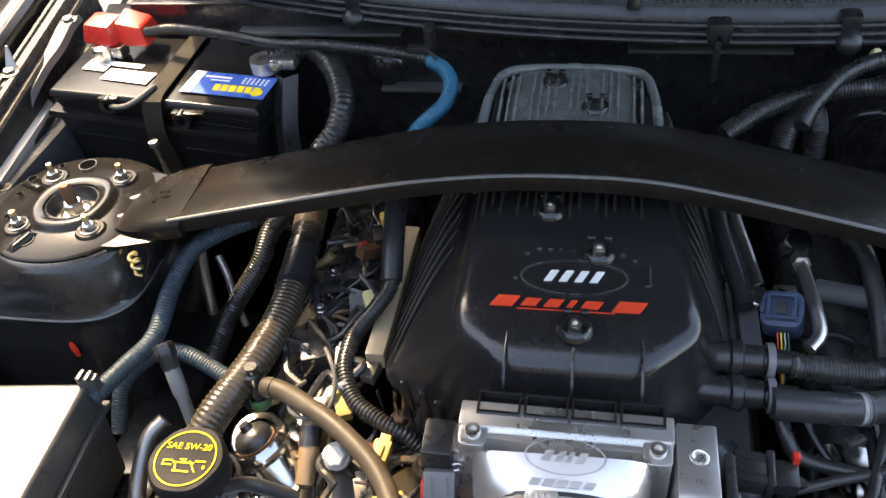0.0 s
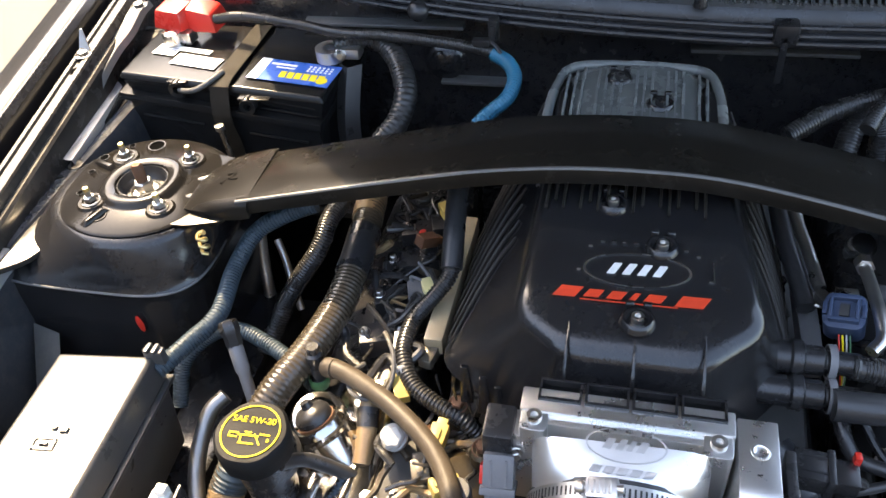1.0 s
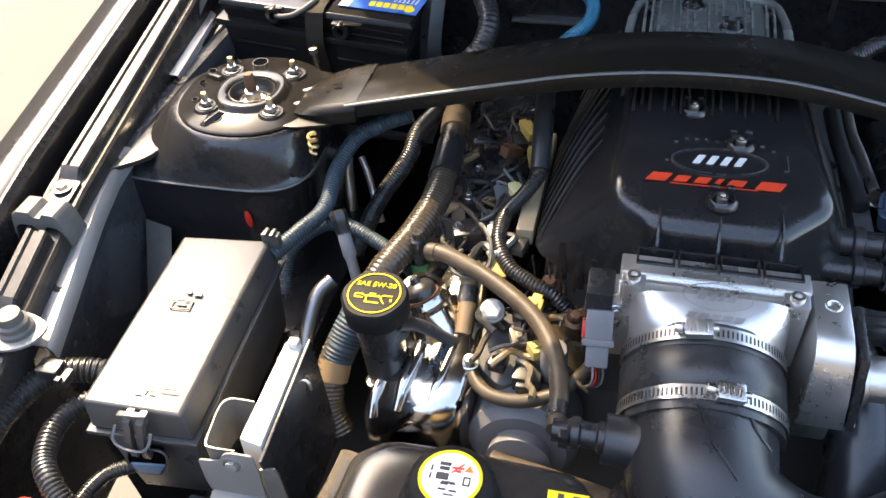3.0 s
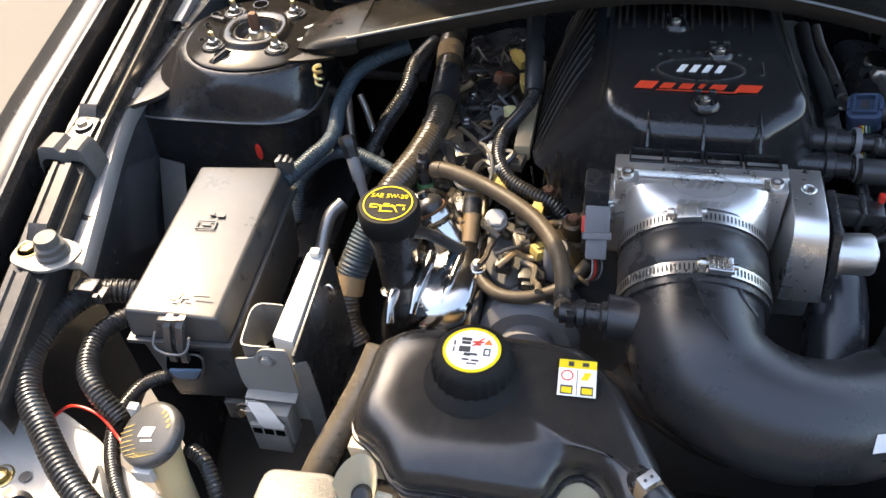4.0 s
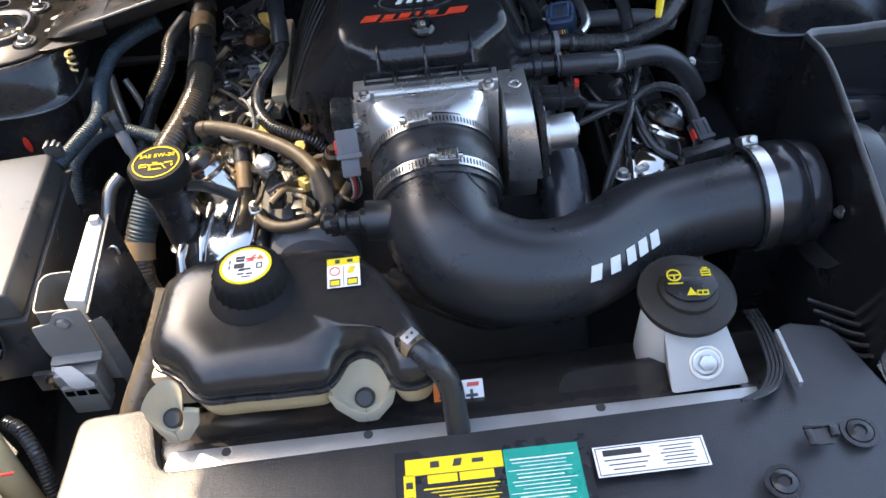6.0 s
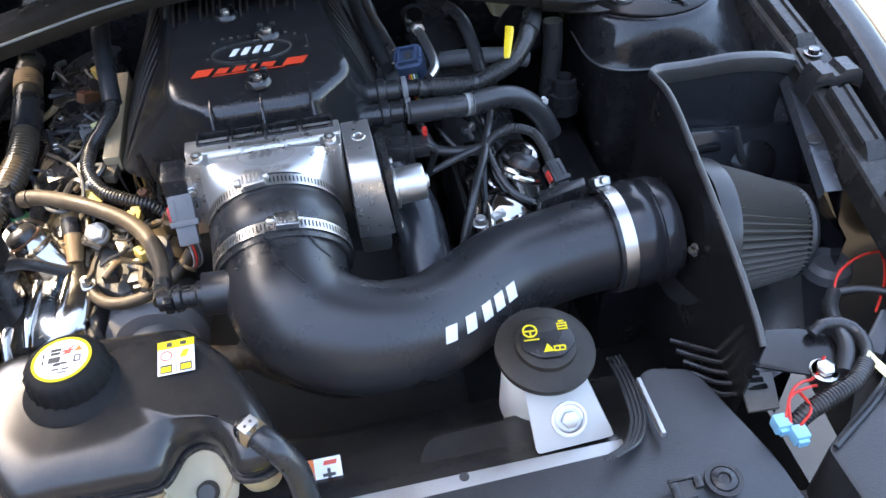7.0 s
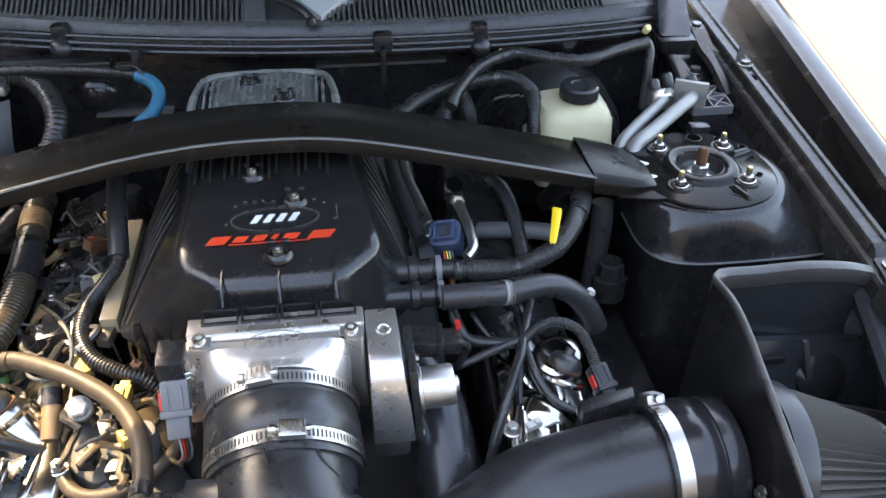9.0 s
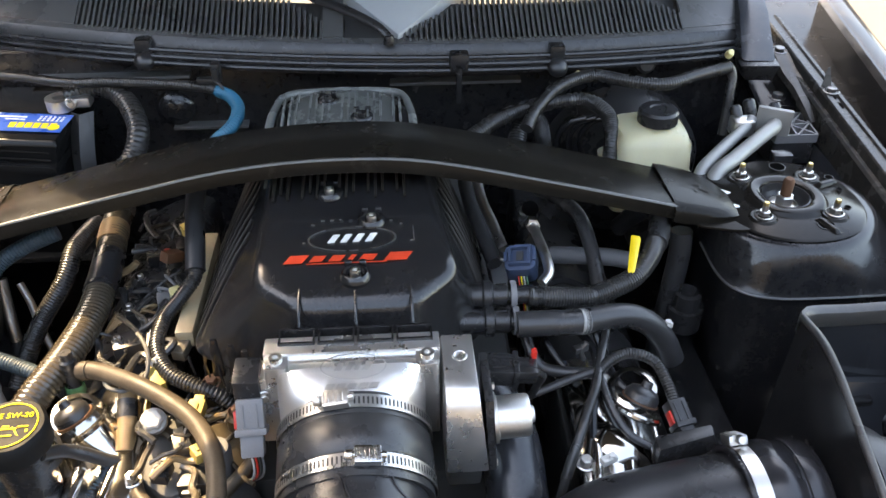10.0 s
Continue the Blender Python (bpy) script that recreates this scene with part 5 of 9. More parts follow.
_sa = math.atan2(_su.y, _su.x)
for _k, _m2 in ((-0.18, M_STRIP), (0.42, M_STRIP)):
    part("ear", box(0.0118, 0.0185, -0.0010, 0.0010, -0.0055, 0.0055, 0.0004, _sm @ Matrix.Rotation(_sa + _k, 4, "Z")), _m2, _sc, "bright bent ear")
part("bridge", box(0.0175, 0.0190, -0.0075, 0.0075, -0.0050, 0.0050, 0.0005, _sm @ Matrix.Rotation(_sa + 0.12, 4, "Z")), M_STRIP, _sc)
for _k in (-0.003, 0.003):
    part("bridge_hole", lathe([(0, 0.0194), (0.0014, 0.0194), (0.0014, 0.0188)], 10, _sm @ Matrix.Rotation(_sa + 0.12, 4, "Z") @ Matrix.Translation((0, _k, 0)) @ Matrix.Rotation(math.pi / 2, 4, "Y")), M_INK, _sc)
solo("tank_hose", sweep([(-0.026, -0.530, 0.802), (-0.015, -0.541, 0.803), (-0.002, -0.553, 0.797), (0.010, -0.562, 0.775), (0.013, -0.573, 0.748), (0.014, -0.583, 0.728)], 0.0112, 16), M_RUBBER, "black rubber hose from the coolant tank", "hose")

# ---- radiator panel, shroud and nose ----
def pan_z(x, y):
    return 0.737 - 0.10 * max(0, -y - 0.70) - 0.10 * (x - 0.04) ** 2
radpan = tagged(new("radiator_cover"), "pebbled black plastic radiator cover panel", "radiator cover")
_rpoly = [(-0.352, -0.520), (-0.281, -0.520), (-0.262, -0.592), (0.02, -0.590), (0.293, -0.580), (0.343, -0.497), (0.392, -0.507), (0.424, -0.612), (0.45, -0.80), (-0.365, -0.80), (-0.358, -0.655)]
part("panel", prism(rounded(_rpoly, 0.014, 4), 0.690, pan_z, 0.004), M_TEXPLASTIC, radpan, angle=30)
for x, y in ((-0.298, -0.642), (0.283, -0.668), (0.367, -0.626)):
    part("rivet_dish", ring_bm(0.0125, 0.0165, 0.002, Matrix.Translation((x, y, pan_z(x, y))), 28), M_PLASTIC, radpan)
    part("rivet", lathe([(0.0115, 0), (0.011, 0.002), (0.006, 0.0035), (0.005, 0.001), (0, 0.001)], 24, Matrix.Translation((x, y, pan_z(x, y) + 0.0005))), M_STEEL if x < 0 else M_PLASTIC, radpan)
part("slot_rim", join(box(0.315, 0.343, -0.624, -0.621, 0.735, 0.7395, 0.001), box(0.315, 0.322, -0.640, -0.6245, 0.735, 0.739, 0.001), box(0.336, 0.343, -0.634, -0.6245, 0.735, 0.741, 0.001)), M_PLASTIC, radpan)
part("slot", box(0.3225, 0.3355, -0.640, -0.6245, 0.735, 0.7372, 0), M_INK, radpan)
# big caution label, its words too small to read: plain bars
_sg = frame_at((0.040, -0.650, 0.7376), (1, 0.005, 0), (0, 1, 0))
_sgn = part("caution_label", bars([(0, 0, 0.170, 0.090, 0)], _sg, 0.0006), M_SIGNBLACK, radpan, "black caution label with yellow and teal fields")
part("yellow_field", bars([(-0.033, 0.029, 0.086, 0.016, 0), (-0.073, -0.008, 0.010, 0.060, 0), (-0.044, 0.016, 0.026, 0.008, 0), (-0.014, 0.016, 0.030, 0.008, 0)], _sg, 0.0009), M_YELLOW, _sgn)
part("teal_field", bars([(0.044, 0.000, 0.066, 0.074, 0)], _sg, 0.0009), M_LABELTEAL, _sgn)
part("text_bars_yellow", bars([(-0.028 + 0.002 * (i % 3), 0.007 - 0.0034 * i, 0.066 - 0.009 * (i % 3), 0.0008 if i % 4 else 0.0012, 0) for i in range(14)], _sg, 0.0009), M_YELLOW, _sgn)
part("text_bars_white", bars([(0.044 - 0.003 * (i % 2), 0.026 - 0.0036 * i, 0.056 - 0.008 * (i % 3), 0.0007 if i % 5 else 0.0011, 0) for i in range(17)], _sg, 0.0012), M_WHITEPAINT, _sgn)
part("text_bars_dark", bars([(-0.05, 0.030, 0.008, 0.006, 0), (-0.03, 0.030, 0.007, 0.007, 0.3), (-0.012, 0.030, 0.010, 0.004, 0), (-0.073, 0.012, 0.006, 0.006, 0), (-0.073, -0.002, 0.006, 0.006, 0), (-0.073, -0.016, 0.006, 0.006, 0)], _sg, 0.0012), M_INK, _sgn)
_wl = frame_at((0.178, -0.634, 0.7366), (1, 0.012, 0), (0, 1, 0))
_wln = part("parts_label", bars([(0, 0, 0.098, 0.029, 0)], _wl, 0.0006), M_LABEL, radpan, "white printed parts label")
part("label_frame", bars([(0, 0.0128, 0.094, 0.0008, 0), (0, -0.0128, 0.094, 0.0008, 0), (-0.0468, 0, 0.0008, 0.0256, 0), (0.0468, 0, 0.0008, 0.0256, 0)], _wl, 0.0009), M_INK, _wln)
part("text_bars", bars([(-0.024, 0.0075, 0.034, 0.0058, 0)] + [(-0.021, 0.0005 - 0.0045 * i, 0.040 - 0.006 * i, 0.0010, 0) for i in range(3)] + [(0.024, 0.0085 - 0.0034 * i, 0.030 - 0.005 * (i % 2), 0.0009, 0) for i in range(6)], _wl, 0.0009), M_INK, _wln)

solo("radiator_strip", join(hexa([(-0.265, -0.588, 0.712), (0.300, -0.577, 0.712), (0.300, -0.561, 0.712), (-0.258, -0.5655, 0.712)], [(-0.265, -0.588, 0.7155), (0.300, -0.577, 0.7155), (0.300, -0.561, 0.7155), (-0.258, -0.5655, 0.7155)], 0.0006)), M_STRIP, "bare galvanised strip along the radiator panel", "metal strip")
for x, y in ((-0.205, -0.571), (-0.071, -0.5685), (0.15, -0.566)):
    solo("strip_hole", lathe([(0, 0.0004), (0.0045, 0.0004), (0.0046, 0)], 18, Matrix.Translation((x, y, 0.7156))), M_INK, "small dark bolt hole in the strip", "hole", "strip holes")

shroud = tagged(new("fan_shroud"), "glossy black radiator fan shroud", "fan shroud")
part("slope", loft([[(x, -0.568, 0.712), (x, -0.545, 0.706), (x, -0.51, 0.690), (x, -0.47, 0.675 - 0.03 * abs(x) / 0.3), (x, -0.44, 0.64), (x, -0.43, 0.52), (x, -0.44, 0.52), (x, -0.60, 0.52), (x, -0.60, 0.705)] for x in (-0.34, -0.2, -0.05, 0.1, 0.2, 0.3, 0.36)]), M_PLASTICSHINE, shroud, angle=50)
part("hump", prism(rounded([(0.10, -0.562), (0.285, -0.552), (0.27, -0.50), (0.12, -0.505)], 0.02), 0.66, lambda x, y: 0.701 + 0.05 * (y + 0.56), 0.012, seg=4), M_PLASTICSHINE, shroud)
_fl = frame_at((0.018, -0.5235, 0.7005), (1, 0.0, 0), (0, 1, 0.42))
_fls = part("fan_label", bars([(0, 0, 0.050, 0.026, 0)], _fl, 0.0006), M_LABEL, shroud, "orange and white fan warning label")
part("orange_field", bars([(-0.0125, 0, 0.025, 0.026, 0)], _fl, 0.0009), M_ORANGE, _fls)
part("marks", bars([(0.013, -0.003, 0.012, 0.003, 0), (0.013, -0.003, 0.003, 0.012, 0), (-0.012, 0.002, 0.012, 0.002, 0.5), (-0.012, -0.003, 0.016, 0.002, 0)], _fl, 0.0012), M_INK, _fls)
part("mark_red", bars([(0.015, 0.008, 0.012, 0.004, 0.3)], _fl, 0.0012), M_REDPAINT, _fls)
solo("lower_hose", sweep([(-0.16, -0.345, 0.695), (-0.10, -0.356, 0.697), (-0.04, -0.366, 0.694), (0.01, -0.376, 0.688), (0.045, -0.380, 0.676), (0.08, -0.370, 0.65)], 0.0135, 16), M_BROWN, "dusty brown hose below the intake tube", "hose")
solo("radiator_hose", sweep([(-0.03, -0.36, 0.70), (0.0, -0.40, 0.72), (0.06, -0.42, 0.70), (0.12, -0.40, 0.68)], 0.022, 18), M_PLASTICSHINE, "glossy black radiator hose under the intake tube", "hose")
solo("nose", prism(rounded([(-0.66, -0.63), (-0.37, -0.81), (0.46, -0.81), (0.66, -0.63), (0.62, -0.98), (0.35, -1.02), (-0.35, -1.02), (-0.62, -0.98)], 0.03), 0.20, 0.655, 0.02), M_FENDER, "black front bumper nose of the car", "bumper", kind="structure")
solo("front_wall", box(-0.64, 0.64, -0.66, -0.62, 0.25, 0.66, 0.004), M_FLOOR, "dark front wall of the engine bay", "wall", kind="structure")

# ---- engine core ----
solo("engine_block", hexa([(-0.20, -0.34, 0.36), (0.22, -0.34, 0.36), (0.22, 0.25, 0.36), (-0.20, 0.25, 0.36)], [(-0.14, -0.24, 0.70), (0.19, -0.24, 0.70), (0.19, 0.24, 0.78), (-0.14, 0.24, 0.78)], 0.02), M_FLOOR, "greasy dark engine block under the manifold", "engine block")
def cam_cover(s, cx, label):
    c = thing("cam_cover", label, "cam cover", "cam covers")
    secs = []
    for y, w, zt in ((-0.335, 0.03, 0.70), (-0.330, 0.045, 0.722), (-0.31, 0.056, 0.738), (-0.26, 0.060, 0.748), (-0.10, 0.060, 0.755), (0.10, 0.060, 0.76), (0.22, 0.058, 0.76)):
        ring = []
        for k in range(13):
            a = math.pi * k / 12
            xx = math.cos(a)
            ring.append((cx + s * 0.0 + w * xx, y, zt - 0.045 + 0.045 * math.sin(a) ** 0.6 - s * xx * 0.022))
        ring += [(cx - w, y, 0.60), (cx + w, y, 0.60)]
        secs.append(ring)
    part("body", loft(secs[:4] + [[(x, -0.15, z) for x, y, z in secs[4]]]), M_CHROME, c, angle=50)
    part("coil_cover", loft([[(x, -0.149, z - 0.01) for x, y, z in secs[4]], [(x, y, z - 0.01) for x, y, z in secs[6]]]), M_PLASTIC, c, "dusty black coil cover", angle=50)
    for k, r in ((-0.036, 0.0075), (-0.004, 0.0095), (0.030, 0.0075)):
        zt = 0.7440 - 0.010 * (k / 0.04) ** 2 - s * k * 0.38
        part("cast_ridge", sweep([(cx + k * 0.9 - 0.010, -0.322, zt - 0.020), (cx + k - 0.006, -0.300, zt - 0.006), (cx + k, -0.265, zt - 0.001), (cx + k * 1.02 + 0.004, -0.22, zt), (cx + k + 0.008, -0.165, zt - 0.003)], lambda t, r=r: r * (0.35 + 0.65 * math.sin(math.pi * min(1, 0.05 + t * 0.9))), 12), M_CHROME, c)
    _nb = Vector((-0.236, -0.226, 0.735)) if s < 0 else Vector((0.278, -0.246, 0.735))
    _nd = Vector((-0.42, 0.22, 0.88)) if s < 0 else Vector((0.42, 0.40, 0.82))
    part("filler_neck", lathe([(0.036, -0.02), (0.032, 0.012), (0.027, 0.032), (0.0245, 0.044), (0.0225, 0.048), (0, 0.049)] if s < 0 else [(0.040, -0.02), (0.038, 0.002), (0.030, 0.012), (0.020, 0.017), (0.018, 0.014), (0, 0.013)], 32, along(_nb, _nd)), M_CHROME, c, "polished breather neck")
    part("neck_bead", lathe([(0.0262, 0.034), (0.0280, 0.036), (0.0280, 0.039), (0.0258, 0.041)], 32, along(_nb, _nd)), M_CHROME, c)
    part("plug", lathe([(0.0175, 0.047), (0.0175, 0.056), (0.014, 0.061), (0.006, 0.064), (0.005, 0.070), (0, 0.070)], 22, along(_nb, _nd)), M_PLASTIC, c, "black rubber plug")
    part("plug_ring", lathe([(0.017, 0.0485), (0.0190, 0.0485), (0.0190, 0.0498), (0.017, 0.0498)], 24, along(_nb, _nd)), M_RUST, c)
    part("boss_ring", lathe([(0.024, 0), (0.027, 0.004), (0.024, 0.010), (0.018, 0.012)], 28, along((cx + s * 0.012, -0.208, 0.768), (-s * 0.2, -0.3, 1))), M_CHROME, c)
    for k, (dx, y) in enumerate(((-0.05, -0.28), (0.05, -0.27), (-0.05, -0.16), (0.05, -0.15))):
        bolt("cover_bolt", (cx + dx, y, 0.728 - s * dx * 0.4), (0, 0, 1), 0.006, 0.009, M_STEEL, c)
    return c
cam_cover(-1, -0.245, "polished aluminium cam cover, dusty and sunlit")
cam_cover(1, 0.285, "polished aluminium cam cover in shade")
for x, y0, y1 in ((-0.165, -0.125, 0.06), (0.178, -0.10, 0.07)):
    fr = thing("fuel_rail", "tan coated square fuel rail beside the manifold", "fuel rail", "fuel rails")
    part("rail", box(x - 0.0095, x + 0.0095, y0, y1, 0.782, 0.803, 0.003), M_RAILTAN if x < 0 else M_GREY, fr)
    for k in range(4):
        y = y0 + 0.02 + 0.045 * k
        part("injector", lathe([(0, -0.02), (0.009, -0.02), (0.009, 0.0), (0.006, 0.003), (0.006, 0.012), (0, 0.012)], 14, along((x + (0.022 if x < 0 else -0.022), y, 0.786), (0.2, 0, 1))), M_PLASTIC, fr)

# ---- oil filler and dipstick ----
oil = thing("oil_filler", "black oil filler cap with yellow markings on its neck", "oil cap")
_on = Vector((0.0, -0.02, 1)).normalized()
part("neck", lathe([(0.021, -0.10), (0.023, -0.05), (0.026, -0.02), (0.026, 0)], 28, along((-0.284, -0.270, 0.815), _on)), M_PLASTIC, oil)
_oc = part("cap", lathe([(0.026, -0.014), (0.0318, -0.011), (0.0325, 0.0), (0.0325, 0.010), (0.030, 0.0135), (0, 0.0140)], 72, along((-0.284, -0.271, 0.818), _on), lambda a, z: 1 + 0.018 * min(0.6, math.cos(6 * a))), M_OILCAP, oil, "black round cap")
_om = frame_at(Vector((-0.284, -0.271, 0.818)) + _on * 0.0141, (1, 0.03, 0), (0, 1, 0.02))
part("ring_mark", ring_bm(0.0245, 0.0257, 0.0005, _om, 48), M_YELLOW, _oc)
part("oil_words", text_bm("SAE 5W-20", 0.0082, _om @ Matrix.Translation((0, 0.0105, 0.0003)), 0.0003), M_YELLOW, _oc)
_can = bars([(0, -0.0045, 0.018, 0.0014, 0), (-0.006, -0.008, 0.0014, 0.008, -0.2), (0, -0.0122, 0.014, 0.0014, 0), (0.0085, -0.0075, 0.0014, 0.010, -0.7), (0.014, -0.0025, 0.009, 0.0014, 0), (-0.001, -0.0015, 0.006, 0.0014, 0), (-0.001, -0.003, 0.0014, 0.003, 0), (-0.0135, -0.003, 0.008, 0.0013, 0), (-0.0135, -0.007, 0.008, 0.0013, 0), (-0.0172, -0.005, 0.0013, 0.005, 0), (0.018, -0.0075, 0.002, 0.003, 0)], _om, 0.0006)
part("oil_can_mark", _can, M_YELLOW, _oc)
part("neck_clip", lathe([(0.026, 0), (0.029, 0.002), (0.029, 0.012), (0.026, 0.014)], 28, along((-0.284, -0.260, 0.772), _on)), M_PLASTIC, oil)

dip = thing("dipstick", "oil dipstick tube with a black hexagonal top", "dipstick")
_d0, _d1 = Vector((-0.368, -0.143, 0.812)), Vector((-0.318, -0.215, 0.70))
_dd = (_d1 - _d0).normalized()
part("handle", lathe([(0, -0.004), (0.0085, -0.003), (0.0100, 0.0), (0.0100, 0.010), (0.0085, 0.012), (0.0085, 0.022), (0.007, 0.024)], 6, along(_d0, _dd)), M_PLASTIC, dip)
part("sleeve", lathe([(0.0068, 0.022), (0.0075, 0.026), (0.0075, 0.048), (0.006, 0.052), (0.006, 0.13), (0, 0.13)], 16, along(_d0, _dd)), M_GREY, dip)

# ---- fuse box ----
fb = thing("fuse_box", "dusty charcoal plastic fuse box with a latched lid", "fuse box")
_lid_t = [(-0.510, -0.428, 0.8115), (-0.420, -0.420, 0.8015), (-0.437, -0.180, 0.7935), (-0.533, -0.194, 0.7975)]
_lid_b = [(-0.512, -0.431, 0.775), (-0.415, -0.422, 0.768), (-0.433, -0.176, 0.760), (-0.536, -0.192, 0.764)]
_lidp = part("lid", hexa(_lid_b, _lid_t, 0.004, 3), M_FUSE, fb, "smooth grey lid")
part("rim", hexa([(x + (0.004 if i in (1, 2) else -0.004), y + (0.003 if i > 1 else -0.004), z - 0.006) for i, (x, y, z) in enumerate(_lid_b)], [(x + (0.004 if i in (1, 2) else -0.004), y + (0.003 if i > 1 else -0.004), z - 0.001) for i, (x, y, z) in enumerate(_lid_b)], 0.001), M_FUSE, fb)
part("body", hexa([(-0.500, -0.420, 0.665), (-0.424, -0.414, 0.665), (-0.438, -0.19, 0.665), (-0.528, -0.20, 0.665)], [(-0.508, -0.427, 0.770), (-0.418, -0.419, 0.763), (-0.436, -0.178, 0.756), (-0.533, -0.194, 0.760)], 0.003), M_FUSE, fb)
_lw = frame_at((0, -0.4275, 0), (1, 0.08, 0), (0, 0, 1))
part("latch_plate", prism(rounded([(-0.472, 0.800), (-0.444, 0.800), (-0.444, 0.8125), (-0.470, 0.8125)], 0.002, 2), -0.034, -0.028, 0.001, frame_at((0, -0.4275, 0), (1, 0.08, 0), (0, 0, 1))), M_FUSE, fb)
for _x in (-0.4685, -0.4560):
    part("latch_finger", loft([[(x0 + dx, y + dy, z) for dx, dy in ((-0.0035, 0), (0.0035, 0), (0.003, 0.006), (-0.003, 0.006))] for x0, y, z in ((_x + 0.009, -0.4335, 0.8125), (_x + 0.007, -0.4390, 0.806), (_x + 0.004, -0.4400, 0.792), (_x, -0.4410, 0.776), (_x - 0.002, -0.4390, 0.752))]), M_FUSE, fb, "moulded latch finger", angle=30)
part("latch_loop", sweep([(-0.480, -0.434, 0.791), (-0.4825, -0.441, 0.779), (-0.476, -0.444, 0.7735), (-0.465, -0.445, 0.772), (-0.4545, -0.444, 0.772), (-0.4475, -0.441, 0.778), (-0.446, -0.434, 0.787)], 0.0014, 8), M_GREY, fb, "bent grey wire loop")
_hx = [(-0.479, 0.756), (-0.446, 0.758), (-0.444, 0.741), (-0.456, 0.719), (-0.478, 0.719), (-0.486, 0.733)]
part("latch_window", prism(_hx, 0.0, 0.0050, 0.0008, _lw @ Matrix.Translation((0, 0, -0.036))), M_HOLE, fb, "dark six-sided latch window")
part("window_rim", sweep([tuple(_lw @ Vector((x, z, -0.031))) for x, z in _hx + _hx[:1]], 0.0013, 6), M_FUSE, fb)
part("latch_tongue", prism(rounded([(-0.483, 0.734), (-0.447, 0.736), (-0.457, 0.7205), (-0.477, 0.7205)], 0.002, 2), -0.033, -0.0285, 0.001, _lw), M_BLUEGREY, fb, "blue-grey latch tongue")
_lm = frame_at((-0.476, -0.29, 0.8030), (0.97, 0.12, -0.06), (0.05, 1, -0.055))
part("lid_mark", bars([(-0.006, -0.012, 0.020, 0.0014, 0), (-0.006, 0.0, 0.020, 0.0014, 0), (-0.016, -0.006, 0.0014, 0.013, 0), (0.004, -0.006, 0.0014, 0.013, 0), (-0.006, -0.006, 0.009, 0.004, 0), (0.006, 0.010, 0.008, 0.006, 0), (-0.004, 0.012, 0.005, 0.005, 0)], _lm, 0.0012), M_FUSE, _lidp)
part("lid_mark", bars([(-0.006, -0.118, 0.006, 0.0015, 0.3), (0, -0.113, 0.0015, 0.008, 0.2), (0.006, -0.116, 0.006, 0.0015, 0), (0.020, -0.112, 0.016, 0.0012, 0)], _lm, 0.0014), M_FUSE, _lidp)
part("lid_hook", join(box(-0.445, -0.425, -0.183, -0.174, 0.785, 0.803, 0.001), box(-0.441, -0.437, -0.186, -0.174, 0.803, 0.807, 0.0006), box(-0.433, -0.429, -0.186, -0.174, 0.803, 0.807, 0.0006)), M_FUSE, _lidp)

# ---- control module on its bracket ----
mod = thing("relay_module", "pale grey relay module on a folded metal bracket", "relay module")
part("case", hexa([(-0.366, -0.428, 0.66), (-0.342, -0.428, 0.66), (-0.345, -0.316, 0.66), (-0.369, -0.316, 0.66)], [(-0.365, -0.424, 0.790), (-0.343, -0.428, 0.790), (-0.344, -0.318, 0.799), (-0.362, -0.318, 0.799)], 0.0025), M_LIGHTGREY, mod)
part("side_plate", hexa([(-0.337, -0.43, 0.64), (-0.334, -0.43, 0.64), (-0.334, -0.31, 0.64), (-0.337, -0.31, 0.64)], [(-0.341, -0.44, 0.785), (-0.338, -0.44, 0.785), (-0.338, -0.312, 0.80), (-0.341, -0.312, 0.80)], 0.0008), M_PLASTIC, mod)
_bk = frame_at((0, -0.4395, 0), (1, 0, 0), (0, 0, 1))
part("bracket", prism(rounded([(-0.4005, 0.7725), (-0.380, 0.7765), (-0.372, 0.7895), (-0.364, 0.7925), (-0.3445, 0.7935), (-0.3435, 0.766), (-0.345, 0.726), (-0.399, 0.723), (-0.4015, 0.74)], 0.0035, 3), 0, 0.0022, 0.0006, _bk), M_BRACKET, mod, "rounded grey bracket plate")
part("bracket_flange", loft([[(x0, y0, z), (x1, y1, z), (x1, y1 + 0.002, z), (x0, y0 + 0.002, z)] for x0, y0, x1, y1, z in ((-0.3425, -0.4405, -0.3305, -0.437, 0.7725), (-0.3405, -0.4415, -0.3275, -0.438, 0.766), (-0.3400, -0.4415, -0.3255, -0.438, 0.72), (-0.3400, -0.4415, -0.3260, -0.438, 0.655))]), M_APRON, mod, "long folded flange", angle=25)
part("bracket_lip", hexa([(-0.398, -0.452, 0.7225), (-0.345, -0.452, 0.7240), (-0.345, -0.4385, 0.7260), (-0.398, -0.4385, 0.7245)], [(-0.398, -0.452, 0.7245), (-0.345, -0.452, 0.7260), (-0.345, -0.4385, 0.7280), (-0.398, -0.4385, 0.7265)], 0.0006), M_BRACKET, mod)
bolt("bracket_bolt", (-0.366, -0.4418, 0.777), (0.05, -1, 0.1), 0.006, 0.005, M_BRACKET, mod)
_pk = smooth_path([(-0.364, -0.4375, 0), (-0.386, -0.4380, 0), (-0.3925, -0.4345, 0), (-0.3955, -0.415, 0), (-0.3970, -0.394, 0), (-0.392, -0.3855, 0), (-0.382, -0.384, 0), (-0.368, -0.384, 0)], 0.003)
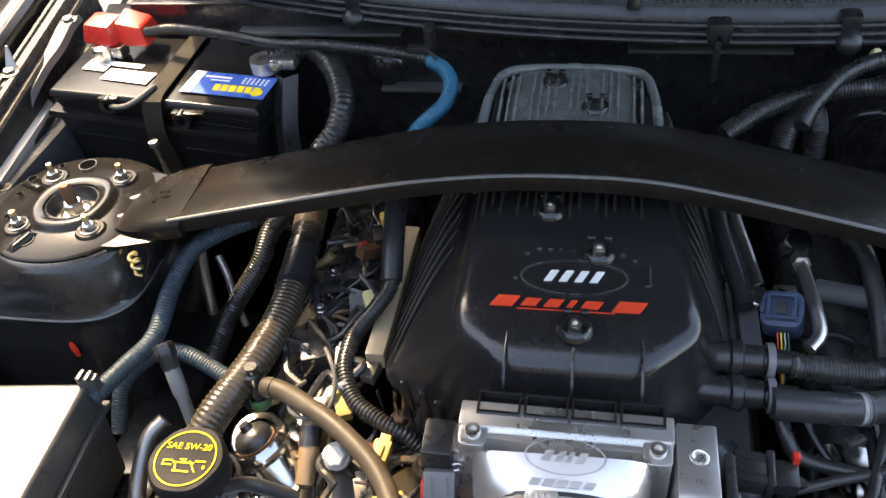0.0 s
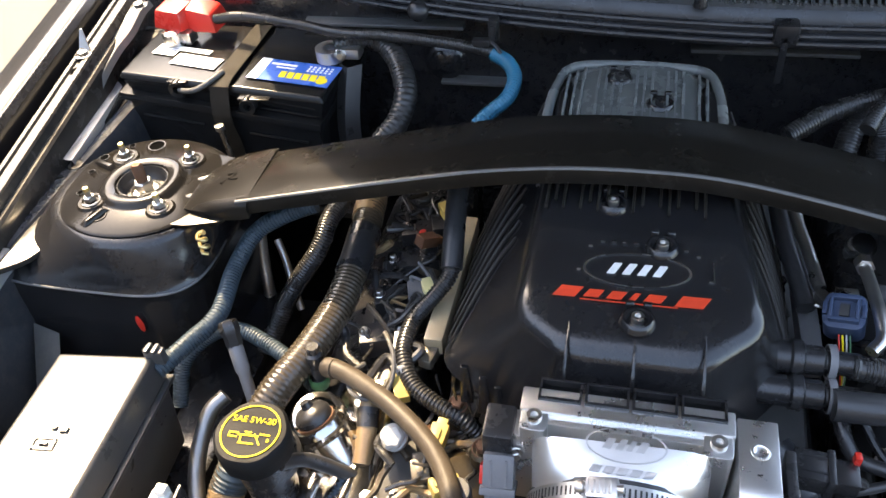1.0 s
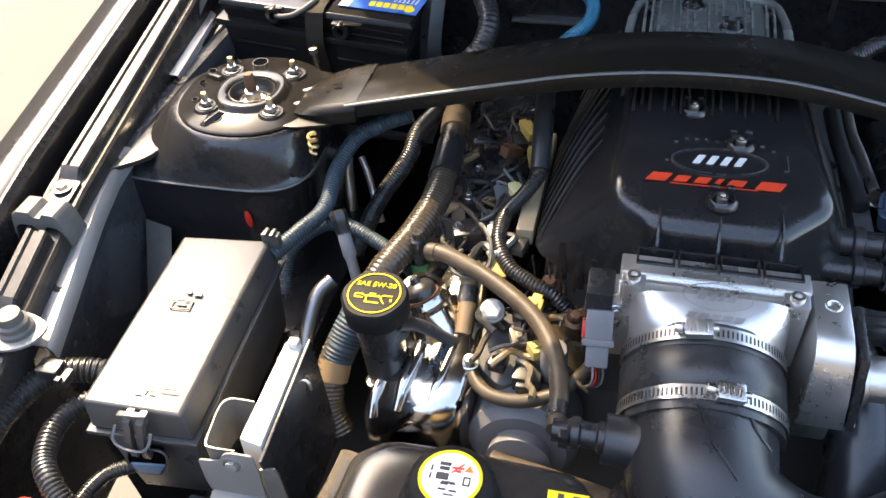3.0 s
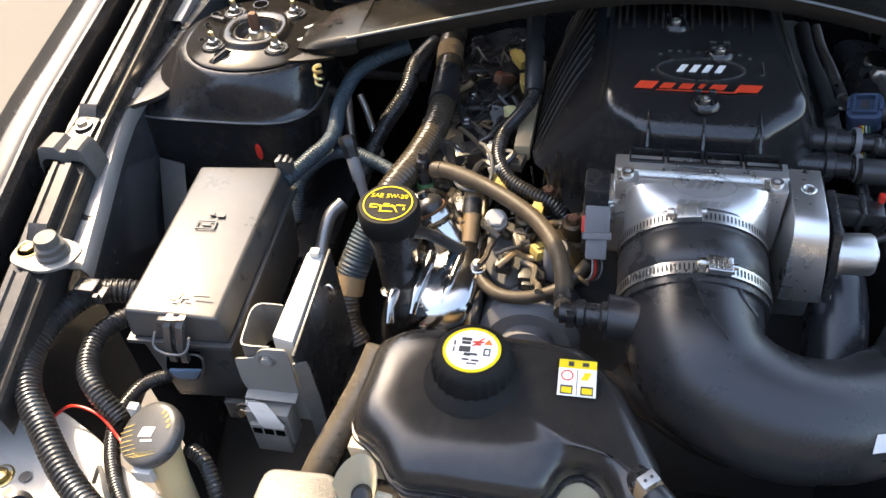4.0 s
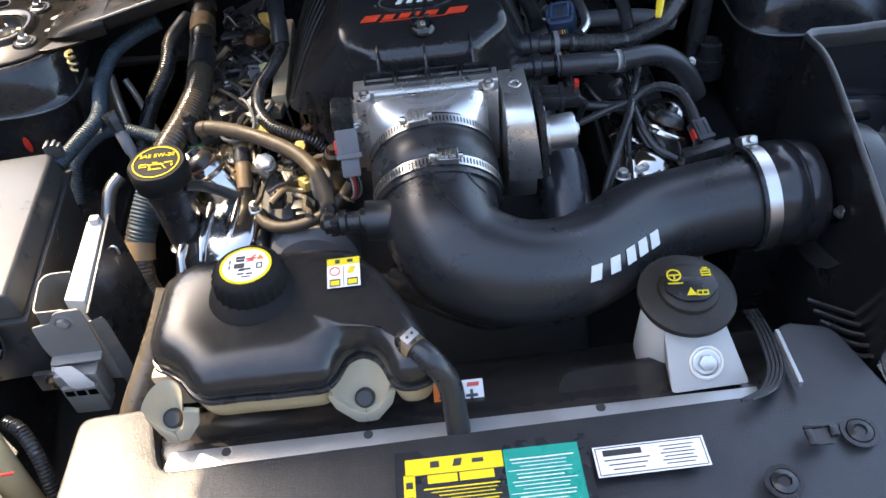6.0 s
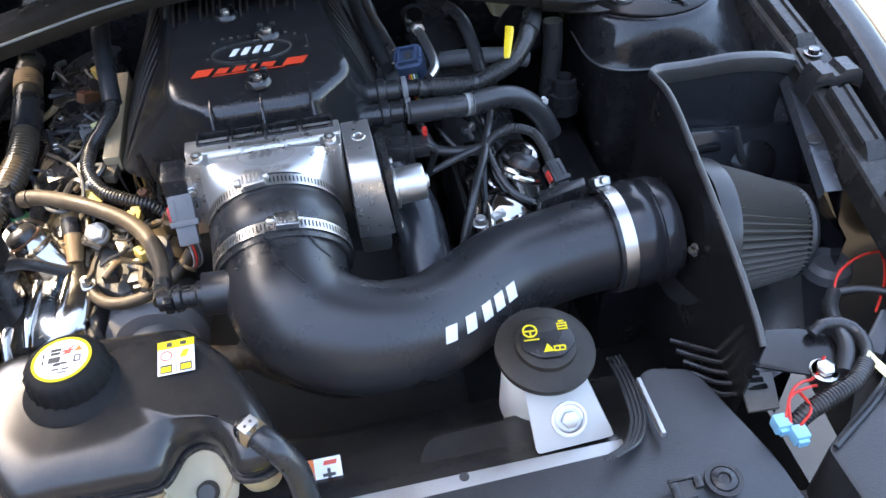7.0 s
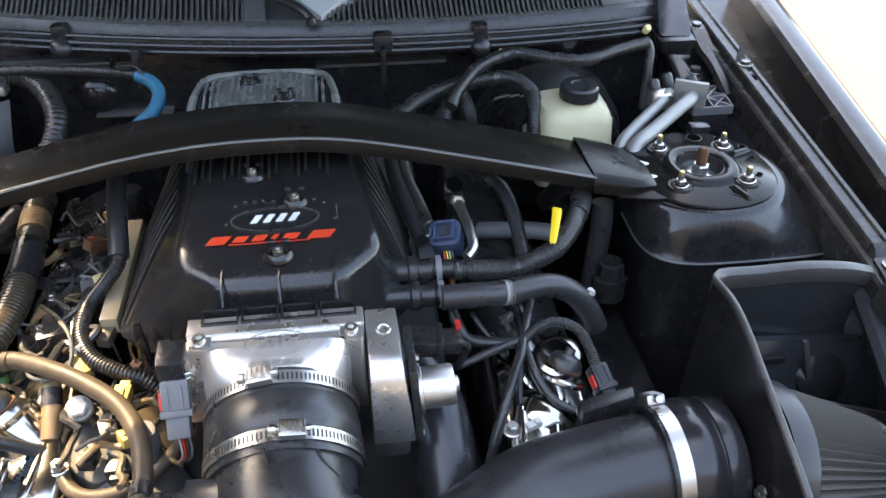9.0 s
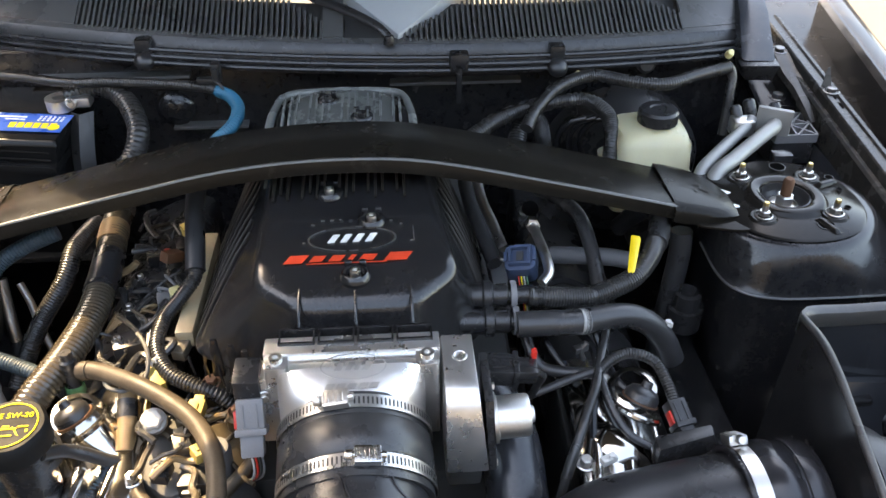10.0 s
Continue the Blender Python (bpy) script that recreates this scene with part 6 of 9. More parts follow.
part("pocket", loft([[(p.x, p.y, 0.735), (p.x, p.y, 0.7905), (p.x + 0.0014, p.y + 0.0014 * (1 if p.y < -0.41 else -1), 0.7905), (p.x + 0.0014, p.y + 0.0014 * (1 if p.y < -0.41 else -1), 0.735)] for p in _pk]), M_APRON, mod, "bent sheet metal pocket", angle=30)
part("end_lug", box(-0.357, -0.347, -0.325, -0.316, 0.792, 0.805, 0.0015), M_LIGHTGREY, mod)
part("hook", sweep([(-0.337, -0.352, 0.785), (-0.331, -0.352, 0.789), (-0.327, -0.353, 0.787), (-0.3265, -0.353, 0.778)], 0.0014, 8), M_STEEL, mod)
_plug = part("plug", join(box(-0.397, -0.352, -0.462, -0.441, 0.668, 0.716, 0.002), box(-0.394, -0.356, -0.466, -0.444, 0.655, 0.700, 0.002)), M_BRACKET, mod, "grey wiring plug")
part("plug_clip", loft([[(x - w, y, z), (x + w, y, z + 0.001), (x + w, y + 0.003, z + 0.004), (x - w, y + 0.003, z + 0.004)] for x, y, z, w in ((-0.392, -0.455, 0.718, 0.006), (-0.383, -0.460, 0.7225, 0.009), (-0.374, -0.466, 0.716, 0.010), (-0.370, -0.4685, 0.708, 0.011), (-0.366, -0.4690, 0.702, 0.010))]), M_LIGHTGREY, _plug, "pale grey locking clip", angle=40)
for _k in range(3):
    part("plug_slot", box(-0.391 + 0.012 * _k, -0.382 + 0.012 * _k, -0.4672, -0.4655, 0.688, 0.6955, 0), M_HOLE, _plug)
bolt("lower_bolt", (-0.408, -0.445, 0.690), (0, -1, 0.2), 0.007, 0.006, M_STEEL, mod)
part("lower_tab", box(-0.430, -0.395, -0.444, -0.438, 0.672, 0.70, 0.001), M_FUSE, mod)

# ---- washer filler ----
wash = thing("washer_filler", "yellowed washer filler neck with a black cap", "washer filler")
_wn = Vector((-0.22, -0.25, 0.94)).normalized()
part("neck", lathe([(0.0150, -0.14), (0.0155, -0.05), (0.0175, -0.020), (0.0235, -0.008), (0.0235, 0)], 26, along((-0.452, -0.522, 0.752), Vector((-0.24, 0.34, 0.9)))), M_CREAM, wash, "yellowed translucent neck")
_wc = part("cap", lathe([(0.026, -0.008), (0.0300, -0.006), (0.0310, 0.0), (0.0305, 0.0035), (0.028, 0.0060), (0.024, 0.0068), (0.012, 0.0074), (0, 0.0076)], 40, along((-0.453, -0.523, 0.755), _wn)), M_FUSE, wash, "dusty black cap")
part("hinge_tab", box(-0.485, -0.475, -0.505, -0.497, 0.742, 0.764, 0.001), M_WHITE, wash)
part("front_tab", box(-0.462, -0.444, -0.556, -0.549, 0.728, 0.744, 0.001), M_WHITE, wash)
_wm = frame_at(Vector((-0.453, -0.523, 0.755)) + _wn * 0.0070, Vector((1, 0, 0.234)), (0, 1, 0.266))
for a in (0.25, 0.5, 0.75, 1.0, 2.9, 3.12, 3.34, 3.56, 3.78, 4.0, 4.3, 4.52, 4.74, 4.96):
    part("cap_bar", bars([(0.022 * math.cos(a), 0.022 * math.sin(a), 0.0026, 0.0036, a)], _wm, 0.0006), M_OLIVE, _wc)
part("cap_emblem", bars([(0, 0, 0.014, 0.009, 0.3), (0.002, -0.008, 0.012, 0.002, 0)], _wm, 0.0012), M_WHITEPAINT, _wc)

# ---- front corner sheet metal ----
corner = thing("front_corner_panel", "pale dusty front corner panel with bolt holes", "body panel")
part("sheet", prism(rounded([(-0.655, -0.485), (-0.60, -0.505), (-0.52, -0.548), (-0.44, -0.575), (-0.372, -0.60), (-0.372, -0.70), (-0.66, -0.70)], 0.012), 0.672, lambda x, y: 0.697 + 0.02 * (y + 0.6), 0.004), M_DUSTWHITE, corner)
part("raised_step", prism(rounded([(-0.60, -0.475), (-0.545, -0.50), (-0.49, -0.535), (-0.44, -0.555), (-0.46, -0.585), (-0.53, -0.57), (-0.60, -0.53)], 0.014), 0.672, 0.700, 0.004), M_DUSTWHITE, corner)
for x, y, r in ((-0.590, -0.555, 0.006), (-0.598, -0.573, 0.005), (-0.578, -0.590, 0.005), (-0.525, -0.565, 0.006), (-0.55, -0.60, 0.004)):
    part("hole", lathe([(0, 0.0004), (r, 0.0004), (r, 0)], 18, Matrix.Translation((x, y, 0.7002))), M_INK, corner)
part("socket", lathe([(0.014, -0.01), (0.016, 0.004), (0.011, 0.006), (0.010, -0.006), (0, -0.006)], 24, along((-0.575, -0.588, 0.704), (0.4, -0.3, 1))), M_PLASTIC, corner)
bolt("corner_bolt", (-0.615, -0.557, 0.698), (0, 0, 1), 0.008, 0.006, M_GOLD, corner)
bolt("corner_bolt", (-0.52, -0.605, 0.698), (0, 0, 1), 0.007, 0.007, M_STEEL, corner)
bolt("corner_bolt", (-0.47, -0.612, 0.698), (0, 0, 1), 0.007, 0.007, M_STEEL, corner)

# hood buffer at the front of the fender rail
buf = thing("hood_buffer", "grey rubber hood buffer on a bolted plate", "hood buffer")
part("plate", prism(rounded([(-0.668, -0.345), (-0.625, -0.338), (-0.592, -0.350), (-0.598, -0.380), (-0.625, -0.392), (-0.668, -0.380)], 0.014), 0.806, 0.8095, 0.001), M_BRACKET, buf)
part("rubber", lathe([(0.017, 0), (0.017, 0.005), (0.0145, 0.007), (0.0150, 0.013), (0.012, 0.015), (0.011, 0.024), (0, 0.025)], 26, Matrix.Translation((-0.622, -0.363, 0.809))), M_GREYRUBBER, buf)
bolt("plate_bolt", (-0.652, -0.362, 0.8095), (0, 0, 1), 0.0075, 0.006, M_GOLD, buf)
sw = thing("hood_switch", "small black hood switch plug by the rail", "switch")
part("body", box(-0.594, -0.570, -0.392, -0.374, 0.776, 0.790, 0.003), M_PLASTIC, sw)
part("clip", join(box(-0.572, -0.560, -0.396, -0.378, 0.774, 0.784, 0.002), box(-0.569, -0.563, -0.398, -0.392, 0.783, 0.788, 0.001)), M_RUBBER, sw)

# ---- looms on the passenger side ----
def loom(name, pts, r, mat, label, ridge=0.0018, pitch=0.0055, group="wiring looms", cat="wiring loom", n=14):
    return solo(name, sweep(pts, r, n, ridge=ridge * 0.52, pitch=pitch * 0.66), mat, label, cat, group)
loom("wiring_loom", [(-0.530, -0.350, 0.735), (-0.565, -0.354, 0.750), (-0.602, -0.370, 0.755), (-0.619, -0.408, 0.755), (-0.619, -0.452, 0.755), (-0.602, -0.490, 0.752), (-0.566, -0.527, 0.748), (-0.517, -0.571, 0.740), (-0.457, -0.608, 0.736), (-0.400, -0.632, 0.730)], 0.0135, M_LOOM, "thick dusty black corrugated loom by the fuse box", 0.0034, 0.0080)
loom("wiring_loom", [(-0.525, -0.365, 0.72), (-0.556, -0.380, 0.738), (-0.573, -0.412, 0.740), (-0.566, -0.448, 0.738), (-0.545, -0.472, 0.735), (-0.515, -0.490, 0.715)], 0.011, M_LOOM, "black corrugated loom curling under the fuse box", 0.0026, 0.0066)
loom("wiring_loom", [(-0.500, -0.420, 0.70), (-0.520, -0.440, 0.705), (-0.527, -0.478, 0.706), (-0.512, -0.522, 0.708), (-0.476, -0.570, 0.712), (-0.435, -0.602, 0.715), (-0.40, -0.618, 0.715)], 0.0078, M_LOOM, "thin black corrugated loom beside the washer filler", 0.0018, 0.0052)
loom("wiring_loom", [(-0.432, -0.510, 0.715), (-0.415, -0.520, 0.712), (-0.400, -0.540, 0.695), (-0.390, -0.565, 0.66)], 0.0075, M_LOOM, "black corrugated loom dropping beside the washer filler", 0.0022, 0.006)
loom("wiring_loom", [(-0.437, -0.185, 0.776), (-0.417, -0.148, 0.782), (-0.398, -0.113, 0.790), (-0.402, -0.056, 0.800), (-0.388, -0.017, 0.820), (-0.357, -0.001, 0.835), (-0.323, 0.010, 0.845)], 0.0098, M_LOOMBLUE, "blue-black corrugated loom from the fuse box", 0.0016, 0.0055)
loom("wiring_loom", [(-0.443, -0.170, 0.70), (-0.440, -0.140, 0.738), (-0.412, -0.116, 0.760), (-0.381, -0.114, 0.770), (-0.349, -0.122, 0.765), (-0.308, -0.141, 0.758), (-0.28, -0.16, 0.75)], 0.0085, M_LOOMBLUE, "blue-black loom arching behind the dipstick", 0.0014, 0.005)
loom("wiring_loom", [(-0.395, -0.06, 0.67), (-0.380, -0.03, 0.705), (-0.366, -0.007, 0.730), (-0.338, 0.021, 0.768), (-0.330, 0.055, 0.790), (-0.310, 0.10, 0.80)], 0.0115, M_LOOM, "black loom rising behind the engine", 0.0014, 0.005)
_mh = solo("main_harness", sweep([(-0.288, 0.125, 0.80), (-0.286, 0.085, 0.802), (-0.279, 0.038, 0.802), (-0.275, -0.025, 0.795), (-0.276, -0.082, 0.790), (-0.287, -0.137, 0.785), (-0.309, -0.189, 0.773), (-0.331, -0.227, 0.738), (-0.349, -0.262, 0.700), (-0.349, -0.290, 0.665), (-0.335, -0.305, 0.64)], 0.0170, 18, ridge=0.0009, pitch=0.0048), M_TAPE, "thick taped black engine harness, shiny in the sun", "wiring harness")
for i, (a, b) in enumerate((((-0.2855, 0.078, 0.802), (-0.2805, 0.042, 0.802)), ((-0.3465, -0.258, 0.705), (-0.3490, -0.272, 0.688)))):
    part("harness_tape", sweep([a, tuple((Vector(a) + Vector(b)) / 2), b], 0.0178, 18, 0.003), M_TAPEBROWN, _mh, "brown cloth tape")
part("harness_sleeve", sweep([(-0.317, -0.204, 0.762), (-0.331, -0.227, 0.738), (-0.340, -0.246, 0.719), (-0.3455, -0.257, 0.706)], 0.0180, 18, 0.003, ridge=0.0012, pitch=0.0045), M_LOOMBLUE, _mh, "blue-black corrugated sleeve")
part("harness_tape", sweep([(-0.2775, 0.022, 0.801), (-0.2755, -0.02, 0.7955), (-0.2755, -0.04, 0.794)], 0.0181, 18, 0.004), M_PLASTIC, _mh, "smooth black tape")
_il = loom("injector_loom", [(-0.168, 0.06, 0.88), (-0.167, 0.028, 0.870), (-0.163, -0.018, 0.850), (-0.160, -0.055, 0.828), (-0.171, -0.078, 0.817), (-0.189, -0.103, 0.803), (-0.190, -0.140, 0.797), (-0.174, -0.170, 0.791), (-0.149, -0.186, 0.787), (-0.124, -0.194, 0.780), (-0.108, -0.196, 0.762), (-0.10, -0.192, 0.735)], 0.0086, M_LOOM, "black corrugated loom looping beside the manifold", 0.0020, 0.0056)
part("loom_sleeve", sweep([(-0.168, 0.065, 0.881), (-0.167, 0.028, 0.870), (-0.163, -0.018, 0.850), (-0.160, -0.053, 0.829)], 0.0112, 16, 0.004), M_RUBBER, _il, "smooth black sleeve")

# ---- battery ----
bat = thing("battery", "black car battery with a blue label, strapped down", "battery")
part("case", hexa([(-0.640, 0.196, 0.70), (-0.376, 0.170, 0.70), (-0.372, 0.318, 0.70), (-0.640, 0.322, 0.70)], [(-0.650, 0.188, 0.853), (-0.374, 0.160, 0.840), (-0.370, 0.326, 0.840), (-0.652, 0.330, 0.853)], 0.004), M_CASE, bat)
part("ledge", hexa([(-0.658, 0.182, 0.850), (-0.368, 0.153, 0.836), (-0.364, 0.334, 0.836), (-0.660, 0.337, 0.850)], [(-0.657, 0.183, 0.860), (-0.369, 0.154, 0.846), (-0.365, 0.333, 0.846), (-0.659, 0.336, 0.860)], 0.002), M_CASE, bat, "ledge round the case")
part("lid", hexa([(-0.644, 0.194, 0.858), (-0.371, 0.167, 0.844), (-0.366, 0.326, 0.844), (-0.648, 0.328, 0.858)], [(-0.649, 0.188, 0.880), (-0.364, 0.163, 0.872), (-0.362, 0.327, 0.874), (-0.652, 0.330, 0.880)], 0.002), M_CASE, bat)
part("lid_top", hexa([(-0.651, 0.186, 0.879), (-0.362, 0.161, 0.871), (-0.360, 0.329, 0.873), (-0.654, 0.332, 0.879)], [(-0.647, 0.190, 0.8865), (-0.365, 0.165, 0.8795), (-0.363, 0.325, 0.8815), (-0.649, 0.328, 0.8865)], 0.003, 3), M_CASE, bat)
for _a, _b in (((-0.632, 0.1855, 0.826), (-0.540, 0.1765, 0.822)), ((-0.475, 0.1700, 0.818), (-0.392, 0.1620, 0.814))):
    part("side_rib", sweep([_a, tuple((Vector(_a) + Vector(_b)) / 2), _b], 0.0022, 8, 0.02), M_CASE, bat)
for _k in range(2):
    part("lid_groove", sweep([(-0.450, 0.1730 - 0.002 * _k, 0.866 - 0.010 * _k), (-0.41, 0.1692 - 0.002 * _k, 0.864 - 0.010 * _k), (-0.376, 0.1660 - 0.002 * _k, 0.862 - 0.010 * _k)], 0.0013, 8, 0.02), M_CASE, bat)
part("handle", sweep([(-0.560, 0.176, 0.873), (-0.548, 0.169, 0.876), (-0.532, 0.166, 0.880), (-0.518, 0.170, 0.886), (-0.508, 0.182, 0.8905), (-0.504, 0.195, 0.8905)], 0.0034, 10), M_GREYRUBBER, bat, "pale rope carrying handle")
for x, y, z in ((-0.564, 0.186, 0.873), (-0.462, 0.170, 0.864)):
    part("handle_lug", lathe([(0.004, 0.004), (0.005, 0.013), (0.010, 0.014), (0.0115, 0.011), (0.0115, -0.010)], 20, along((x, y, z), (0.05, -1, 0.05))), M_CASE, bat)
    part("lug_hood", box(x - 0.012, x + 0.030 * (1 if x > -0.5 else 0.5), y - 0.010, y + 0.006, z + 0.0080, z + 0.0110, 0.0012), M_CASE, bat)
_bl = frame_at((-0.416, 0.212, 0.8836), (1, -0.10, -0.024), (0.05, 1, 0.011))
_blue = part("brand_label", bars([(0, 0, 0.112, 0.048, 0)], _bl, 0.0006), M_LABELBLUE, bat, "blue printed label")
part("label_end", bars([(-0.048, 0, 0.014, 0.048, 0)], _bl, 0.0009), M_LABEL, _blue)
for i in range(6):
    part("label_block", bars([(-0.012 + 0.0105 * i, -0.008, 0.0085, 0.014, -0.1)], _bl, 0.0009), M_YELLOW, _blue, "yellow plain block")
part("label_spot", lathe([(0, 0.0010), (0.0075, 0.0010), (0.0075, 0)], 20, _bl @ Matrix.Translation((0.043, -0.012, 0))), M_YELLOW, _blue)
part("label_bars", bars([(-0.02, 0.014, 0.036, 0.004, 0), (-0.015, 0.007, 0.026, 0.0025, 0)] + [(0.016 + 0.006 * i, 0.016 - 0.005 * j, 0.003, 0.003, 0) for i in range(6) for j in range(3)], _bl, 0.0009), M_LABEL, _blue)
_wb = frame_at((-0.583, 0.232, 0.8866), (1, -0.14, -0.021), (0.1, 1, 0.006))
part("paper_label", bars([(-0.028, 0.012, 0.034, 0.024, 0), (0.028, -0.004, 0.068, 0.026, 0), (0.012, 0.020, 0.046, 0.010, 0)], _wb, 0.0006), M_LABEL, bat, "white printed paper label")
part("paper_bars", bars([(-0.028, 0.018 - 0.005 * i, 0.026, 0.0016, 0) for i in range(4)] + [(0.028, 0.003 - 0.0045 * i, 0.058 - 0.008 * (i % 2), 0.0014, 0) for i in range(4)], _wb, 0.0009), M_GREY, bat)
strap = thing("battery_strap", "brown woven nylon battery strap", "strap")
_sp = [(-0.500, 0.335, 0.875), (-0.500, 0.325, 0.8872), (-0.500, 0.25, 0.8872), (-0.500, 0.180, 0.8862), (-0.500, 0.168, 0.877), (-0.500, 0.160, 0.856), (-0.500, 0.158, 0.84), (-0.500, 0.166, 0.80), (-0.503, 0.168, 0.76), (-0.498, 0.160, 0.72)]
_sq = smooth_path(_sp, 0.006)
part("webbing", loft([[(p.x - 0.0125, p.y, p.z), (p.x + 0.0125, p.y, p.z), (p.x + 0.0125, p.y - 0.001, p.z + 0.0015), (p.x - 0.0125, p.y - 0.001, p.z + 0.0015)] for p in _sq]), M_STRAP, strap)
solo("hold_down_rod", lathe([(0, 0.058), (0.006, 0.057), (0.006, 0.050), (0.0036, 0.048), (0.0036, 0), (0, 0)], 14, along((-0.492, 0.140, 0.790), (-0.10, 0.03, 1))), M_STEEL, "thin steel battery hold-down rod", "rod")
solo("battery_tray", join(box(-0.665, -0.345, 0.165, 0.345, 0.690, 0.700, 0.003), box(-0.682, -0.664, 0.13, 0.35, 0.690, 0.80, 0.003)), M_RAILPAINT, "black metal tray under the battery", "battery tray")
pos = thing("battery_terminal", "red plastic cover over the positive battery clamp", "battery terminal", "battery terminals")
part("cover", hexa([(-0.636, 0.272, 0.905), (-0.588, 0.262, 0.905), (-0.578, 0.302, 0.905), (-0.628, 0.312, 0.905)], [(-0.630, 0.276, 0.930), (-0.592, 0.268, 0.930), (-0.584, 0.299, 0.934), (-0.624, 0.306, 0.934)], 0.004), M_RED, pos, "red cover")
part("cover_tail", hexa([(-0.590, 0.275, 0.900), (-0.545, 0.272, 0.900), (-0.543, 0.318, 0.900), (-0.588, 0.320, 0.900)], [(-0.588, 0.280, 0.930), (-0.552, 0.278, 0.924), (-0.550, 0.312, 0.926), (-0.586, 0.314, 0.936)], 0.004), M_RED, pos, "red cover")
part("clamp", join(box(-0.622, -0.580, 0.262, 0.284, 0.887, 0.904, 0.003), lathe([(0.013, 0), (0.013, 0.018), (0.010, 0.02), (0, 0.02)], 20, Matrix.Translation((-0.606, 0.266, 0.886)))), M_STEEL, pos)
neg = thing("battery_terminal", "bare metal negative battery clamp", "battery terminal", "battery terminals")
part("clamp", join(lathe([(0.008, 0), (0.018, 0), (0.018, 0.016), (0.008, 0.016)], 24, Matrix.Translation((-0.378, 0.246, 0.886))), box(-0.362, -0.338, 0.240, 0.262, 0.888, 0.902, 0.003)), M_CAST, neg)
bolt("clamp_bolt", (-0.362, 0.238, 0.896), (0.3, -1, 0.2), 0.005, 0.008, M_STEEL, neg)
solo("battery_cable", sweep([(-0.372, 0.250, 0.902), (-0.345, 0.262, 0.906), (-0.31, 0.255, 0.905), (-0.281, 0.222, 0.898), (-0.263, 0.180, 0.882), (-0.268, 0.152, 0.860), (-0.283, 0.132, 0.845), (-0.288, 0.11, 0.82)], lambda t: 0.009 + 0.005 * min(1, t * 3), 18, ridge=0.0012, pitch=0.006), M_LOOM, "thick black negative battery cable", "battery cable", "battery cables")
loom("battery_cable", [(-0.548, 0.285, 0.915), (-0.50, 0.275, 0.925), (-0.425, 0.260, 0.925), (-0.36, 0.246, 0.922), (-0.303, 0.238, 0.925), (-0.23, 0.225, 0.926), (-0.175, 0.213, 0.925), (-0.154, 0.207, 0.921)], 0.0068, M_LOOM, "black corrugated positive battery cable", 0.0014, 0.005, "battery cables", "battery cable")
loom("blue_loom", [(-0.160, 0.209, 0.922), (-0.142, 0.195, 0.919), (-0.131, 0.172, 0.914), (-0.135, 0.145, 0.905), (-0.159, 0.124, 0.890), (-0.175, 0.11, 0.87)], 0.0085, M_BLUE, "teal blue corrugated loom above the engine", 0.0014, 0.005)
solo("cable_tie", join(sweep([(-0.170, 0.212, 0.937), (-0.158, 0.206, 0.934), (-0.150, 0.2, 0.926)], 0.0022, 8), box(-0.185, -0.165, 0.205, 0.215, 0.932, 0.940, 0.002)), M_PLASTIC, "black tape knot on the battery cable", "cable tie")
_fl = smooth_path([(-0.350, 0.225, 0.885), (-0.352, 0.205, 0.85), (-0.352, 0.190, 0.82), (-0.350, 0.18, 0.78)], 0.006)
solo("terminal_flap", loft([[(p.x - 0.014, p.y + 0.010, p.z), (p.x, p.y, p.z), (p.x + 0.016, p.y + 0.012, p.z), (p.x + 0.015, p.y + 0.013, p.z), (p.x, p.y + 0.002, p.z), (p.x - 0.013, p.y + 0.011, p.z)] for p in _fl]), M_RUBBER, "loose black rubber flap beside the battery", "flap")

# ---- heat shield and filter on the driver's side ----
shield = thing("heat_shield", "black sheet-metal heat shield with rubber edge trim", "heat shield")
_edge = [(-0.222, 0.8720), (-0.250, 0.8770), (-0.285, 0.8740), (-0.332, 0.8580), (-0.401, 0.8330), (-0.470, 0.8020), (-0.528, 0.7680)]
def edge_x(y):
    return 0.441 + 0.02 * max(0, -y - 0.40)
_e3 = smooth_path([(edge_x(y), y, z) for y, z in _edge], 0.01)
_sec = []
for p in _e3:
    _sec.append([(p.x, p.y, p.z), (p.x + 0.003, p.y, p.z), (p.x + 0.003 - 0.01, p.y, 0.58), (p.x - 0.01, p.y, 0.58)])
part("side_panel", loft(_sec), M_PAINTSHIELD, shield, angle=30)
part("edge_trim", sweep([tuple(p + Vector((0.0015, 0, 0))) for p in _e3[::3]] + [tuple(_e3[-1])], 0.0038, 10, 0.006), M_TRIM, shield, "grey rubber edge trim")
_bp = smooth_path([(0.443, -0.222, 0.868), (0.455, -0.207, 0.866), (0.50, -0.202, 0.862), (0.55, -0.203, 0.864), (0.60, -0.200, 0.856), (0.634, -0.194, 0.843)], 0.01)
part("back_panel", loft([[tuple(p), (p.x, p.y + 0.003, p.z), (p.x + 0.01, p.y + 0.016, 0.60), (p.x + 0.01, p.y + 0.013, 0.60)] for p in _bp]), M_SHIELDIN, shield, angle=30)
part("back_flange", loft([[(p.x, p.y - 0.002, p.z - 0.020), (p.x, p.y - 0.007, p.z - 0.004), (p.x, p.y - 0.006, p.z + 0.001), (p.x, p.y - 0.002, p.z + 0.004), (p.x, p.y + 0.003, p.z + 0.004), (p.x, p.y + 0.005, p.z), (p.x, p.y + 0.004, p.z - 0.020)] for p in _bp]), M_TRIM, shield, "rounded rubber top lip")
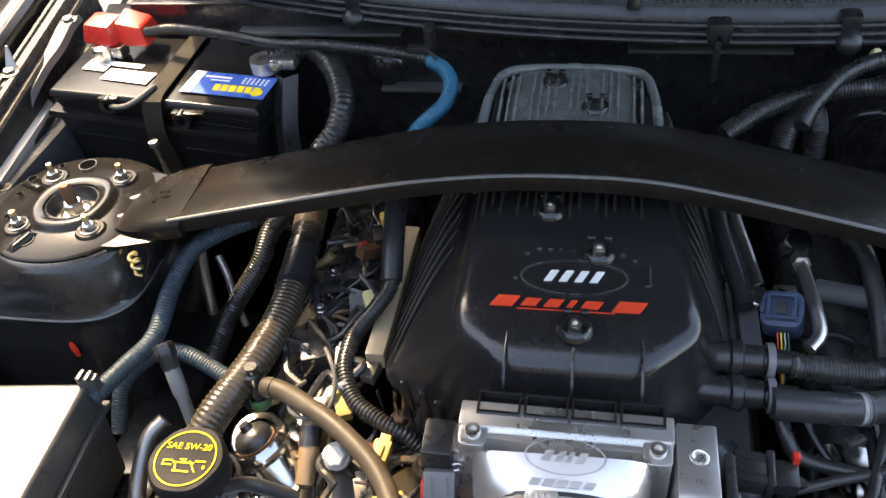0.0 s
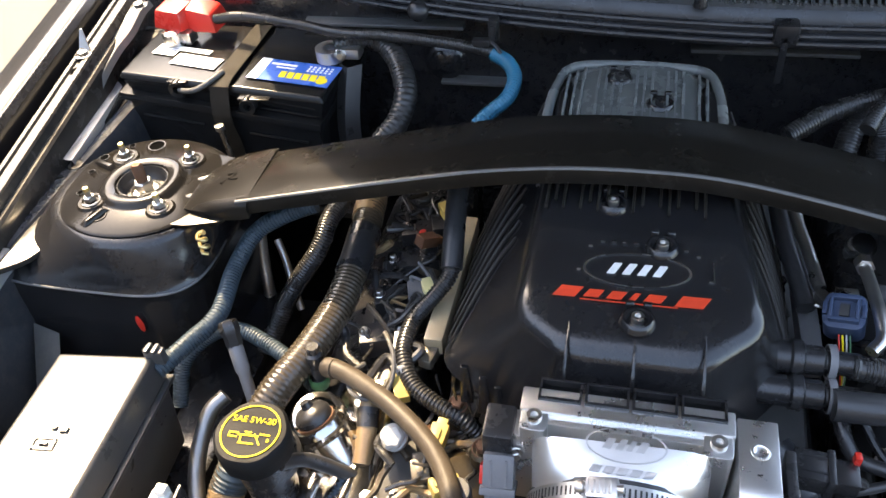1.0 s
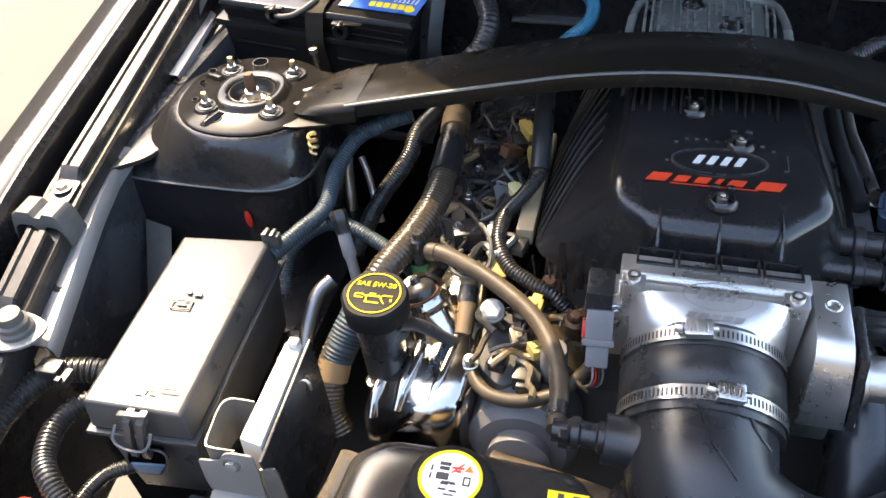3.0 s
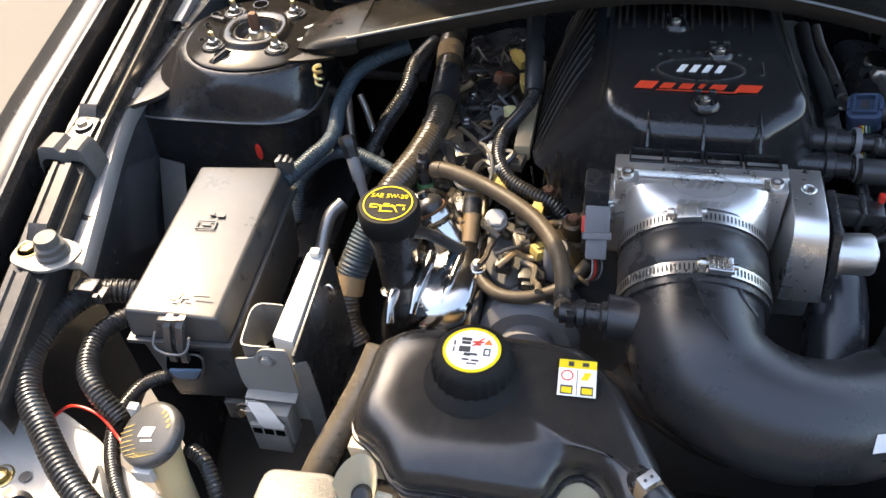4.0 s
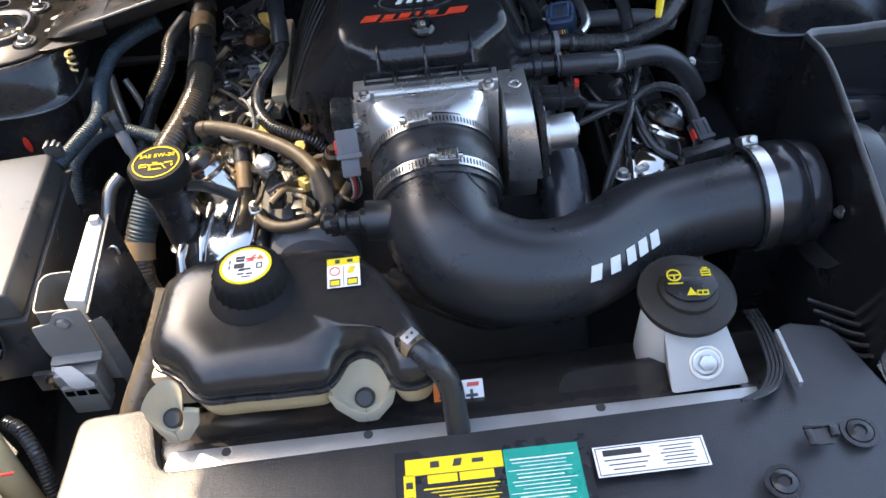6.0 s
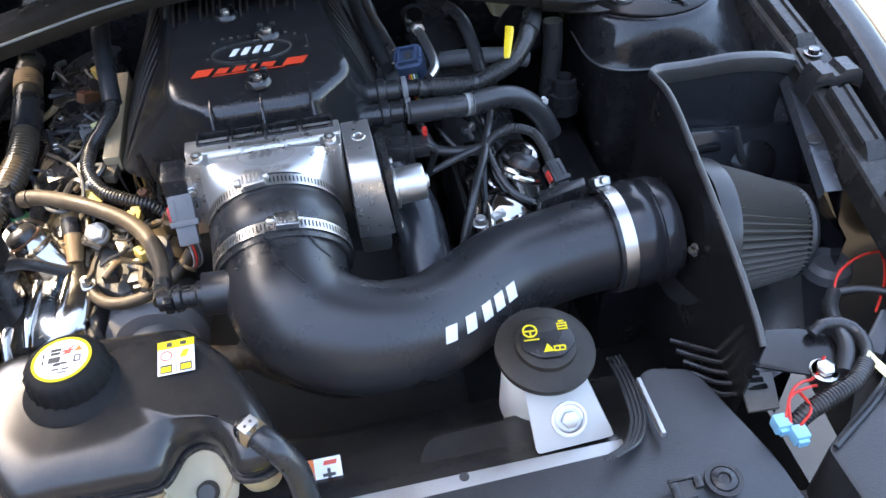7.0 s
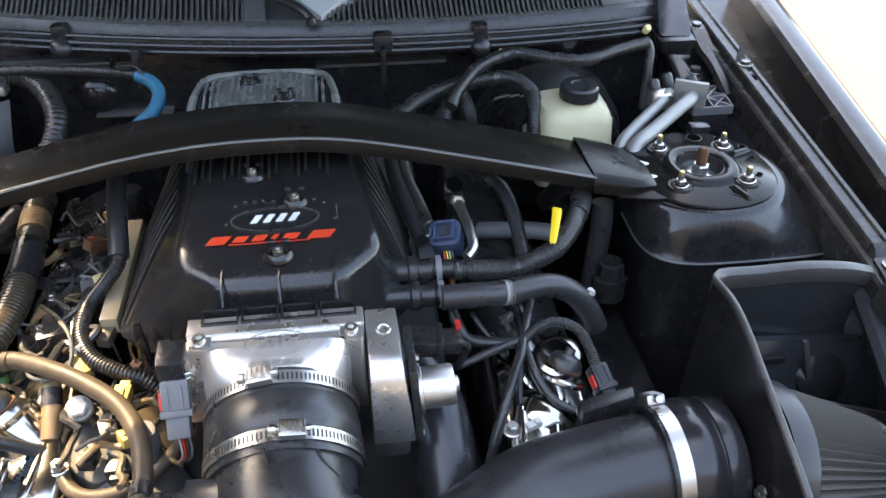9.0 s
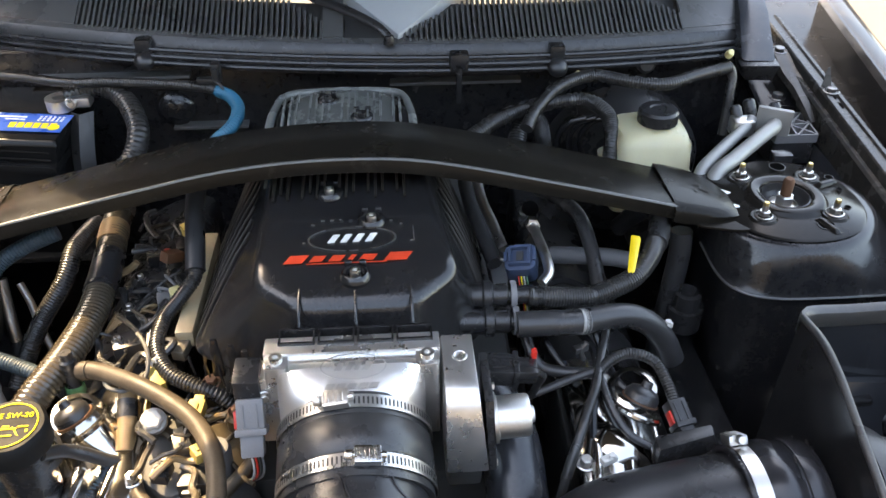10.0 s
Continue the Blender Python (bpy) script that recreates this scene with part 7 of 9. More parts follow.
part("front_tab", prism(rounded([(0.436, -0.531), (0.468, -0.494), (0.502, -0.500), (0.532, -0.520), (0.512, -0.566)], 0.006), 0.7425, 0.7452, 0.0006), M_PAINTSHIELD, shield, "folded mounting tab")
part("tab_fold", hexa([(0.444, -0.520, 0.70), (0.447, -0.520, 0.70), (0.466, -0.496, 0.70), (0.463, -0.496, 0.70)], [(0.438, -0.528, 0.744), (0.441, -0.528, 0.744), (0.468, -0.495, 0.744), (0.465, -0.495, 0.744)], 0.0006), M_PAINTSHIELD, shield)
bolt("tab_bolt", (0.498, -0.552, 0.7452), (0, 0, 1), 0.0085, 0.007, M_STEEL, shield)
bolt("panel_bolt", (0.434, -0.398, 0.771), (-1, 0, 0.2), 0.0045, 0.006, M_STEEL, shield)
part("inner_post", hexa([(0.586, -0.230, 0.700), (0.596, -0.230, 0.700), (0.596, -0.222, 0.700), (0.586, -0.222, 0.700)], [(0.558, -0.230, 0.781), (0.564, -0.230, 0.781), (0.564, -0.225, 0.781), (0.558, -0.225, 0.781)], 0.0015), M_TRIM, shield, "grey upright post")
part("inner_ledge", box(0.470, 0.552, -0.222, -0.205, 0.742, 0.752, 0.004), M_PAINTSHIELD, shield)
part("inner_bulge", lathe([(0.034, 0), (0.032, 0.008), (0.022, 0.014), (0, 0.016)], 28, along((0.600, -0.215, 0.715), (0.1, -0.75, 0.6))), M_PAINTSHIELD, shield)
part("floor", hexa([(0.445, -0.50, 0.615), (0.62, -0.44, 0.63), (0.690, -0.20, 0.660), (0.445, -0.20, 0.655)], [(0.445, -0.50, 0.618), (0.62, -0.44, 0.633), (0.690, -0.20, 0.663), (0.445, -0.20, 0.658)], 0.0005), M_SHIELDIN, shield)
part("back_slope", hexa([(0.50, -0.258, 0.664), (0.685, -0.238, 0.668), (0.685, -0.205, 0.668), (0.50, -0.21, 0.664)], [(0.50, -0.209, 0.772), (0.685, -0.198, 0.745), (0.685, -0.195, 0.745), (0.50, -0.205, 0.772)], 0.006), M_SHIELDIN, shield)
bolt("floor_bolt", (0.650, -0.245, 0.663), (0, 0, 1), 0.010, 0.006, M_PLASTIC, shield)

filt = thing("air_filter", "grey pleated cone air filter with a rubber cap", "air filter")
_f0, _f1 = Vector((0.457, -0.350, 0.747)), Vector((0.574, -0.354, 0.725))
_fd = (_f1 - _f0).normalized()
_fl_len = (_f1 - _f0).length
_fm = along(_f0, _fd)
bm = bmesh.new()
_np = 56
_rows = []
for t, r in ((0.02, 0.076), (0.5, 0.0635), (0.96, 0.0500)):
    _rows.append([bm.verts.new(_fm @ Vector(((r + (0.0035 if k % 2 else -0.0045)) * math.cos(math.pi * k / _np), (r + (0.0035 if k % 2 else -0.0045)) * math.sin(math.pi * k / _np), t * _fl_len))) for k in range(2 * _np)])
for a, b in zip(_rows, _rows[1:]):
    for k in range(2 * _np):
        bm.faces.new((a[k], a[(k + 1) % (2 * _np)], b[(k + 1) % (2 * _np)], b[k]))
part("pleats", bm, M_FILTER, filt, "dusty grey pleated cotton", smooth=False)
part("base_ring", lathe([(0.050, -0.012), (0.080, -0.012), (0.082, 0.0), (0.081, 0.010), (0.074, 0.012)], 48, _fm), M_RUBBER, filt)
part("end_cap", lathe([(0.048, _fl_len * 0.94), (0.0525, _fl_len * 0.94), (0.0535, _fl_len * 0.98), (0.050, _fl_len * 1.03), (0.025, _fl_len * 1.03), (0.023, _fl_len * 1.01), (0, _fl_len * 1.01)], 40, _fm), M_RUBBER, filt)
part("deflector", hexa([(0.500, -0.288, 0.62), (0.652, -0.288, 0.60), (0.652, -0.284, 0.60), (0.500, -0.284, 0.62)], [(0.500, -0.290, 0.776), (0.645, -0.290, 0.722), (0.645, -0.286, 0.722), (0.500, -0.286, 0.776)], 0.001), M_TRIM, shield, "smooth grey deflector behind the filter")

solo("wheel_liner", hexa([(0.515, -0.445, 0.638), (0.568, -0.448, 0.638), (0.615, -0.345, 0.650), (0.545, -0.345, 0.650)], [(0.515, -0.445, 0.642), (0.568, -0.448, 0.642), (0.615, -0.345, 0.654), (0.545, -0.345, 0.654)], 0.001), M_TRIM, "smooth grey wheel liner below the air filter", "wheel liner")
solo("liner_cup", lathe([(0.030, 0), (0.028, 0.012), (0.02, 0.018), (0.016, 0.010), (0, 0.010)], 24, Matrix.Translation((0.645, -0.355, 0.644))), M_GREY, "round grey plastic cup beside the filter", "cup")
solo("lamp_bracket", hexa([(0.440, -0.545, 0.684), (0.472, -0.547, 0.684), (0.484, -0.507, 0.686), (0.448, -0.502, 0.686)], [(0.440, -0.545, 0.688), (0.472, -0.547, 0.688), (0.484, -0.507, 0.690), (0.448, -0.502, 0.690)], 0.001), M_APRON, "dusty grey bracket below the shield tab", "bracket")

# ---- power steering reservoir ----
ps = thing("steering_reservoir", "white power steering reservoir with a wide black cap", "fluid reservoir")
_pn = Vector((0.03, -0.10, 1)).normalized()
_pc = Vector((0.245, -0.490, 0.778))
part("bottle", lathe([(0, -0.12), (0.030, -0.12), (0.036, -0.10), (0.038, -0.03), (0.036, 0.0)], 36, along(_pc, _pn)), M_MILKY, ps, "milky white bottle")
_pcap = part("cap", lathe([(0.040, -0.010), (0.0455, -0.008), (0.0468, -0.004), (0.0465, 0.0), (0.042, 0.003), (0.029, 0.0055), (0.028, 0.010), (0.024, 0.0125), (0, 0.013)], 56, along(_pc, _pn)), M_FLANK, ps, "black dished cap")
_pm = frame_at(_pc + _pn * 0.0132, (1, -0.08, 0), (0.08, 1, 0.1))
part("grip", prism(rounded([(-0.025, -0.008), (-0.010, -0.020), (0.012, -0.020), (0.026, -0.006), (0.022, 0.012), (0.006, 0.007), (-0.006, 0.007), (-0.022, 0.014)], 0.006), 0, 0.004, 0.001, _pm), M_PLASTIC, _pcap)
_pm2 = _pm @ Matrix.Translation((0, 0, 0.0042))
part("wheel_mark", join(ring_bm(0.0055, 0.0070, 0.0005, _pm2 @ Matrix.Translation((-0.014, 0.009, 0)), 24), bars([(-0.014, 0.009, 0.010, 0.0014, 0), (-0.014, 0.0065, 0.0014, 0.005, 0), (-0.014, -0.0005, 0.014, 0.0013, 0)], _pm2, 0.0006)), M_YELLOW, _pcap, "yellow steering wheel mark")
part("book_mark", bars([(0.016, 0.0135, 0.009, 0.0013, 0), (0.016, 0.0105, 0.009, 0.0013, 0), (0.016, 0.0075, 0.009, 0.0013, 0), (0.012, 0.0105, 0.0013, 0.008, 0), (0.020, 0.0105, 0.0013, 0.008, 0), (0.016, 0.0160, 0.005, 0.0016, 0)], _pm2, 0.0006), M_YELLOW, _pcap)
_tri = bmesh.new()
for q in ((( -0.006, -0.015), (0.004, -0.015), (-0.001, -0.006)),):
    lo = [_tri.verts.new((x, y, 0.0006)) for x, y in q]
    _tri.faces.new(lo)
_tri.transform(_pm2)
part("warning_mark", _tri, M_YELLOW, _pcap, smooth=False)
part("manual_mark", bars([(0.009, -0.0145, 0.010, 0.0013, 0), (0.0065, -0.010, 0.005, 0.0013, 0.3), (0.012, -0.010, 0.005, 0.0013, -0.3), (0.0045, -0.0125, 0.0013, 0.005, 0), (0.0092, -0.012, 0.0012, 0.005, 0), (0.014, -0.0125, 0.0013, 0.005, 0)], _pm2, 0.0006), M_YELLOW, _pcap)
part("bracket", hexa([(0.219, -0.561, 0.716), (0.296, -0.558, 0.716), (0.284, -0.478, 0.700), (0.230, -0.478, 0.700)], [(0.216, -0.517, 0.762), (0.276, -0.514, 0.762), (0.274, -0.480, 0.766), (0.232, -0.480, 0.766)], 0.004), M_WHITE, ps, "white mounting bracket")
part("bracket_recess", lathe([(0.0165, -0.004), (0.0165, 0.0015), (0.0145, 0.0020), (0.0135, 0.0005), (0, 0.0005)], 28, along((0.254, -0.5425, 0.7365), (0, -0.72, 0.69))), M_MILKY, ps)
bolt("bracket_bolt", (0.254, -0.5430, 0.7370), (0, -0.72, 0.69), 0.008, 0.006, M_CAST, ps)

# ---- brake reservoir ----
brk = thing("brake_reservoir", "yellowed brake fluid reservoir with a black cap", "fluid reservoir")
_bsec = []
for z, x0, x1, y0, y1, r in ((0.775, 0.350, 0.452, 0.112, 0.204, 0.016), (0.818, 0.347, 0.455, 0.109, 0.207, 0.018), (0.822, 0.350, 0.452, 0.112, 0.204, 0.018), (0.866, 0.353, 0.450, 0.116, 0.203, 0.020), (0.878, 0.359, 0.445, 0.124, 0.199, 0.022), (0.884, 0.372, 0.436, 0.136, 0.190, 0.022)):
    _bsec.append([(x, y, z) for x, y in rounded([(x0, y0), (x1, y0), (x1, y1), (x0, y1)], r, 4)])
part("body", loft(_bsec), M_RESERVOIR, brk, "yellowed translucent body", angle=35)
part("seam", loft([[(x, y, z) for x, y in rounded([(0.345, 0.107), (0.457, 0.107), (0.457, 0.209), (0.345, 0.209)], 0.017, 4)] for z in (0.819, 0.8225)]), M_RESERVOIR, brk)
part("neck", lathe([(0.022, 0.880), (0.022, 0.890)], 28, Matrix.Translation((0.408, 0.156, 0))), M_RESERVOIR, brk)
part("cap", lathe([(0.021, 0.887), (0.0255, 0.887), (0.0255, 0.902), (0.023, 0.905), (0.012, 0.9055), (0.010, 0.904), (0, 0.904)], 40, Matrix.Translation((0.408, 0.156, 0)), lambda a, z: 1 + 0.02 * (math.cos(24 * a) > 0)), M_PLASTIC, brk, "ribbed black cap", angle=30)
solo("brake_cylinder", lathe([(0, 0), (0.028, 0), (0.028, 0.12), (0.10, 0.13), (0.115, 0.16), (0.115, 0.20)], 36, along((0.40, 0.10, 0.745), (0, 1, 0.1))), M_PLASTIC, "black brake cylinder and booster", "brake booster")

# ---- air conditioning pipes and hinge corner ----
ac = thing("ac_pipes", "bare aluminium air conditioning pipes in a clamp", "pipes")
part("pipe", sweep([(0.430, 0.045, 0.825), (0.441, 0.066, 0.860), (0.465, 0.090, 0.870), (0.512, 0.132, 0.880), (0.535, 0.155, 0.885)], 0.0078, 16), M_DULLALU, ac)
part("pipe", sweep([(0.445, 0.035, 0.83), (0.456, 0.056, 0.862), (0.49, 0.082, 0.872), (0.535, 0.115, 0.884), (0.556, 0.134, 0.886), (0.562, 0.16, 0.88)], 0.0095, 16), M_DULLALU, ac)
part("clamp_block", box(-0.022, 0.022, -0.004, 0.004, -0.018, 0.018, 0.002, Matrix.Translation((0.559, 0.144, 0.888)) @ Matrix.Rotation(-0.47, 4, "Z")), M_DULLALU, ac)
for x, y in ((0.520, 0.160), (0.545, 0.178), (0.575, 0.165)):
    part("service_cap", lathe([(0.008, 0), (0.008, 0.020), (0.006, 0.024), (0, 0.024)], 14, along((x, y, 0.878), (-0.3, 0.4, 1))), M_PLASTIC, ac)
part("valve_body", box(-0.014, 0.014, -0.012, 0.012, -0.01, 0.012, 0.003, Matrix.Translation((0.520, 0.150, 0.878))), M_STEEL, ac)
lat = thing("lattice_tray", "black plastic tray with a lattice of ribs", "tray")
_lc = [(0.576, 0.156), (0.632, 0.156), (0.638, 0.222), (0.572, 0.208)]
part("plate", prism(rounded(_lc, 0.004, 2), 0.815, 0.849, 0.002), M_PLASTIC, lat)
def lattice_rib(a, b):
    d = Vector((b[0] - a[0], b[1] - a[1], 0)).normalized() * 0.0011
    n = Vector((-d.y, d.x, 0))
    return loft([[(p[0] - n.x, p[1] - n.y, 0.848), (p[0] + n.x, p[1] + n.y, 0.848), (p[0] + n.x, p[1] + n.y, 0.8600), (p[0] - n.x, p[1] - n.y, 0.8600)] for p in (a, b)])
_mid = (0.606, 0.186)
for a, b in [(_lc[i], _lc[(i + 1) % 4]) for i in range(4)] + [(_lc[i], _mid) for i in range(4)] + [((0.604, 0.156), _mid), ((0.605, 0.215), _mid), ((0.635, 0.189), _mid), ((0.574, 0.182), _mid), ((0.604, 0.156), (0.635, 0.189)), ((0.635, 0.189), (0.605, 0.215))]:
    part("rib", lattice_rib(a, b), M_GREY, lat, smooth=False)
part("hanging_plug", join(box(0.560, 0.586, 0.118, 0.136, 0.812, 0.850, 0.002), box(0.563, 0.583, 0.112, 0.120, 0.818, 0.832, 0.001)), M_PLASTIC, lat)
for s in (-1, 1):
    h = thing("hinge_bracket", "black hood hinge bracket at the cowl corner", "hinge", "hood hinges")
    part("base", hexa([(s * 0.590, 0.25, 0.842), (s * 0.660, 0.25, 0.846), (s * 0.695, 0.44, 0.868), (s * 0.605, 0.44, 0.868)], [(s * 0.590, 0.25, 0.854), (s * 0.660, 0.25, 0.858), (s * 0.695, 0.44, 0.880), (s * 0.605, 0.44, 0.880)], 0.003), M_PAINTSHIELD, h)
    part("arm", hexa([(s * 0.585, 0.30, 0.878), (s * 0.60, 0.30, 0.878), (s * 0.62, 0.46, 0.88), (s * 0.605, 0.46, 0.88)], [(s * 0.590, 0.34, 0.900), (s * 0.60, 0.34, 0.900), (s * 0.62, 0.45, 0.915), (s * 0.605, 0.45, 0.915)], 0.004), M_PAINTSHIELD, h)
    bolt("hinge_bolt", (s * 0.625, 0.275, 0.857), (0, 0, 1), 0.008, 0.008, M_STEEL if s < 0 else M_GUNMETAL, h)
    # curved bar bolted on the inner side of the rail, and the upright tab beside it
    x0 = -0.708 if s < 0 else 0.655
    bar = smooth_path([(x0 - s * 0.006, 0.190, 0.858), (x0 - s * 0.010, 0.215, 0.872), (x0 - s * 0.008, 0.255, 0.880), (x0 - s * 0.012, 0.290, 0.888), (x0 - s * 0.010, 0.330, 0.898), (x0 - s * 0.010, 0.355, 0.900)], 0.008)
    # left bar and tab paler than the right: sunlight put into the colour
    part("bar", loft([[(p.x - 0.014, p.y, p.z - 0.006), (p.x - 0.011, p.y, p.z + 0.002), (p.x - 0.003, p.y, p.z + 0.0035), (p.x + 0.005, p.y, p.z + 0.002), (p.x + 0.010, p.y, p.z + 0.004), (p.x + 0.014, p.y, p.z - 0.004)] for p in bar], close=False, caps=False), M_APRON if s < 0 else M_RAILPAINT, h, "dusty curved bar, coloured paler on the sunlit side", angle=35)
    bolt("bar_bolt", (x0 - s * 0.010, 0.342, 0.9015), (0, -0.1, 1), 0.0075, 0.006, M_GUNMETAL, h)
    xb = -0.7205 if s < 0 else 0.667
    part("tab", loft([[(xb - 0.010, 0.224, 0.884), (xb + 0.010, 0.226, 0.884), (xb + 0.0035 * s + 0.0015, 0.240, 0.918), (xb + 0.0035 * s - 0.0015, 0.240, 0.918)], [(xb - 0.010, 0.2255, 0.884), (xb + 0.010, 0.2275, 0.884), (xb + 0.0035 * s + 0.0015, 0.2415, 0.918), (xb + 0.0035 * s - 0.0015, 0.2415, 0.918)]]), M_STRIP if s < 0 else M_RAILPAINT, h, "upright pointed sheet metal tab", smooth=False)
    part("slot", lathe([(0, 0.0008), (0.8, 0.0008), (1, 0)], 20, Matrix.Translation((s * (0.7115 if s < 0 else 0.6680), 0.183, rail_z(0.183) + 0.0015)) @ Matrix.Rotation(0.135, 4, "X") @ Matrix.Diagonal((0.0042, 0.0085, 1, 1))), M_HOLE, h, "oval slot in the rail")
ce = thing("cowl_end", "blue-black plastic end piece of the cowl in two steps", "cowl end", kind="structure")
part("upper_step", hexa([(0.556, 0.268, 0.918), (0.604, 0.262, 0.918), (0.630, 0.42, 0.925), (0.575, 0.42, 0.925)], [(0.572, 0.345, 0.962), (0.614, 0.340, 0.962), (0.630, 0.43, 0.985), (0.590, 0.43, 0.985)], 0.005), M_APRONPAINT, ce)
part("lower_step", hexa([(0.566, 0.266, 0.890), (0.604, 0.260, 0.890), (0.622, 0.40, 0.890), (0.570, 0.40, 0.890)], [(0.552, 0.256, 0.916), (0.606, 0.250, 0.918), (0.626, 0.40, 0.920), (0.566, 0.40, 0.920)], 0.004), M_PLASTIC, ce)

# ---- hoses and looms on the driver's side ----
for y, z, x0 in ((-0.125, 0.836, 0.118), (-0.150, 0.822, 0.118)):
    p = thing("vacuum_port", "black plastic manifold hose port", "hose port", "manifold ports")
    part("barrel", lathe([(0.0135, 0), (0.0135, 0.03), (0.016, 0.032), (0.016, 0.040), (0.0125, 0.042), (0.0125, 0.056), (0.010, 0.058), (0.010, 0.085), (0, 0.085)], 22, along((x0, y, z), (1, -0.02, 0))), M_PLASTIC, p)
    part("clip", lathe([(0.0130, 0), (0.0150, 0), (0.0150, 0.006), (0.0130, 0.006)], 22, along((x0 + 0.060, y - 0.001, z), (1, 0, 0))), M_GREY, p)
loom("vapor_loom", [(0.196, -0.129, 0.836), (0.204, -0.129, 0.835), (0.240, -0.128, 0.831), (0.268, -0.125, 0.830), (0.313, -0.109, 0.838), (0.340, -0.080, 0.846), (0.355, -0.050, 0.850)], 0.0112, M_LOOM, "black corrugated loom from the manifold", 0.0014, 0.0042)
solo("vapor_hose", sweep([(0.350, -0.063, 0.849), (0.362, -0.035, 0.850), (0.370, -0.005, 0.846), (0.372, 0.03, 0.835), (0.368, 0.07, 0.80), (0.36, 0.10, 0.76)], 0.0125, 18), M_RUBBER, "smooth black hose running under the brace", "hose")
solo("vapor_hose", sweep([(0.395, -0.02, 0.835), (0.396, -0.025, 0.80), (0.392, -0.03, 0.74), (0.385, -0.04, 0.66)], 0.013, 16), M_RUBBER, "black hose dropping past the strut tower", "hose")
_ch = solo("coolant_hose", sweep([(0.180, -0.165, 0.829), (0.215, -0.164, 0.828), (0.243, -0.161, 0.825), (0.294, -0.148, 0.820), (0.324, -0.145, 0.806), (0.345, -0.147, 0.782), (0.358, -0.15, 0.755)], 0.0132, 20), M_RUBBER, "thick smooth black coolant hose", "hose")
part("hose_label", sweep([(0.2460, -0.1605, 0.825), (0.250, -0.160, 0.8245), (0.2535, -0.1593, 0.824)], 0.0136, 20, 0.002), M_HOSEMARK, _ch, "worn pale printed band")
for _k in range(5):
    part("print_mark", sweep([(0.2465 + 0.0014 * _k, -0.1605, 0.8248), (0.2470 + 0.0014 * _k, -0.1604, 0.8247)], 0.0138 if _k % 2 else 0.01355, 20), M_INK, _ch)
solo("fuel_line_clip", sweep([(0.252, -0.176, 0.810), (0.246, -0.178, 0.800), (0.250, -0.18, 0.79)], 0.003, 8), M_GUNMETAL, "small dull clip under the hose", "clip")
solo("wire_cover", sweep([(0.193, -0.150, 0.800), (0.198, -0.168, 0.790), (0.208, -0.180, 0.781), (0.235, -0.188, 0.780), (0.262, -0.194, 0.784)], 0.0062, 12), M_RUBBER, "black wire cover curving behind the throttle body", "wire cover")
solo("engine_loom", sweep([(0.282, -0.145, 0.815), (0.277, -0.155, 0.800), (0.264, -0.190, 0.792), (0.255, -0.216, 0.790), (0.240, -0.245, 0.780), (0.228, -0.268, 0.766), (0.214, -0.290, 0.735), (0.200, -0.31, 0.69)], 0.0054, 12), M_LOOM, "taped black engine loom", "wiring loom", "wiring looms")
loom("engine_loom", [(0.259, -0.200, 0.790), (0.278, -0.186, 0.795), (0.298, -0.181, 0.797), (0.320, -0.190, 0.793), (0.328, -0.212, 0.786), (0.331, -0.232, 0.778)], 0.0060, M_LOOM, "thin corrugated loom looping to a plug", 0.0014, 0.0046)
solo("engine_loom", sweep([(0.188, -0.214, 0.776), (0.205, -0.210, 0.780), (0.232, -0.203, 0.786), (0.258, -0.197, 0.790)], 0.0042, 10), M_RUBBER, "thin black cable behind the throttle body", "wiring loom", "wiring looms")
solo("engine_loom", sweep([(0.262, -0.205, 0.788), (0.268, -0.235, 0.776), (0.280, -0.258, 0.764), (0.30, -0.27, 0.756)], 0.0042, 10), M_RUBBER, "thin black cable over the cam cover", "wiring loom", "wiring looms")
connector("coil_connector", (0.330, -0.232, 0.777), (0.2, -0.85, -0.4), 0.045, 0.018, 0.018, M_PLASTIC, "black wiring plug with a red tab", M_RED)
solo("sensor_block", hexa([(0.300, -0.292, 0.735), (0.372, -0.276, 0.735), (0.372, -0.262, 0.735), (0.300, -0.275, 0.735)], [(0.302, -0.288, 0.772), (0.358, -0.276, 0.776), (0.360, -0.262, 0.776), (0.302, -0.270, 0.772)], 0.003), M_PLASTIC, "black plastic sensor block behind the tube", "sensor")
tc = connector("motor_connector", (0.142, -0.236, 0.838), (1, -0.06, -0.05), 0.046, 0.026, 0.018, M_PLASTIC, "black wiring plug on the throttle motor")
solo("plug_tab", box(0.184, 0.189, -0.231, -0.224, 0.842, 0.851, 0.001), M_RED, "red locking tab on the plug", "tab")
solo("motor_wire", sweep([(0.186, -0.238, 0.834), (0.196, -0.232, 0.822), (0.194, -0.222, 0.80), (0.190, -0.216, 0.778)], 0.0038, 10), M_RUBBER, "black wire from the motor plug", "wire")

solo("radiator_hose", sweep([(0.130, -0.190, 0.780), (0.150, -0.215, 0.768), (0.165, -0.250, 0.748), (0.168, -0.295, 0.718), (0.160, -0.34, 0.68), (0.14, -0.38, 0.64)], 0.030, 28), M_HOSE, "thick smooth black radiator hose below the throttle body", "hose")
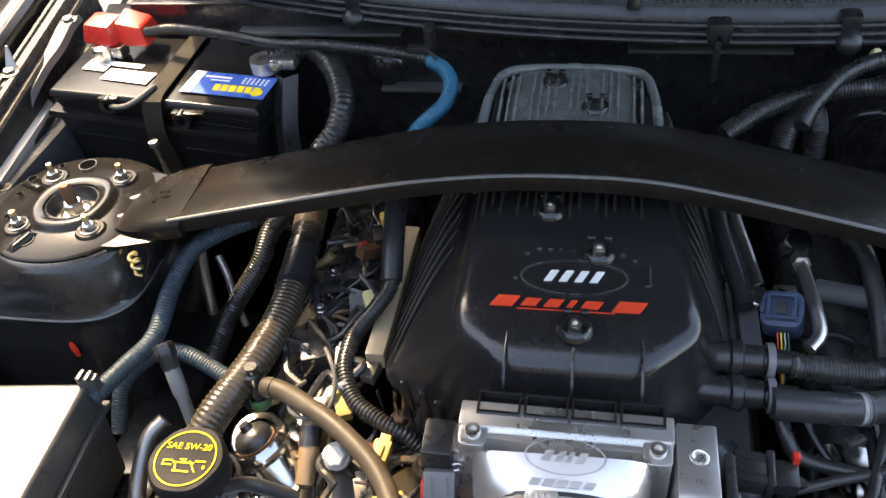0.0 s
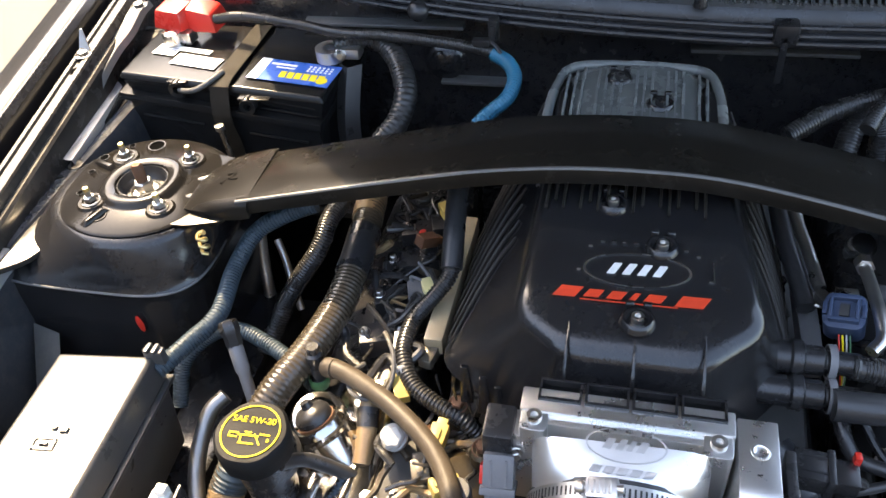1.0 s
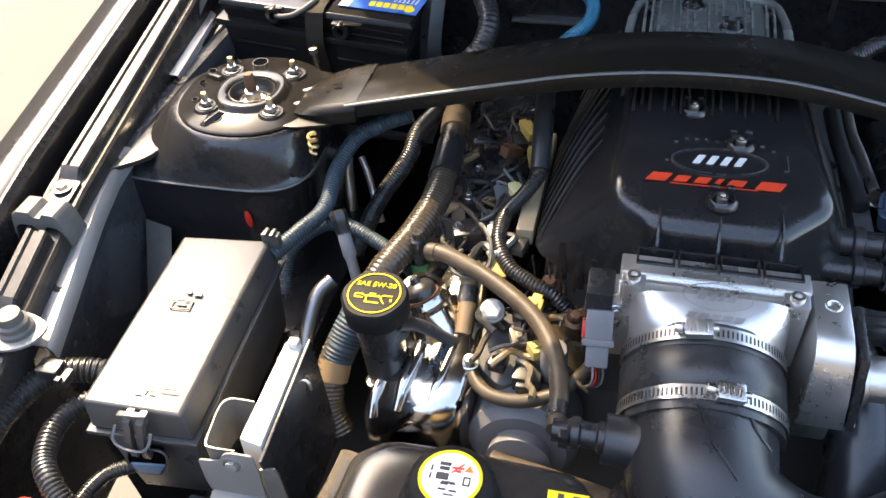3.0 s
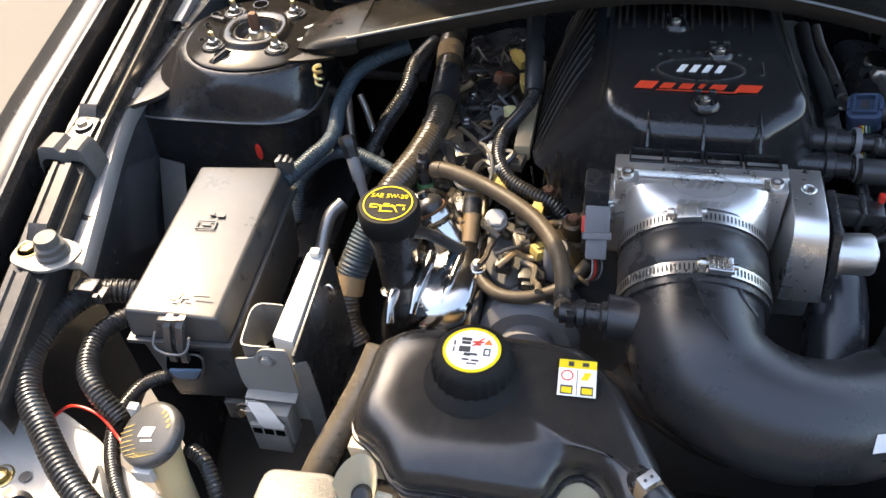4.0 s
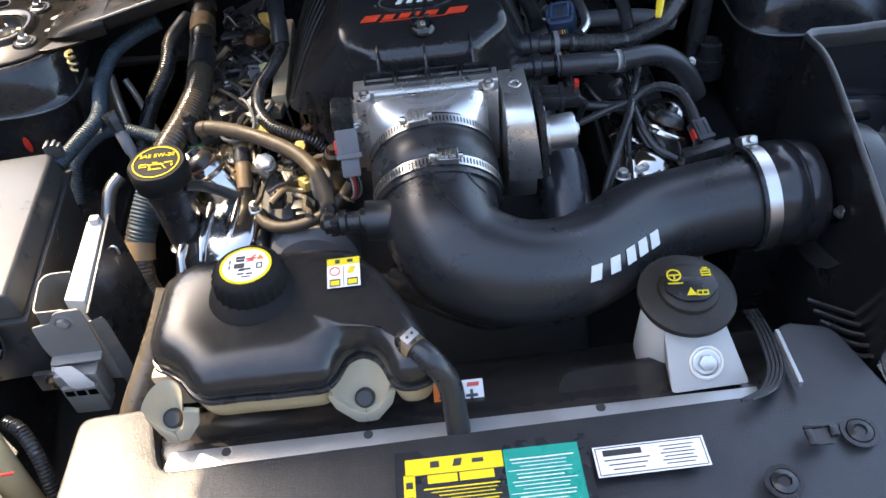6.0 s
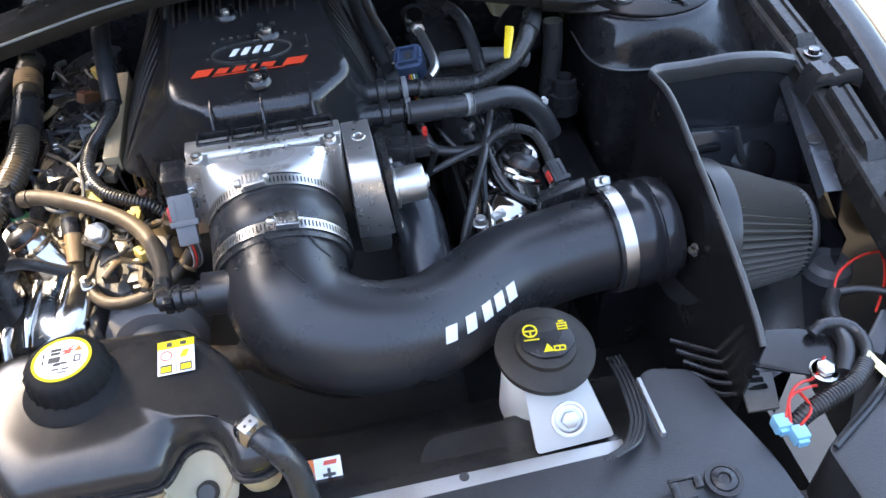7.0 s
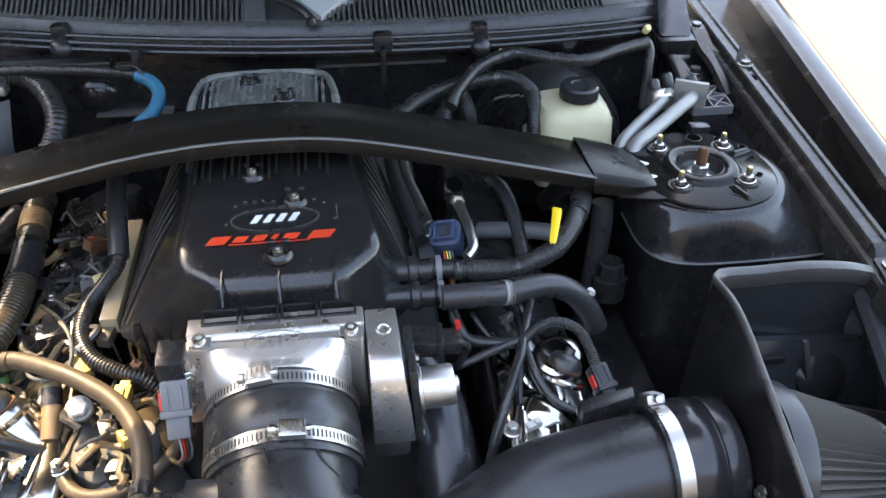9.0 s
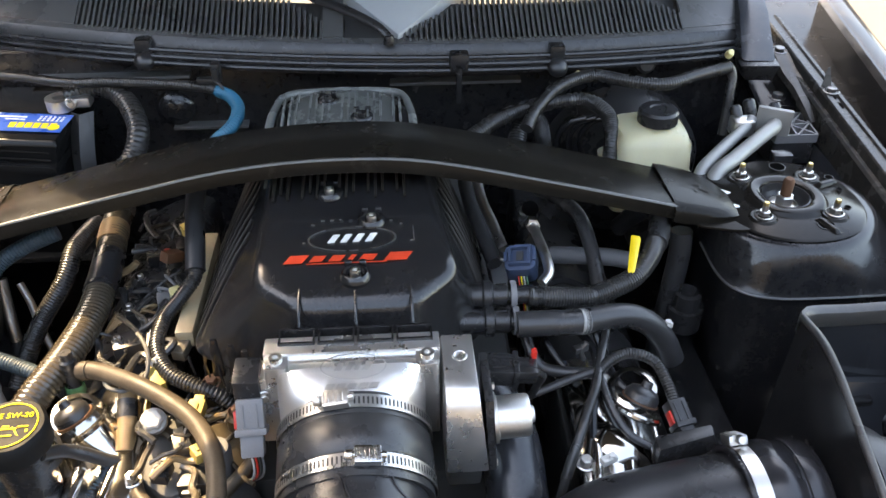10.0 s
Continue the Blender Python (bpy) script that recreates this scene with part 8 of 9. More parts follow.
for _pts, _r in (([(0.262, -0.198, 0.786), (0.266, -0.225, 0.770), (0.278, -0.250, 0.752), (0.292, -0.272, 0.735)], 0.0045), ([(0.258, -0.205, 0.784), (0.250, -0.235, 0.765), (0.246, -0.262, 0.745), (0.236, -0.29, 0.72)], 0.0048),
                 ([(0.268, -0.150, 0.800), (0.275, -0.172, 0.782), (0.284, -0.196, 0.772), (0.300, -0.215, 0.768)], 0.0042), ([(0.215, -0.150, 0.790), (0.228, -0.170, 0.778), (0.242, -0.186, 0.774), (0.256, -0.196, 0.786)], 0.0036),
                 ([(0.232, -0.120, 0.800), (0.250, -0.140, 0.796), (0.262, -0.165, 0.792), (0.262, -0.195, 0.788)], 0.0045), ([(0.205, -0.06, 0.80), (0.225, -0.07, 0.802), (0.250, -0.06, 0.80), (0.28, -0.065, 0.79)], 0.004)):
    solo("rail_wire", sweep(_pts, _r, 8), M_PAINTSHIELD, "shiny black taped wire beside the engine", "wire", "rail wires")
for _x, _y, _z, _mt, _lb in ((0.246, -0.176, 0.802, M_GUNMETAL, "small dull metal bracket under the hose"), (0.238, -0.105, 0.806, M_GUNMETAL, "small dull metal bracket under the hose"), (0.186, -0.052, 0.836, M_STEEL, "small bright fitting by the fuel rail"), (0.344, -0.145, 0.800, M_LIGHTGREY, "pale plastic clip on the hose end"), (0.253, -0.29, 0.765, M_LIGHTGREY, "pale plastic clip beside the intake tube")):
    solo("hose_clip", join(box(-0.008, 0.008, -0.004, 0.004, -0.003, 0.004, 0.001, Matrix.Translation((_x, _y, _z)) @ Matrix.Rotation(0.4, 4, "Z")), lathe([(0.003, 0), (0.003, 0.007), (0, 0.007)], 8, Matrix.Translation((_x + 0.003, _y, _z)))), _mt, _lb, "clip", "hose clips")
inj = thing("fuel_sensor", "chromed fuel rail sensor with a bent pipe", "sensor")
part("cup", lathe([(0, 0.014), (0.010, 0.013), (0.0135, 0.006), (0.0135, 0.0), (0.010, -0.004), (0.010, -0.02), (0, -0.02)], 24, along((0.219, 0.012, 0.846), (0, -0.5, 0.8))), M_CHROME, inj)
part("nut", lathe([(0.0085, 0), (0.0085, 0.012), (0, 0.012)], 6, along((0.219, -0.008, 0.846), (0, -0.9, 0.2))), M_STEEL, inj)
part("pipe", sweep([(0.219, -0.018, 0.848), (0.221, -0.04, 0.848), (0.224, -0.075, 0.846), (0.224, -0.098, 0.842), (0.214, -0.112, 0.838)], 0.0058, 12), M_STEEL, inj)
part("bracket", box(0.196, 0.216, -0.055, -0.03, 0.828, 0.832, 0.001), M_STEEL, inj)
bolt("bracket_bolt", (0.184, -0.042, 0.824), (0, 0, 1), 0.0065, 0.010, M_STEEL, inj)
bolt("bracket_bolt", (0.200, -0.050, 0.832), (0, 0, 1), 0.006, 0.010, M_STEEL, inj)
cb = thing("sensor_connector", "slate blue wiring plug with coloured wires", "connector")
_cm = along((0.198, -0.072, 0.838), (-0.25, -0.3, 0.9), 0.5)
part("shell", prism(rounded([(-0.017, -0.012), (-0.012, -0.017), (0.012, -0.017), (0.017, -0.012), (0.017, 0.012), (0.012, 0.017), (-0.012, 0.017), (-0.017, 0.012)], 0.003, 2), -0.016, 0.010, 0.0015, _cm), M_CONNBLUE, cb, "slate blue shell", angle=25)
part("collar", join(box(-0.012, 0.012, -0.012, -0.009, 0.009, 0.016, 0.0006, _cm), box(-0.012, 0.012, 0.009, 0.012, 0.009, 0.016, 0.0006, _cm), box(-0.012, -0.009, -0.009, 0.009, 0.009, 0.016, 0.0006, _cm), box(0.009, 0.012, -0.009, 0.009, 0.009, 0.016, 0.0006, _cm)), M_CONNBLUE, cb)
part("socket", box(-0.004, 0.004, -0.006, 0.006, 0.009, 0.0125, 0.001, _cm), M_INK, cb)
for _k in (-0.0155, 0.0155):
    part("side_latch", box(_k - 0.002, _k + 0.002, -0.006, 0.006, -0.006, 0.013, 0.0008, _cm), M_CONNBLUE, cb)
for i, mt in enumerate((M_RED, M_YELLOW, M_WHITE, M_GREEN)):
    part("wire", sweep([(0.193 + 0.003 * i, -0.088, 0.830), (0.194 + 0.003 * i, -0.098, 0.822), (0.197 + 0.002 * i, -0.108, 0.806), (0.20, -0.12, 0.79)], 0.0009, 6), mt, cb)
solo("fuel_pipe", sweep([(0.166, 0.09, 0.845), (0.168, 0.05, 0.842), (0.176, 0.01, 0.836), (0.184, -0.03, 0.828)], 0.006, 10), M_STEEL, "bare steel fuel pipe beside the manifold", "pipe")
solo("fuel_pipe_cover", sweep([(0.150, 0.09, 0.845), (0.154, 0.04, 0.838), (0.164, -0.01, 0.828), (0.172, -0.05, 0.82)], 0.009, 12), M_RUBBER, "black sleeve beside the fuel pipe", "sleeve")
solo("pressure_hose", sweep([(0.236, 0.06, 0.85), (0.258, 0.035, 0.850), (0.278, 0.01, 0.842), (0.286, -0.03, 0.825), (0.288, -0.08, 0.80), (0.286, -0.12, 0.785)], 0.0085, 12), M_RUBBER, "thin black pressure hose arching to the firewall", "hose")
solo("grey_pipe", sweep([(0.255, 0.03, 0.770), (0.29, 0.015, 0.778), (0.33, 0.005, 0.780), (0.37, 0.0, 0.77)], 0.011, 14), M_GREY, "dull grey pipe behind the engine", "pipe")
solo("oil_tag", hexa([(0.306, -0.112, 0.846), (0.313, -0.114, 0.846), (0.330, -0.070, 0.858), (0.320, -0.066, 0.858)], [(0.305, -0.110, 0.850), (0.312, -0.112, 0.850), (0.329, -0.068, 0.864), (0.319, -0.064, 0.864)], 0.002), M_YTAG, "yellow plastic dipstick handle", "dipstick handle")
solo("speed_grommet", join(lathe([(0.018, 0), (0.016, 0.020), (0.012, 0.022), (0.009, 0.012), (0, 0.012)], 24, Matrix.Translation((0.408, -0.045, 0.742))), lathe([(0.022, -0.03), (0.022, 0), (0.018, 0.001)], 24, Matrix.Translation((0.408, -0.045, 0.742)))), M_PLASTIC, "black plastic grommet on the frame rail", "grommet")
solo("frame_rail", box(0.375, 0.44, -0.32, 0.05, 0.52, 0.664, 0.01), M_PAINT, "glossy black frame rail beside the engine", "frame rail", kind="structure")
solo("frame_rail", box(-0.47, -0.40, -0.32, 0.05, 0.55, 0.66, 0.01), M_PAINT, "glossy black frame rail beside the engine", "frame rail", kind="structure")
loom("firewall_loom", [(0.160, 0.150, 0.872), (0.200, 0.178, 0.884), (0.249, 0.201, 0.890), (0.300, 0.214, 0.892), (0.332, 0.212, 0.890), (0.352, 0.185, 0.880), (0.348, 0.145, 0.860), (0.34, 0.12, 0.83)], 0.0105, M_LOOM, "black corrugated loom behind the engine", 0.0016, 0.0055)
loom("firewall_loom", [(0.235, 0.150, 0.885), (0.250, 0.175, 0.898), (0.280, 0.209, 0.910), (0.315, 0.226, 0.918), (0.344, 0.228, 0.920), (0.385, 0.208, 0.919), (0.428, 0.197, 0.920), (0.475, 0.212, 0.925), (0.522, 0.228, 0.928)], 0.0088, M_LOOM, "black corrugated loom along the cowl", 0.0012, 0.005)
solo("firewall_cable", sweep([(0.522, 0.228, 0.928), (0.527, 0.224, 0.915), (0.524, 0.212, 0.885), (0.520, 0.20, 0.84)], 0.0065, 10), M_RUBBER, "black cable down the firewall corner", "cable")
loom("firewall_loom", [(0.225, 0.17, 0.84), (0.235, 0.195, 0.862), (0.255, 0.212, 0.870), (0.27, 0.22, 0.84), (0.275, 0.22, 0.80)], 0.0125, M_LOOM, "looped black corrugated loom", 0.002, 0.0055)
for k in range(3):
    solo("booster_rib", sweep([(0.300 + 0.016 * k, 0.225, 0.80), (0.292 + 0.016 * k, 0.215, 0.835), (0.302 + 0.016 * k, 0.205, 0.862), (0.325 + 0.014 * k, 0.20, 0.872)], 0.0045, 10), M_PAINT, "curved glossy black rib of the brake booster", "rib", "booster ribs")
for p in ((0.322, 0.262, 0.905), (0.520, 0.235, 0.942)):
    solo("stud_cap", lathe([(0, 0.012), (0.004, 0.011), (0.0055, 0.006), (0.0055, 0)], 14, along(p, (0, -0.7, 0.7))), M_PALEYEL, "small pale yellow stud cap", "cap", "stud caps")
solo("firewall_grommet", lathe([(0, 0.008), (0.010, 0.008), (0.014, 0.003), (0.014, 0)], 20, along((0.43, 0.30, 0.905), (0, -1, 0.2))), M_RUBBER, "black rubber firewall grommet", "grommet")

# ---- front corner on the driver's side ----
lamp = thing("lamp_housing", "black plastic headlamp housing top", "headlamp housing")
part("top", prism(rounded([(0.464, -0.622), (0.552, -0.566), (0.605, -0.500), (0.70, -0.47), (0.72, -0.75), (0.47, -0.75)], 0.008), 0.62, lambda x, y: 0.735, 0.004), M_TEXPLASTIC, lamp)
part("edge_rib", sweep([(0.470, -0.624, 0.737), (0.556, -0.570, 0.737), (0.608, -0.505, 0.737)], 0.003, 8), M_TEXPLASTIC, lamp)
part("side_pad", prism(rounded([(0.548, -0.534), (0.594, -0.494), (0.604, -0.506), (0.562, -0.548)], 0.004), 0.70, 0.744, 0.003), M_TEXPLASTIC, lamp)
loom("lamp_loom", [(0.446, -0.594, 0.728), (0.462, -0.588, 0.742), (0.485, -0.582, 0.748), (0.514, -0.573, 0.752), (0.536, -0.556, 0.752)], 0.0088, M_LOOM, "black corrugated headlamp loom", 0.0016, 0.0048)
solo("lamp_cable", sweep([(0.534, -0.558, 0.752), (0.545, -0.542, 0.752), (0.546, -0.522, 0.754), (0.536, -0.511, 0.756), (0.518, -0.508, 0.755), (0.506, -0.512, 0.750)], 0.0062, 12), M_RUBBER, "smooth black headlamp cable bending over the tab", "cable")
solo("lamp_cable", sweep([(0.512, -0.560, 0.748), (0.528, -0.535, 0.752), (0.535, -0.510, 0.748), (0.548, -0.482, 0.738), (0.560, -0.465, 0.730), (0.572, -0.452, 0.726)], 0.0078, 12), M_RUBBER, "taped black headlamp cable beside the filter", "cable")
solo("lamp_cable", sweep([(0.572, -0.452, 0.726), (0.60, -0.455, 0.728), (0.628, -0.468, 0.728), (0.648, -0.485, 0.72)], 0.0042, 10), M_RUBBER, "thin black cable behind the headlamp", "cable")
for k, pts in enumerate((((0.440, -0.590, 0.740), (0.452, -0.572, 0.752), (0.468, -0.562, 0.750), (0.486, -0.556, 0.744), (0.504, -0.540, 0.750)), ((0.442, -0.596, 0.740), (0.450, -0.575, 0.750), (0.468, -0.572, 0.756), (0.482, -0.566, 0.746)), ((0.448, -0.600, 0.740), (0.462, -0.590, 0.750), (0.462, -0.568, 0.748)),
                         ((0.565, -0.462, 0.728), (0.580, -0.440, 0.735), (0.601, -0.425, 0.735), (0.628, -0.414, 0.732), (0.652, -0.412, 0.73)), ((0.608, -0.478, 0.715), (0.628, -0.455, 0.725), (0.640, -0.434, 0.732), (0.648, -0.415, 0.732)))):
    solo("red_wire", sweep(list(pts), 0.0015, 6), M_RED, "thin red wire by the headlamp", "wire", "red wires")
for x, y in ((0.437, -0.590), (0.447, -0.604)):
    solo("splice_connector", join(box(x - 0.007, x + 0.007, y - 0.007, y + 0.007, 0.728, 0.742, 0.002), box(x - 0.005, x + 0.005, y - 0.010, y - 0.006, 0.730, 0.738, 0.001)), M_CYAN, "light blue splice connector", "connector", "splice connectors")
solo("masking_tape", hexa([(0.532, -0.556, 0.758), (0.556, -0.592, 0.742), (0.564, -0.586, 0.742), (0.541, -0.548, 0.758)], [(0.532, -0.556, 0.759), (0.556, -0.592, 0.743), (0.564, -0.586, 0.743), (0.541, -0.548, 0.759)], 0.0002), M_PALEYEL, "strip of cream masking tape on a loom", "tape")
for k in range(5):
    solo("cooler_pipe", sweep([(0.395 + 0.003 * k, -0.452 - 0.012 * k, 0.70 - 0.004 * k), (0.43, -0.470 - 0.012 * k, 0.695 - 0.003 * k), (0.47, -0.490 - 0.008 * k, 0.69)], 0.0030, 8), M_PAINT, "thin glossy black pipe beside the panel", "pipe", "cooler pipes")
for k in range(4):
    solo("edge_wire", sweep([(0.270 + 0.003 * k, -0.592, 0.743), (0.292 + 0.004 * k, -0.582, 0.742), (0.308 + 0.004 * k, -0.558, 0.739), (0.314 + 0.004 * k, -0.52, 0.735), (0.320 + 0.004 * k, -0.47, 0.715)], 0.0020, 6), M_RUBBER, "thin black wire along the radiator panel", "wire", "edge wires")
solo("pan_edge_strip", box(0.327, 0.331, -0.580, -0.518, 0.735, 0.744, 0.001, None), M_STRIP, "bare metal edge of the radiator panel", "strip")

# ---- clutter on the passenger side of the engine ----
_rng = random.Random(5)
for k in range(44):
    y = -0.17 + 0.0066 * k
    x = -0.225 + _rng.uniform(-0.022, 0.022)
    z = 0.775 + _rng.uniform(-0.02, 0.02)
    pts = [(x, y, z)]
    for j in range(4):
        pts.append((pts[-1][0] + _rng.uniform(-0.020, 0.020), pts[-1][1] + _rng.uniform(-0.010, 0.030), pts[-1][2] + _rng.uniform(-0.010, 0.011)))
    solo("coil_wire", sweep(pts, _rng.choice((0.0018, 0.0028, 0.0042)), 7), _rng.choice((M_RUBBER, M_RUBBER, M_PLASTIC, M_GREY, M_LOOM, M_PLASTIC, M_TAPEBROWN, M_BROWN, M_TAN, M_RUBBER)), "thin engine wire among the ignition coils", "wire", "coil wires")
for k in range(4):
    c = thing("ignition_coil", "black ignition coil with a wiring plug", "ignition coil", "ignition coils")
    y = -0.10 + 0.055 * k
    part("body", box(-0.022, 0.022, -0.014, 0.014, 0, 0.026, 0.004, Matrix.Translation((-0.228, y, 0.752)) @ Matrix.Rotation(0.3, 4, "Z")), M_PLASTIC, c)
    part("plug", box(-0.010, 0.010, -0.016, 0.012, 0.006, 0.024, 0.002, Matrix.Translation((-0.204, y + 0.006, 0.760)) @ Matrix.Rotation(0.3, 4, "Z")), M_GREY if k == 1 else M_PLASTIC, c)
    bolt("coil_bolt", (-0.243, y - 0.004, 0.777), (0, 0, 1), 0.004, 0.006, M_STEEL, c)
for _x, _y, _z, _mt, _lb in ((-0.190, 0.062, 0.800, M_OLIVE, "ochre dusty plastic plug among the wires"), (-0.176, 0.010, 0.798, M_OLIVE, "ochre dusty plastic plug among the wires"), (-0.186, -0.050, 0.792, M_PALEYEL, "cream dusty plastic plug among the wires"), (-0.200, -0.118, 0.782, M_WHITE, "dirty white plastic plug among the wires"), (-0.214, 0.030, 0.796, M_RED, "small red plug lock among the wires"), (-0.206, 0.020, 0.797, M_RUST, "rusty bracket among the wires"), (-0.168, -0.13, 0.785, M_TAN, "tan dusty plastic plug among the wires"), (-0.186, -0.172, 0.782, M_OLIVE, "ochre dusty plastic plug among the wires")):
    _pm = Matrix.Translation((_x, _y, _z)) @ Matrix.Rotation(_rng.uniform(-0.8, 0.8), 4, "Z") @ Matrix.Rotation(_rng.uniform(-0.5, 0.5), 4, "X")
    _sc = 0.5 if _mt is M_RED else 1.0
    solo("coil_plug", join(box(-0.007 * _sc, 0.007 * _sc, -0.012 * _sc, 0.012 * _sc, -0.006 * _sc, 0.007 * _sc, 0.0015, _pm), box(-0.005 * _sc, 0.005 * _sc, 0.011 * _sc, 0.019 * _sc, -0.004 * _sc, 0.004 * _sc, 0.001, _pm)), _mt, _lb, "connector", "coil plugs")
solo("lobed_plug", join(lathe([(0, 0.010), (0.008, 0.010), (0.010, 0.008), (0.010, 0.002), (0.0125, 0.001), (0.0125, -0.008), (0, -0.008)], 36, along((-0.182, -0.218, 0.772), (0.1, -0.5, 0.85)), lambda a, z: 1 + (0.08 * math.cos(6 * a) if z > 0.0015 else 0)), box(-0.006, 0.006, -0.010, 0.010, -0.020, -0.004, 0.002, along((-0.182, -0.218, 0.772), (0.1, -0.5, 0.85)))), M_WHITE, "dirty white round lobed wiring plug", "connector")
solo("front_cover_plate", prism(rounded([(-0.207, -0.202), (-0.168, -0.196), (-0.140, -0.232), (-0.142, -0.275), (-0.160, -0.288), (-0.196, -0.262)], 0.010, 3), 0.715, lambda x, y: 0.748 + 0.18 * (y + 0.24), 0.004), M_FLOOR, "dark greasy metal cover at the engine front", "cover plate")
solo("sensor_box", join(box(-0.150, -0.122, -0.288, -0.262, 0.738, 0.758, 0.003), box(-0.145, -0.127, -0.294, -0.286, 0.742, 0.754, 0.002)), M_PLASTIC, "dark plastic sensor box at the engine front", "sensor")
for _pts in ([(-0.228, -0.150, 0.786), (-0.236, -0.170, 0.792), (-0.228, -0.190, 0.793), (-0.212, -0.194, 0.790), (-0.203, -0.182, 0.788), (-0.200, -0.165, 0.784)], [(-0.214, -0.120, 0.800), (-0.205, -0.135, 0.806), (-0.196, -0.152, 0.802), (-0.194, -0.172, 0.792), (-0.202, -0.190, 0.782)]):
    solo("coil_wire", sweep(_pts, 0.0022, 8), M_GREYRUBBER, "pale grey looped wire beside the harness", "wire", "coil wires")
for k in range(20):
    x, y, z = _rng.uniform(-0.205, -0.105), _rng.uniform(-0.285, -0.195), _rng.uniform(0.752, 0.772)
    pts = [(x, y, z)]
    turn = _rng.uniform(0, 6.28)
    for j in range(5):
        turn += _rng.uniform(-1.0, 1.0)
        pts.append((pts[-1][0] + 0.013 * math.cos(turn), pts[-1][1] + 0.013 * math.sin(turn), pts[-1][2] + _rng.uniform(-0.006, 0.008)))
    solo("front_wire", sweep(pts, _rng.choice((0.0015, 0.0022, 0.0034)), 7), _rng.choice((M_RUBBER, M_PLASTIC, M_TAN, M_BROWN, M_TAPEBROWN, M_GREYRUBBER, M_LOOM)), "thin tangled wire over the engine front", "wire", "front wires")
for _x, _y, _z, _mt, _lb in ((-0.150, -0.246, 0.768, M_TAN, "tan dusty plug at the engine front"), (-0.128, -0.258, 0.770, M_OLIVE, "ochre bracket at the engine front"), (-0.165, -0.272, 0.760, M_PLASTIC, "black plug at the engine front"), (-0.140, -0.215, 0.780, M_OLIVE, "ochre bracket at the engine front")):
    _pm = Matrix.Translation((_x, _y, _z)) @ Matrix.Rotation(_rng.uniform(-1, 1), 4, "Z") @ Matrix.Rotation(_rng.uniform(-0.6, 0.6), 4, "X")
    solo("front_plug", join(box(-0.008, 0.008, -0.010, 0.010, -0.006, 0.006, 0.0015, _pm), box(-0.005, 0.005, 0.009, 0.017, -0.004, 0.004, 0.001, _pm), box(-0.003, 0.003, -0.007, 0.004, 0.005, 0.008, 0.0008, _pm)), _mt, _lb, "connector", "front plugs")
connector("cam_connector", (-0.196, -0.150, 0.785), (0.35, -0.3, 0.4), 0.022, 0.011, 0.010, M_WHITE, "dirty white wiring plug")
solo("wire_sleeve", sweep([(-0.214, -0.172, 0.784), (-0.212, -0.190, 0.777), (-0.210, -0.212, 0.766), (-0.209, -0.238, 0.752)], 0.0095, 14), M_TAPEBROWN, "brown taped wire sleeve on the cam cover", "wire sleeve")
solo("wire_sleeve_band", sweep([(-0.2118, -0.193, 0.7758), (-0.2110, -0.202, 0.7712), (-0.2103, -0.209, 0.7676)], 0.0102, 14, 0.003), M_PLASTIC, "black tape band on the wire sleeve", "tape")
solo("cam_cable", sweep([(-0.262, -0.278, 0.800), (-0.250, -0.262, 0.785), (-0.236, -0.256, 0.772), (-0.220, -0.252, 0.757), (-0.205, -0.248, 0.745)], 0.0065, 12), M_RUBBER, "black cable from the oil filler", "cable")
loom("cam_loom", [(-0.216, -0.246, 0.748), (-0.222, -0.265, 0.745), (-0.235, -0.29, 0.735), (-0.25, -0.315, 0.715)], 0.009, M_LOOMBLUE, "dark corrugated loom over the cam cover", 0.0014, 0.005)
solo("cam_cable", sweep([(-0.212, -0.246, 0.748), (-0.206, -0.27, 0.738), (-0.200, -0.295, 0.725)], 0.0085, 12), M_RUBBER, "black cable on the cam cover", "cable")
solo("heater_pipe", sweep([(-0.200, -0.250, 0.742), (-0.188, -0.282, 0.742), (-0.168, -0.302, 0.745), (-0.140, -0.308, 0.750), (-0.110, -0.300, 0.756), (-0.09, -0.285, 0.765), (-0.078, -0.275, 0.775)], 0.0068, 14), M_BROWN, "dusty brown taped cable under the hose", "cable")
solo("alternator", join(lathe([(0, 0.03), (0.045, 0.03), (0.055, 0.02), (0.055, -0.03), (0, -0.03)], 32, along((-0.135, -0.29, 0.685), (0, -1, 0.1))), lathe([(0.03, 0.03), (0.032, 0.045), (0.02, 0.05), (0, 0.05)], 24, along((-0.135, -0.29, 0.685), (0, -1, 0.1)))), M_GREY, "dusty dark grey alternator body", "alternator")
solo("water_outlet", join(lathe([(0, 0.04), (0.026, 0.035), (0.032, 0.02), (0.032, -0.03)], 24, along((-0.118, -0.235, 0.73), (0.2, -0.4, 0.9))), box(-0.165, -0.105, -0.27, -0.235, 0.70, 0.735, 0.006)), M_OLIVEMETAL, "dusty cast metal water outlet", "water outlet")
solo("idler_cap", lathe([(0.013, -0.03), (0.013, 0.010), (0.011, 0.014), (0.005, 0.015), (0, 0.013)], 22, along((-0.112, -0.268, 0.775), (0.05, -0.15, 1))), M_GREY, "dull grey cylinder cap below the hose", "cap")
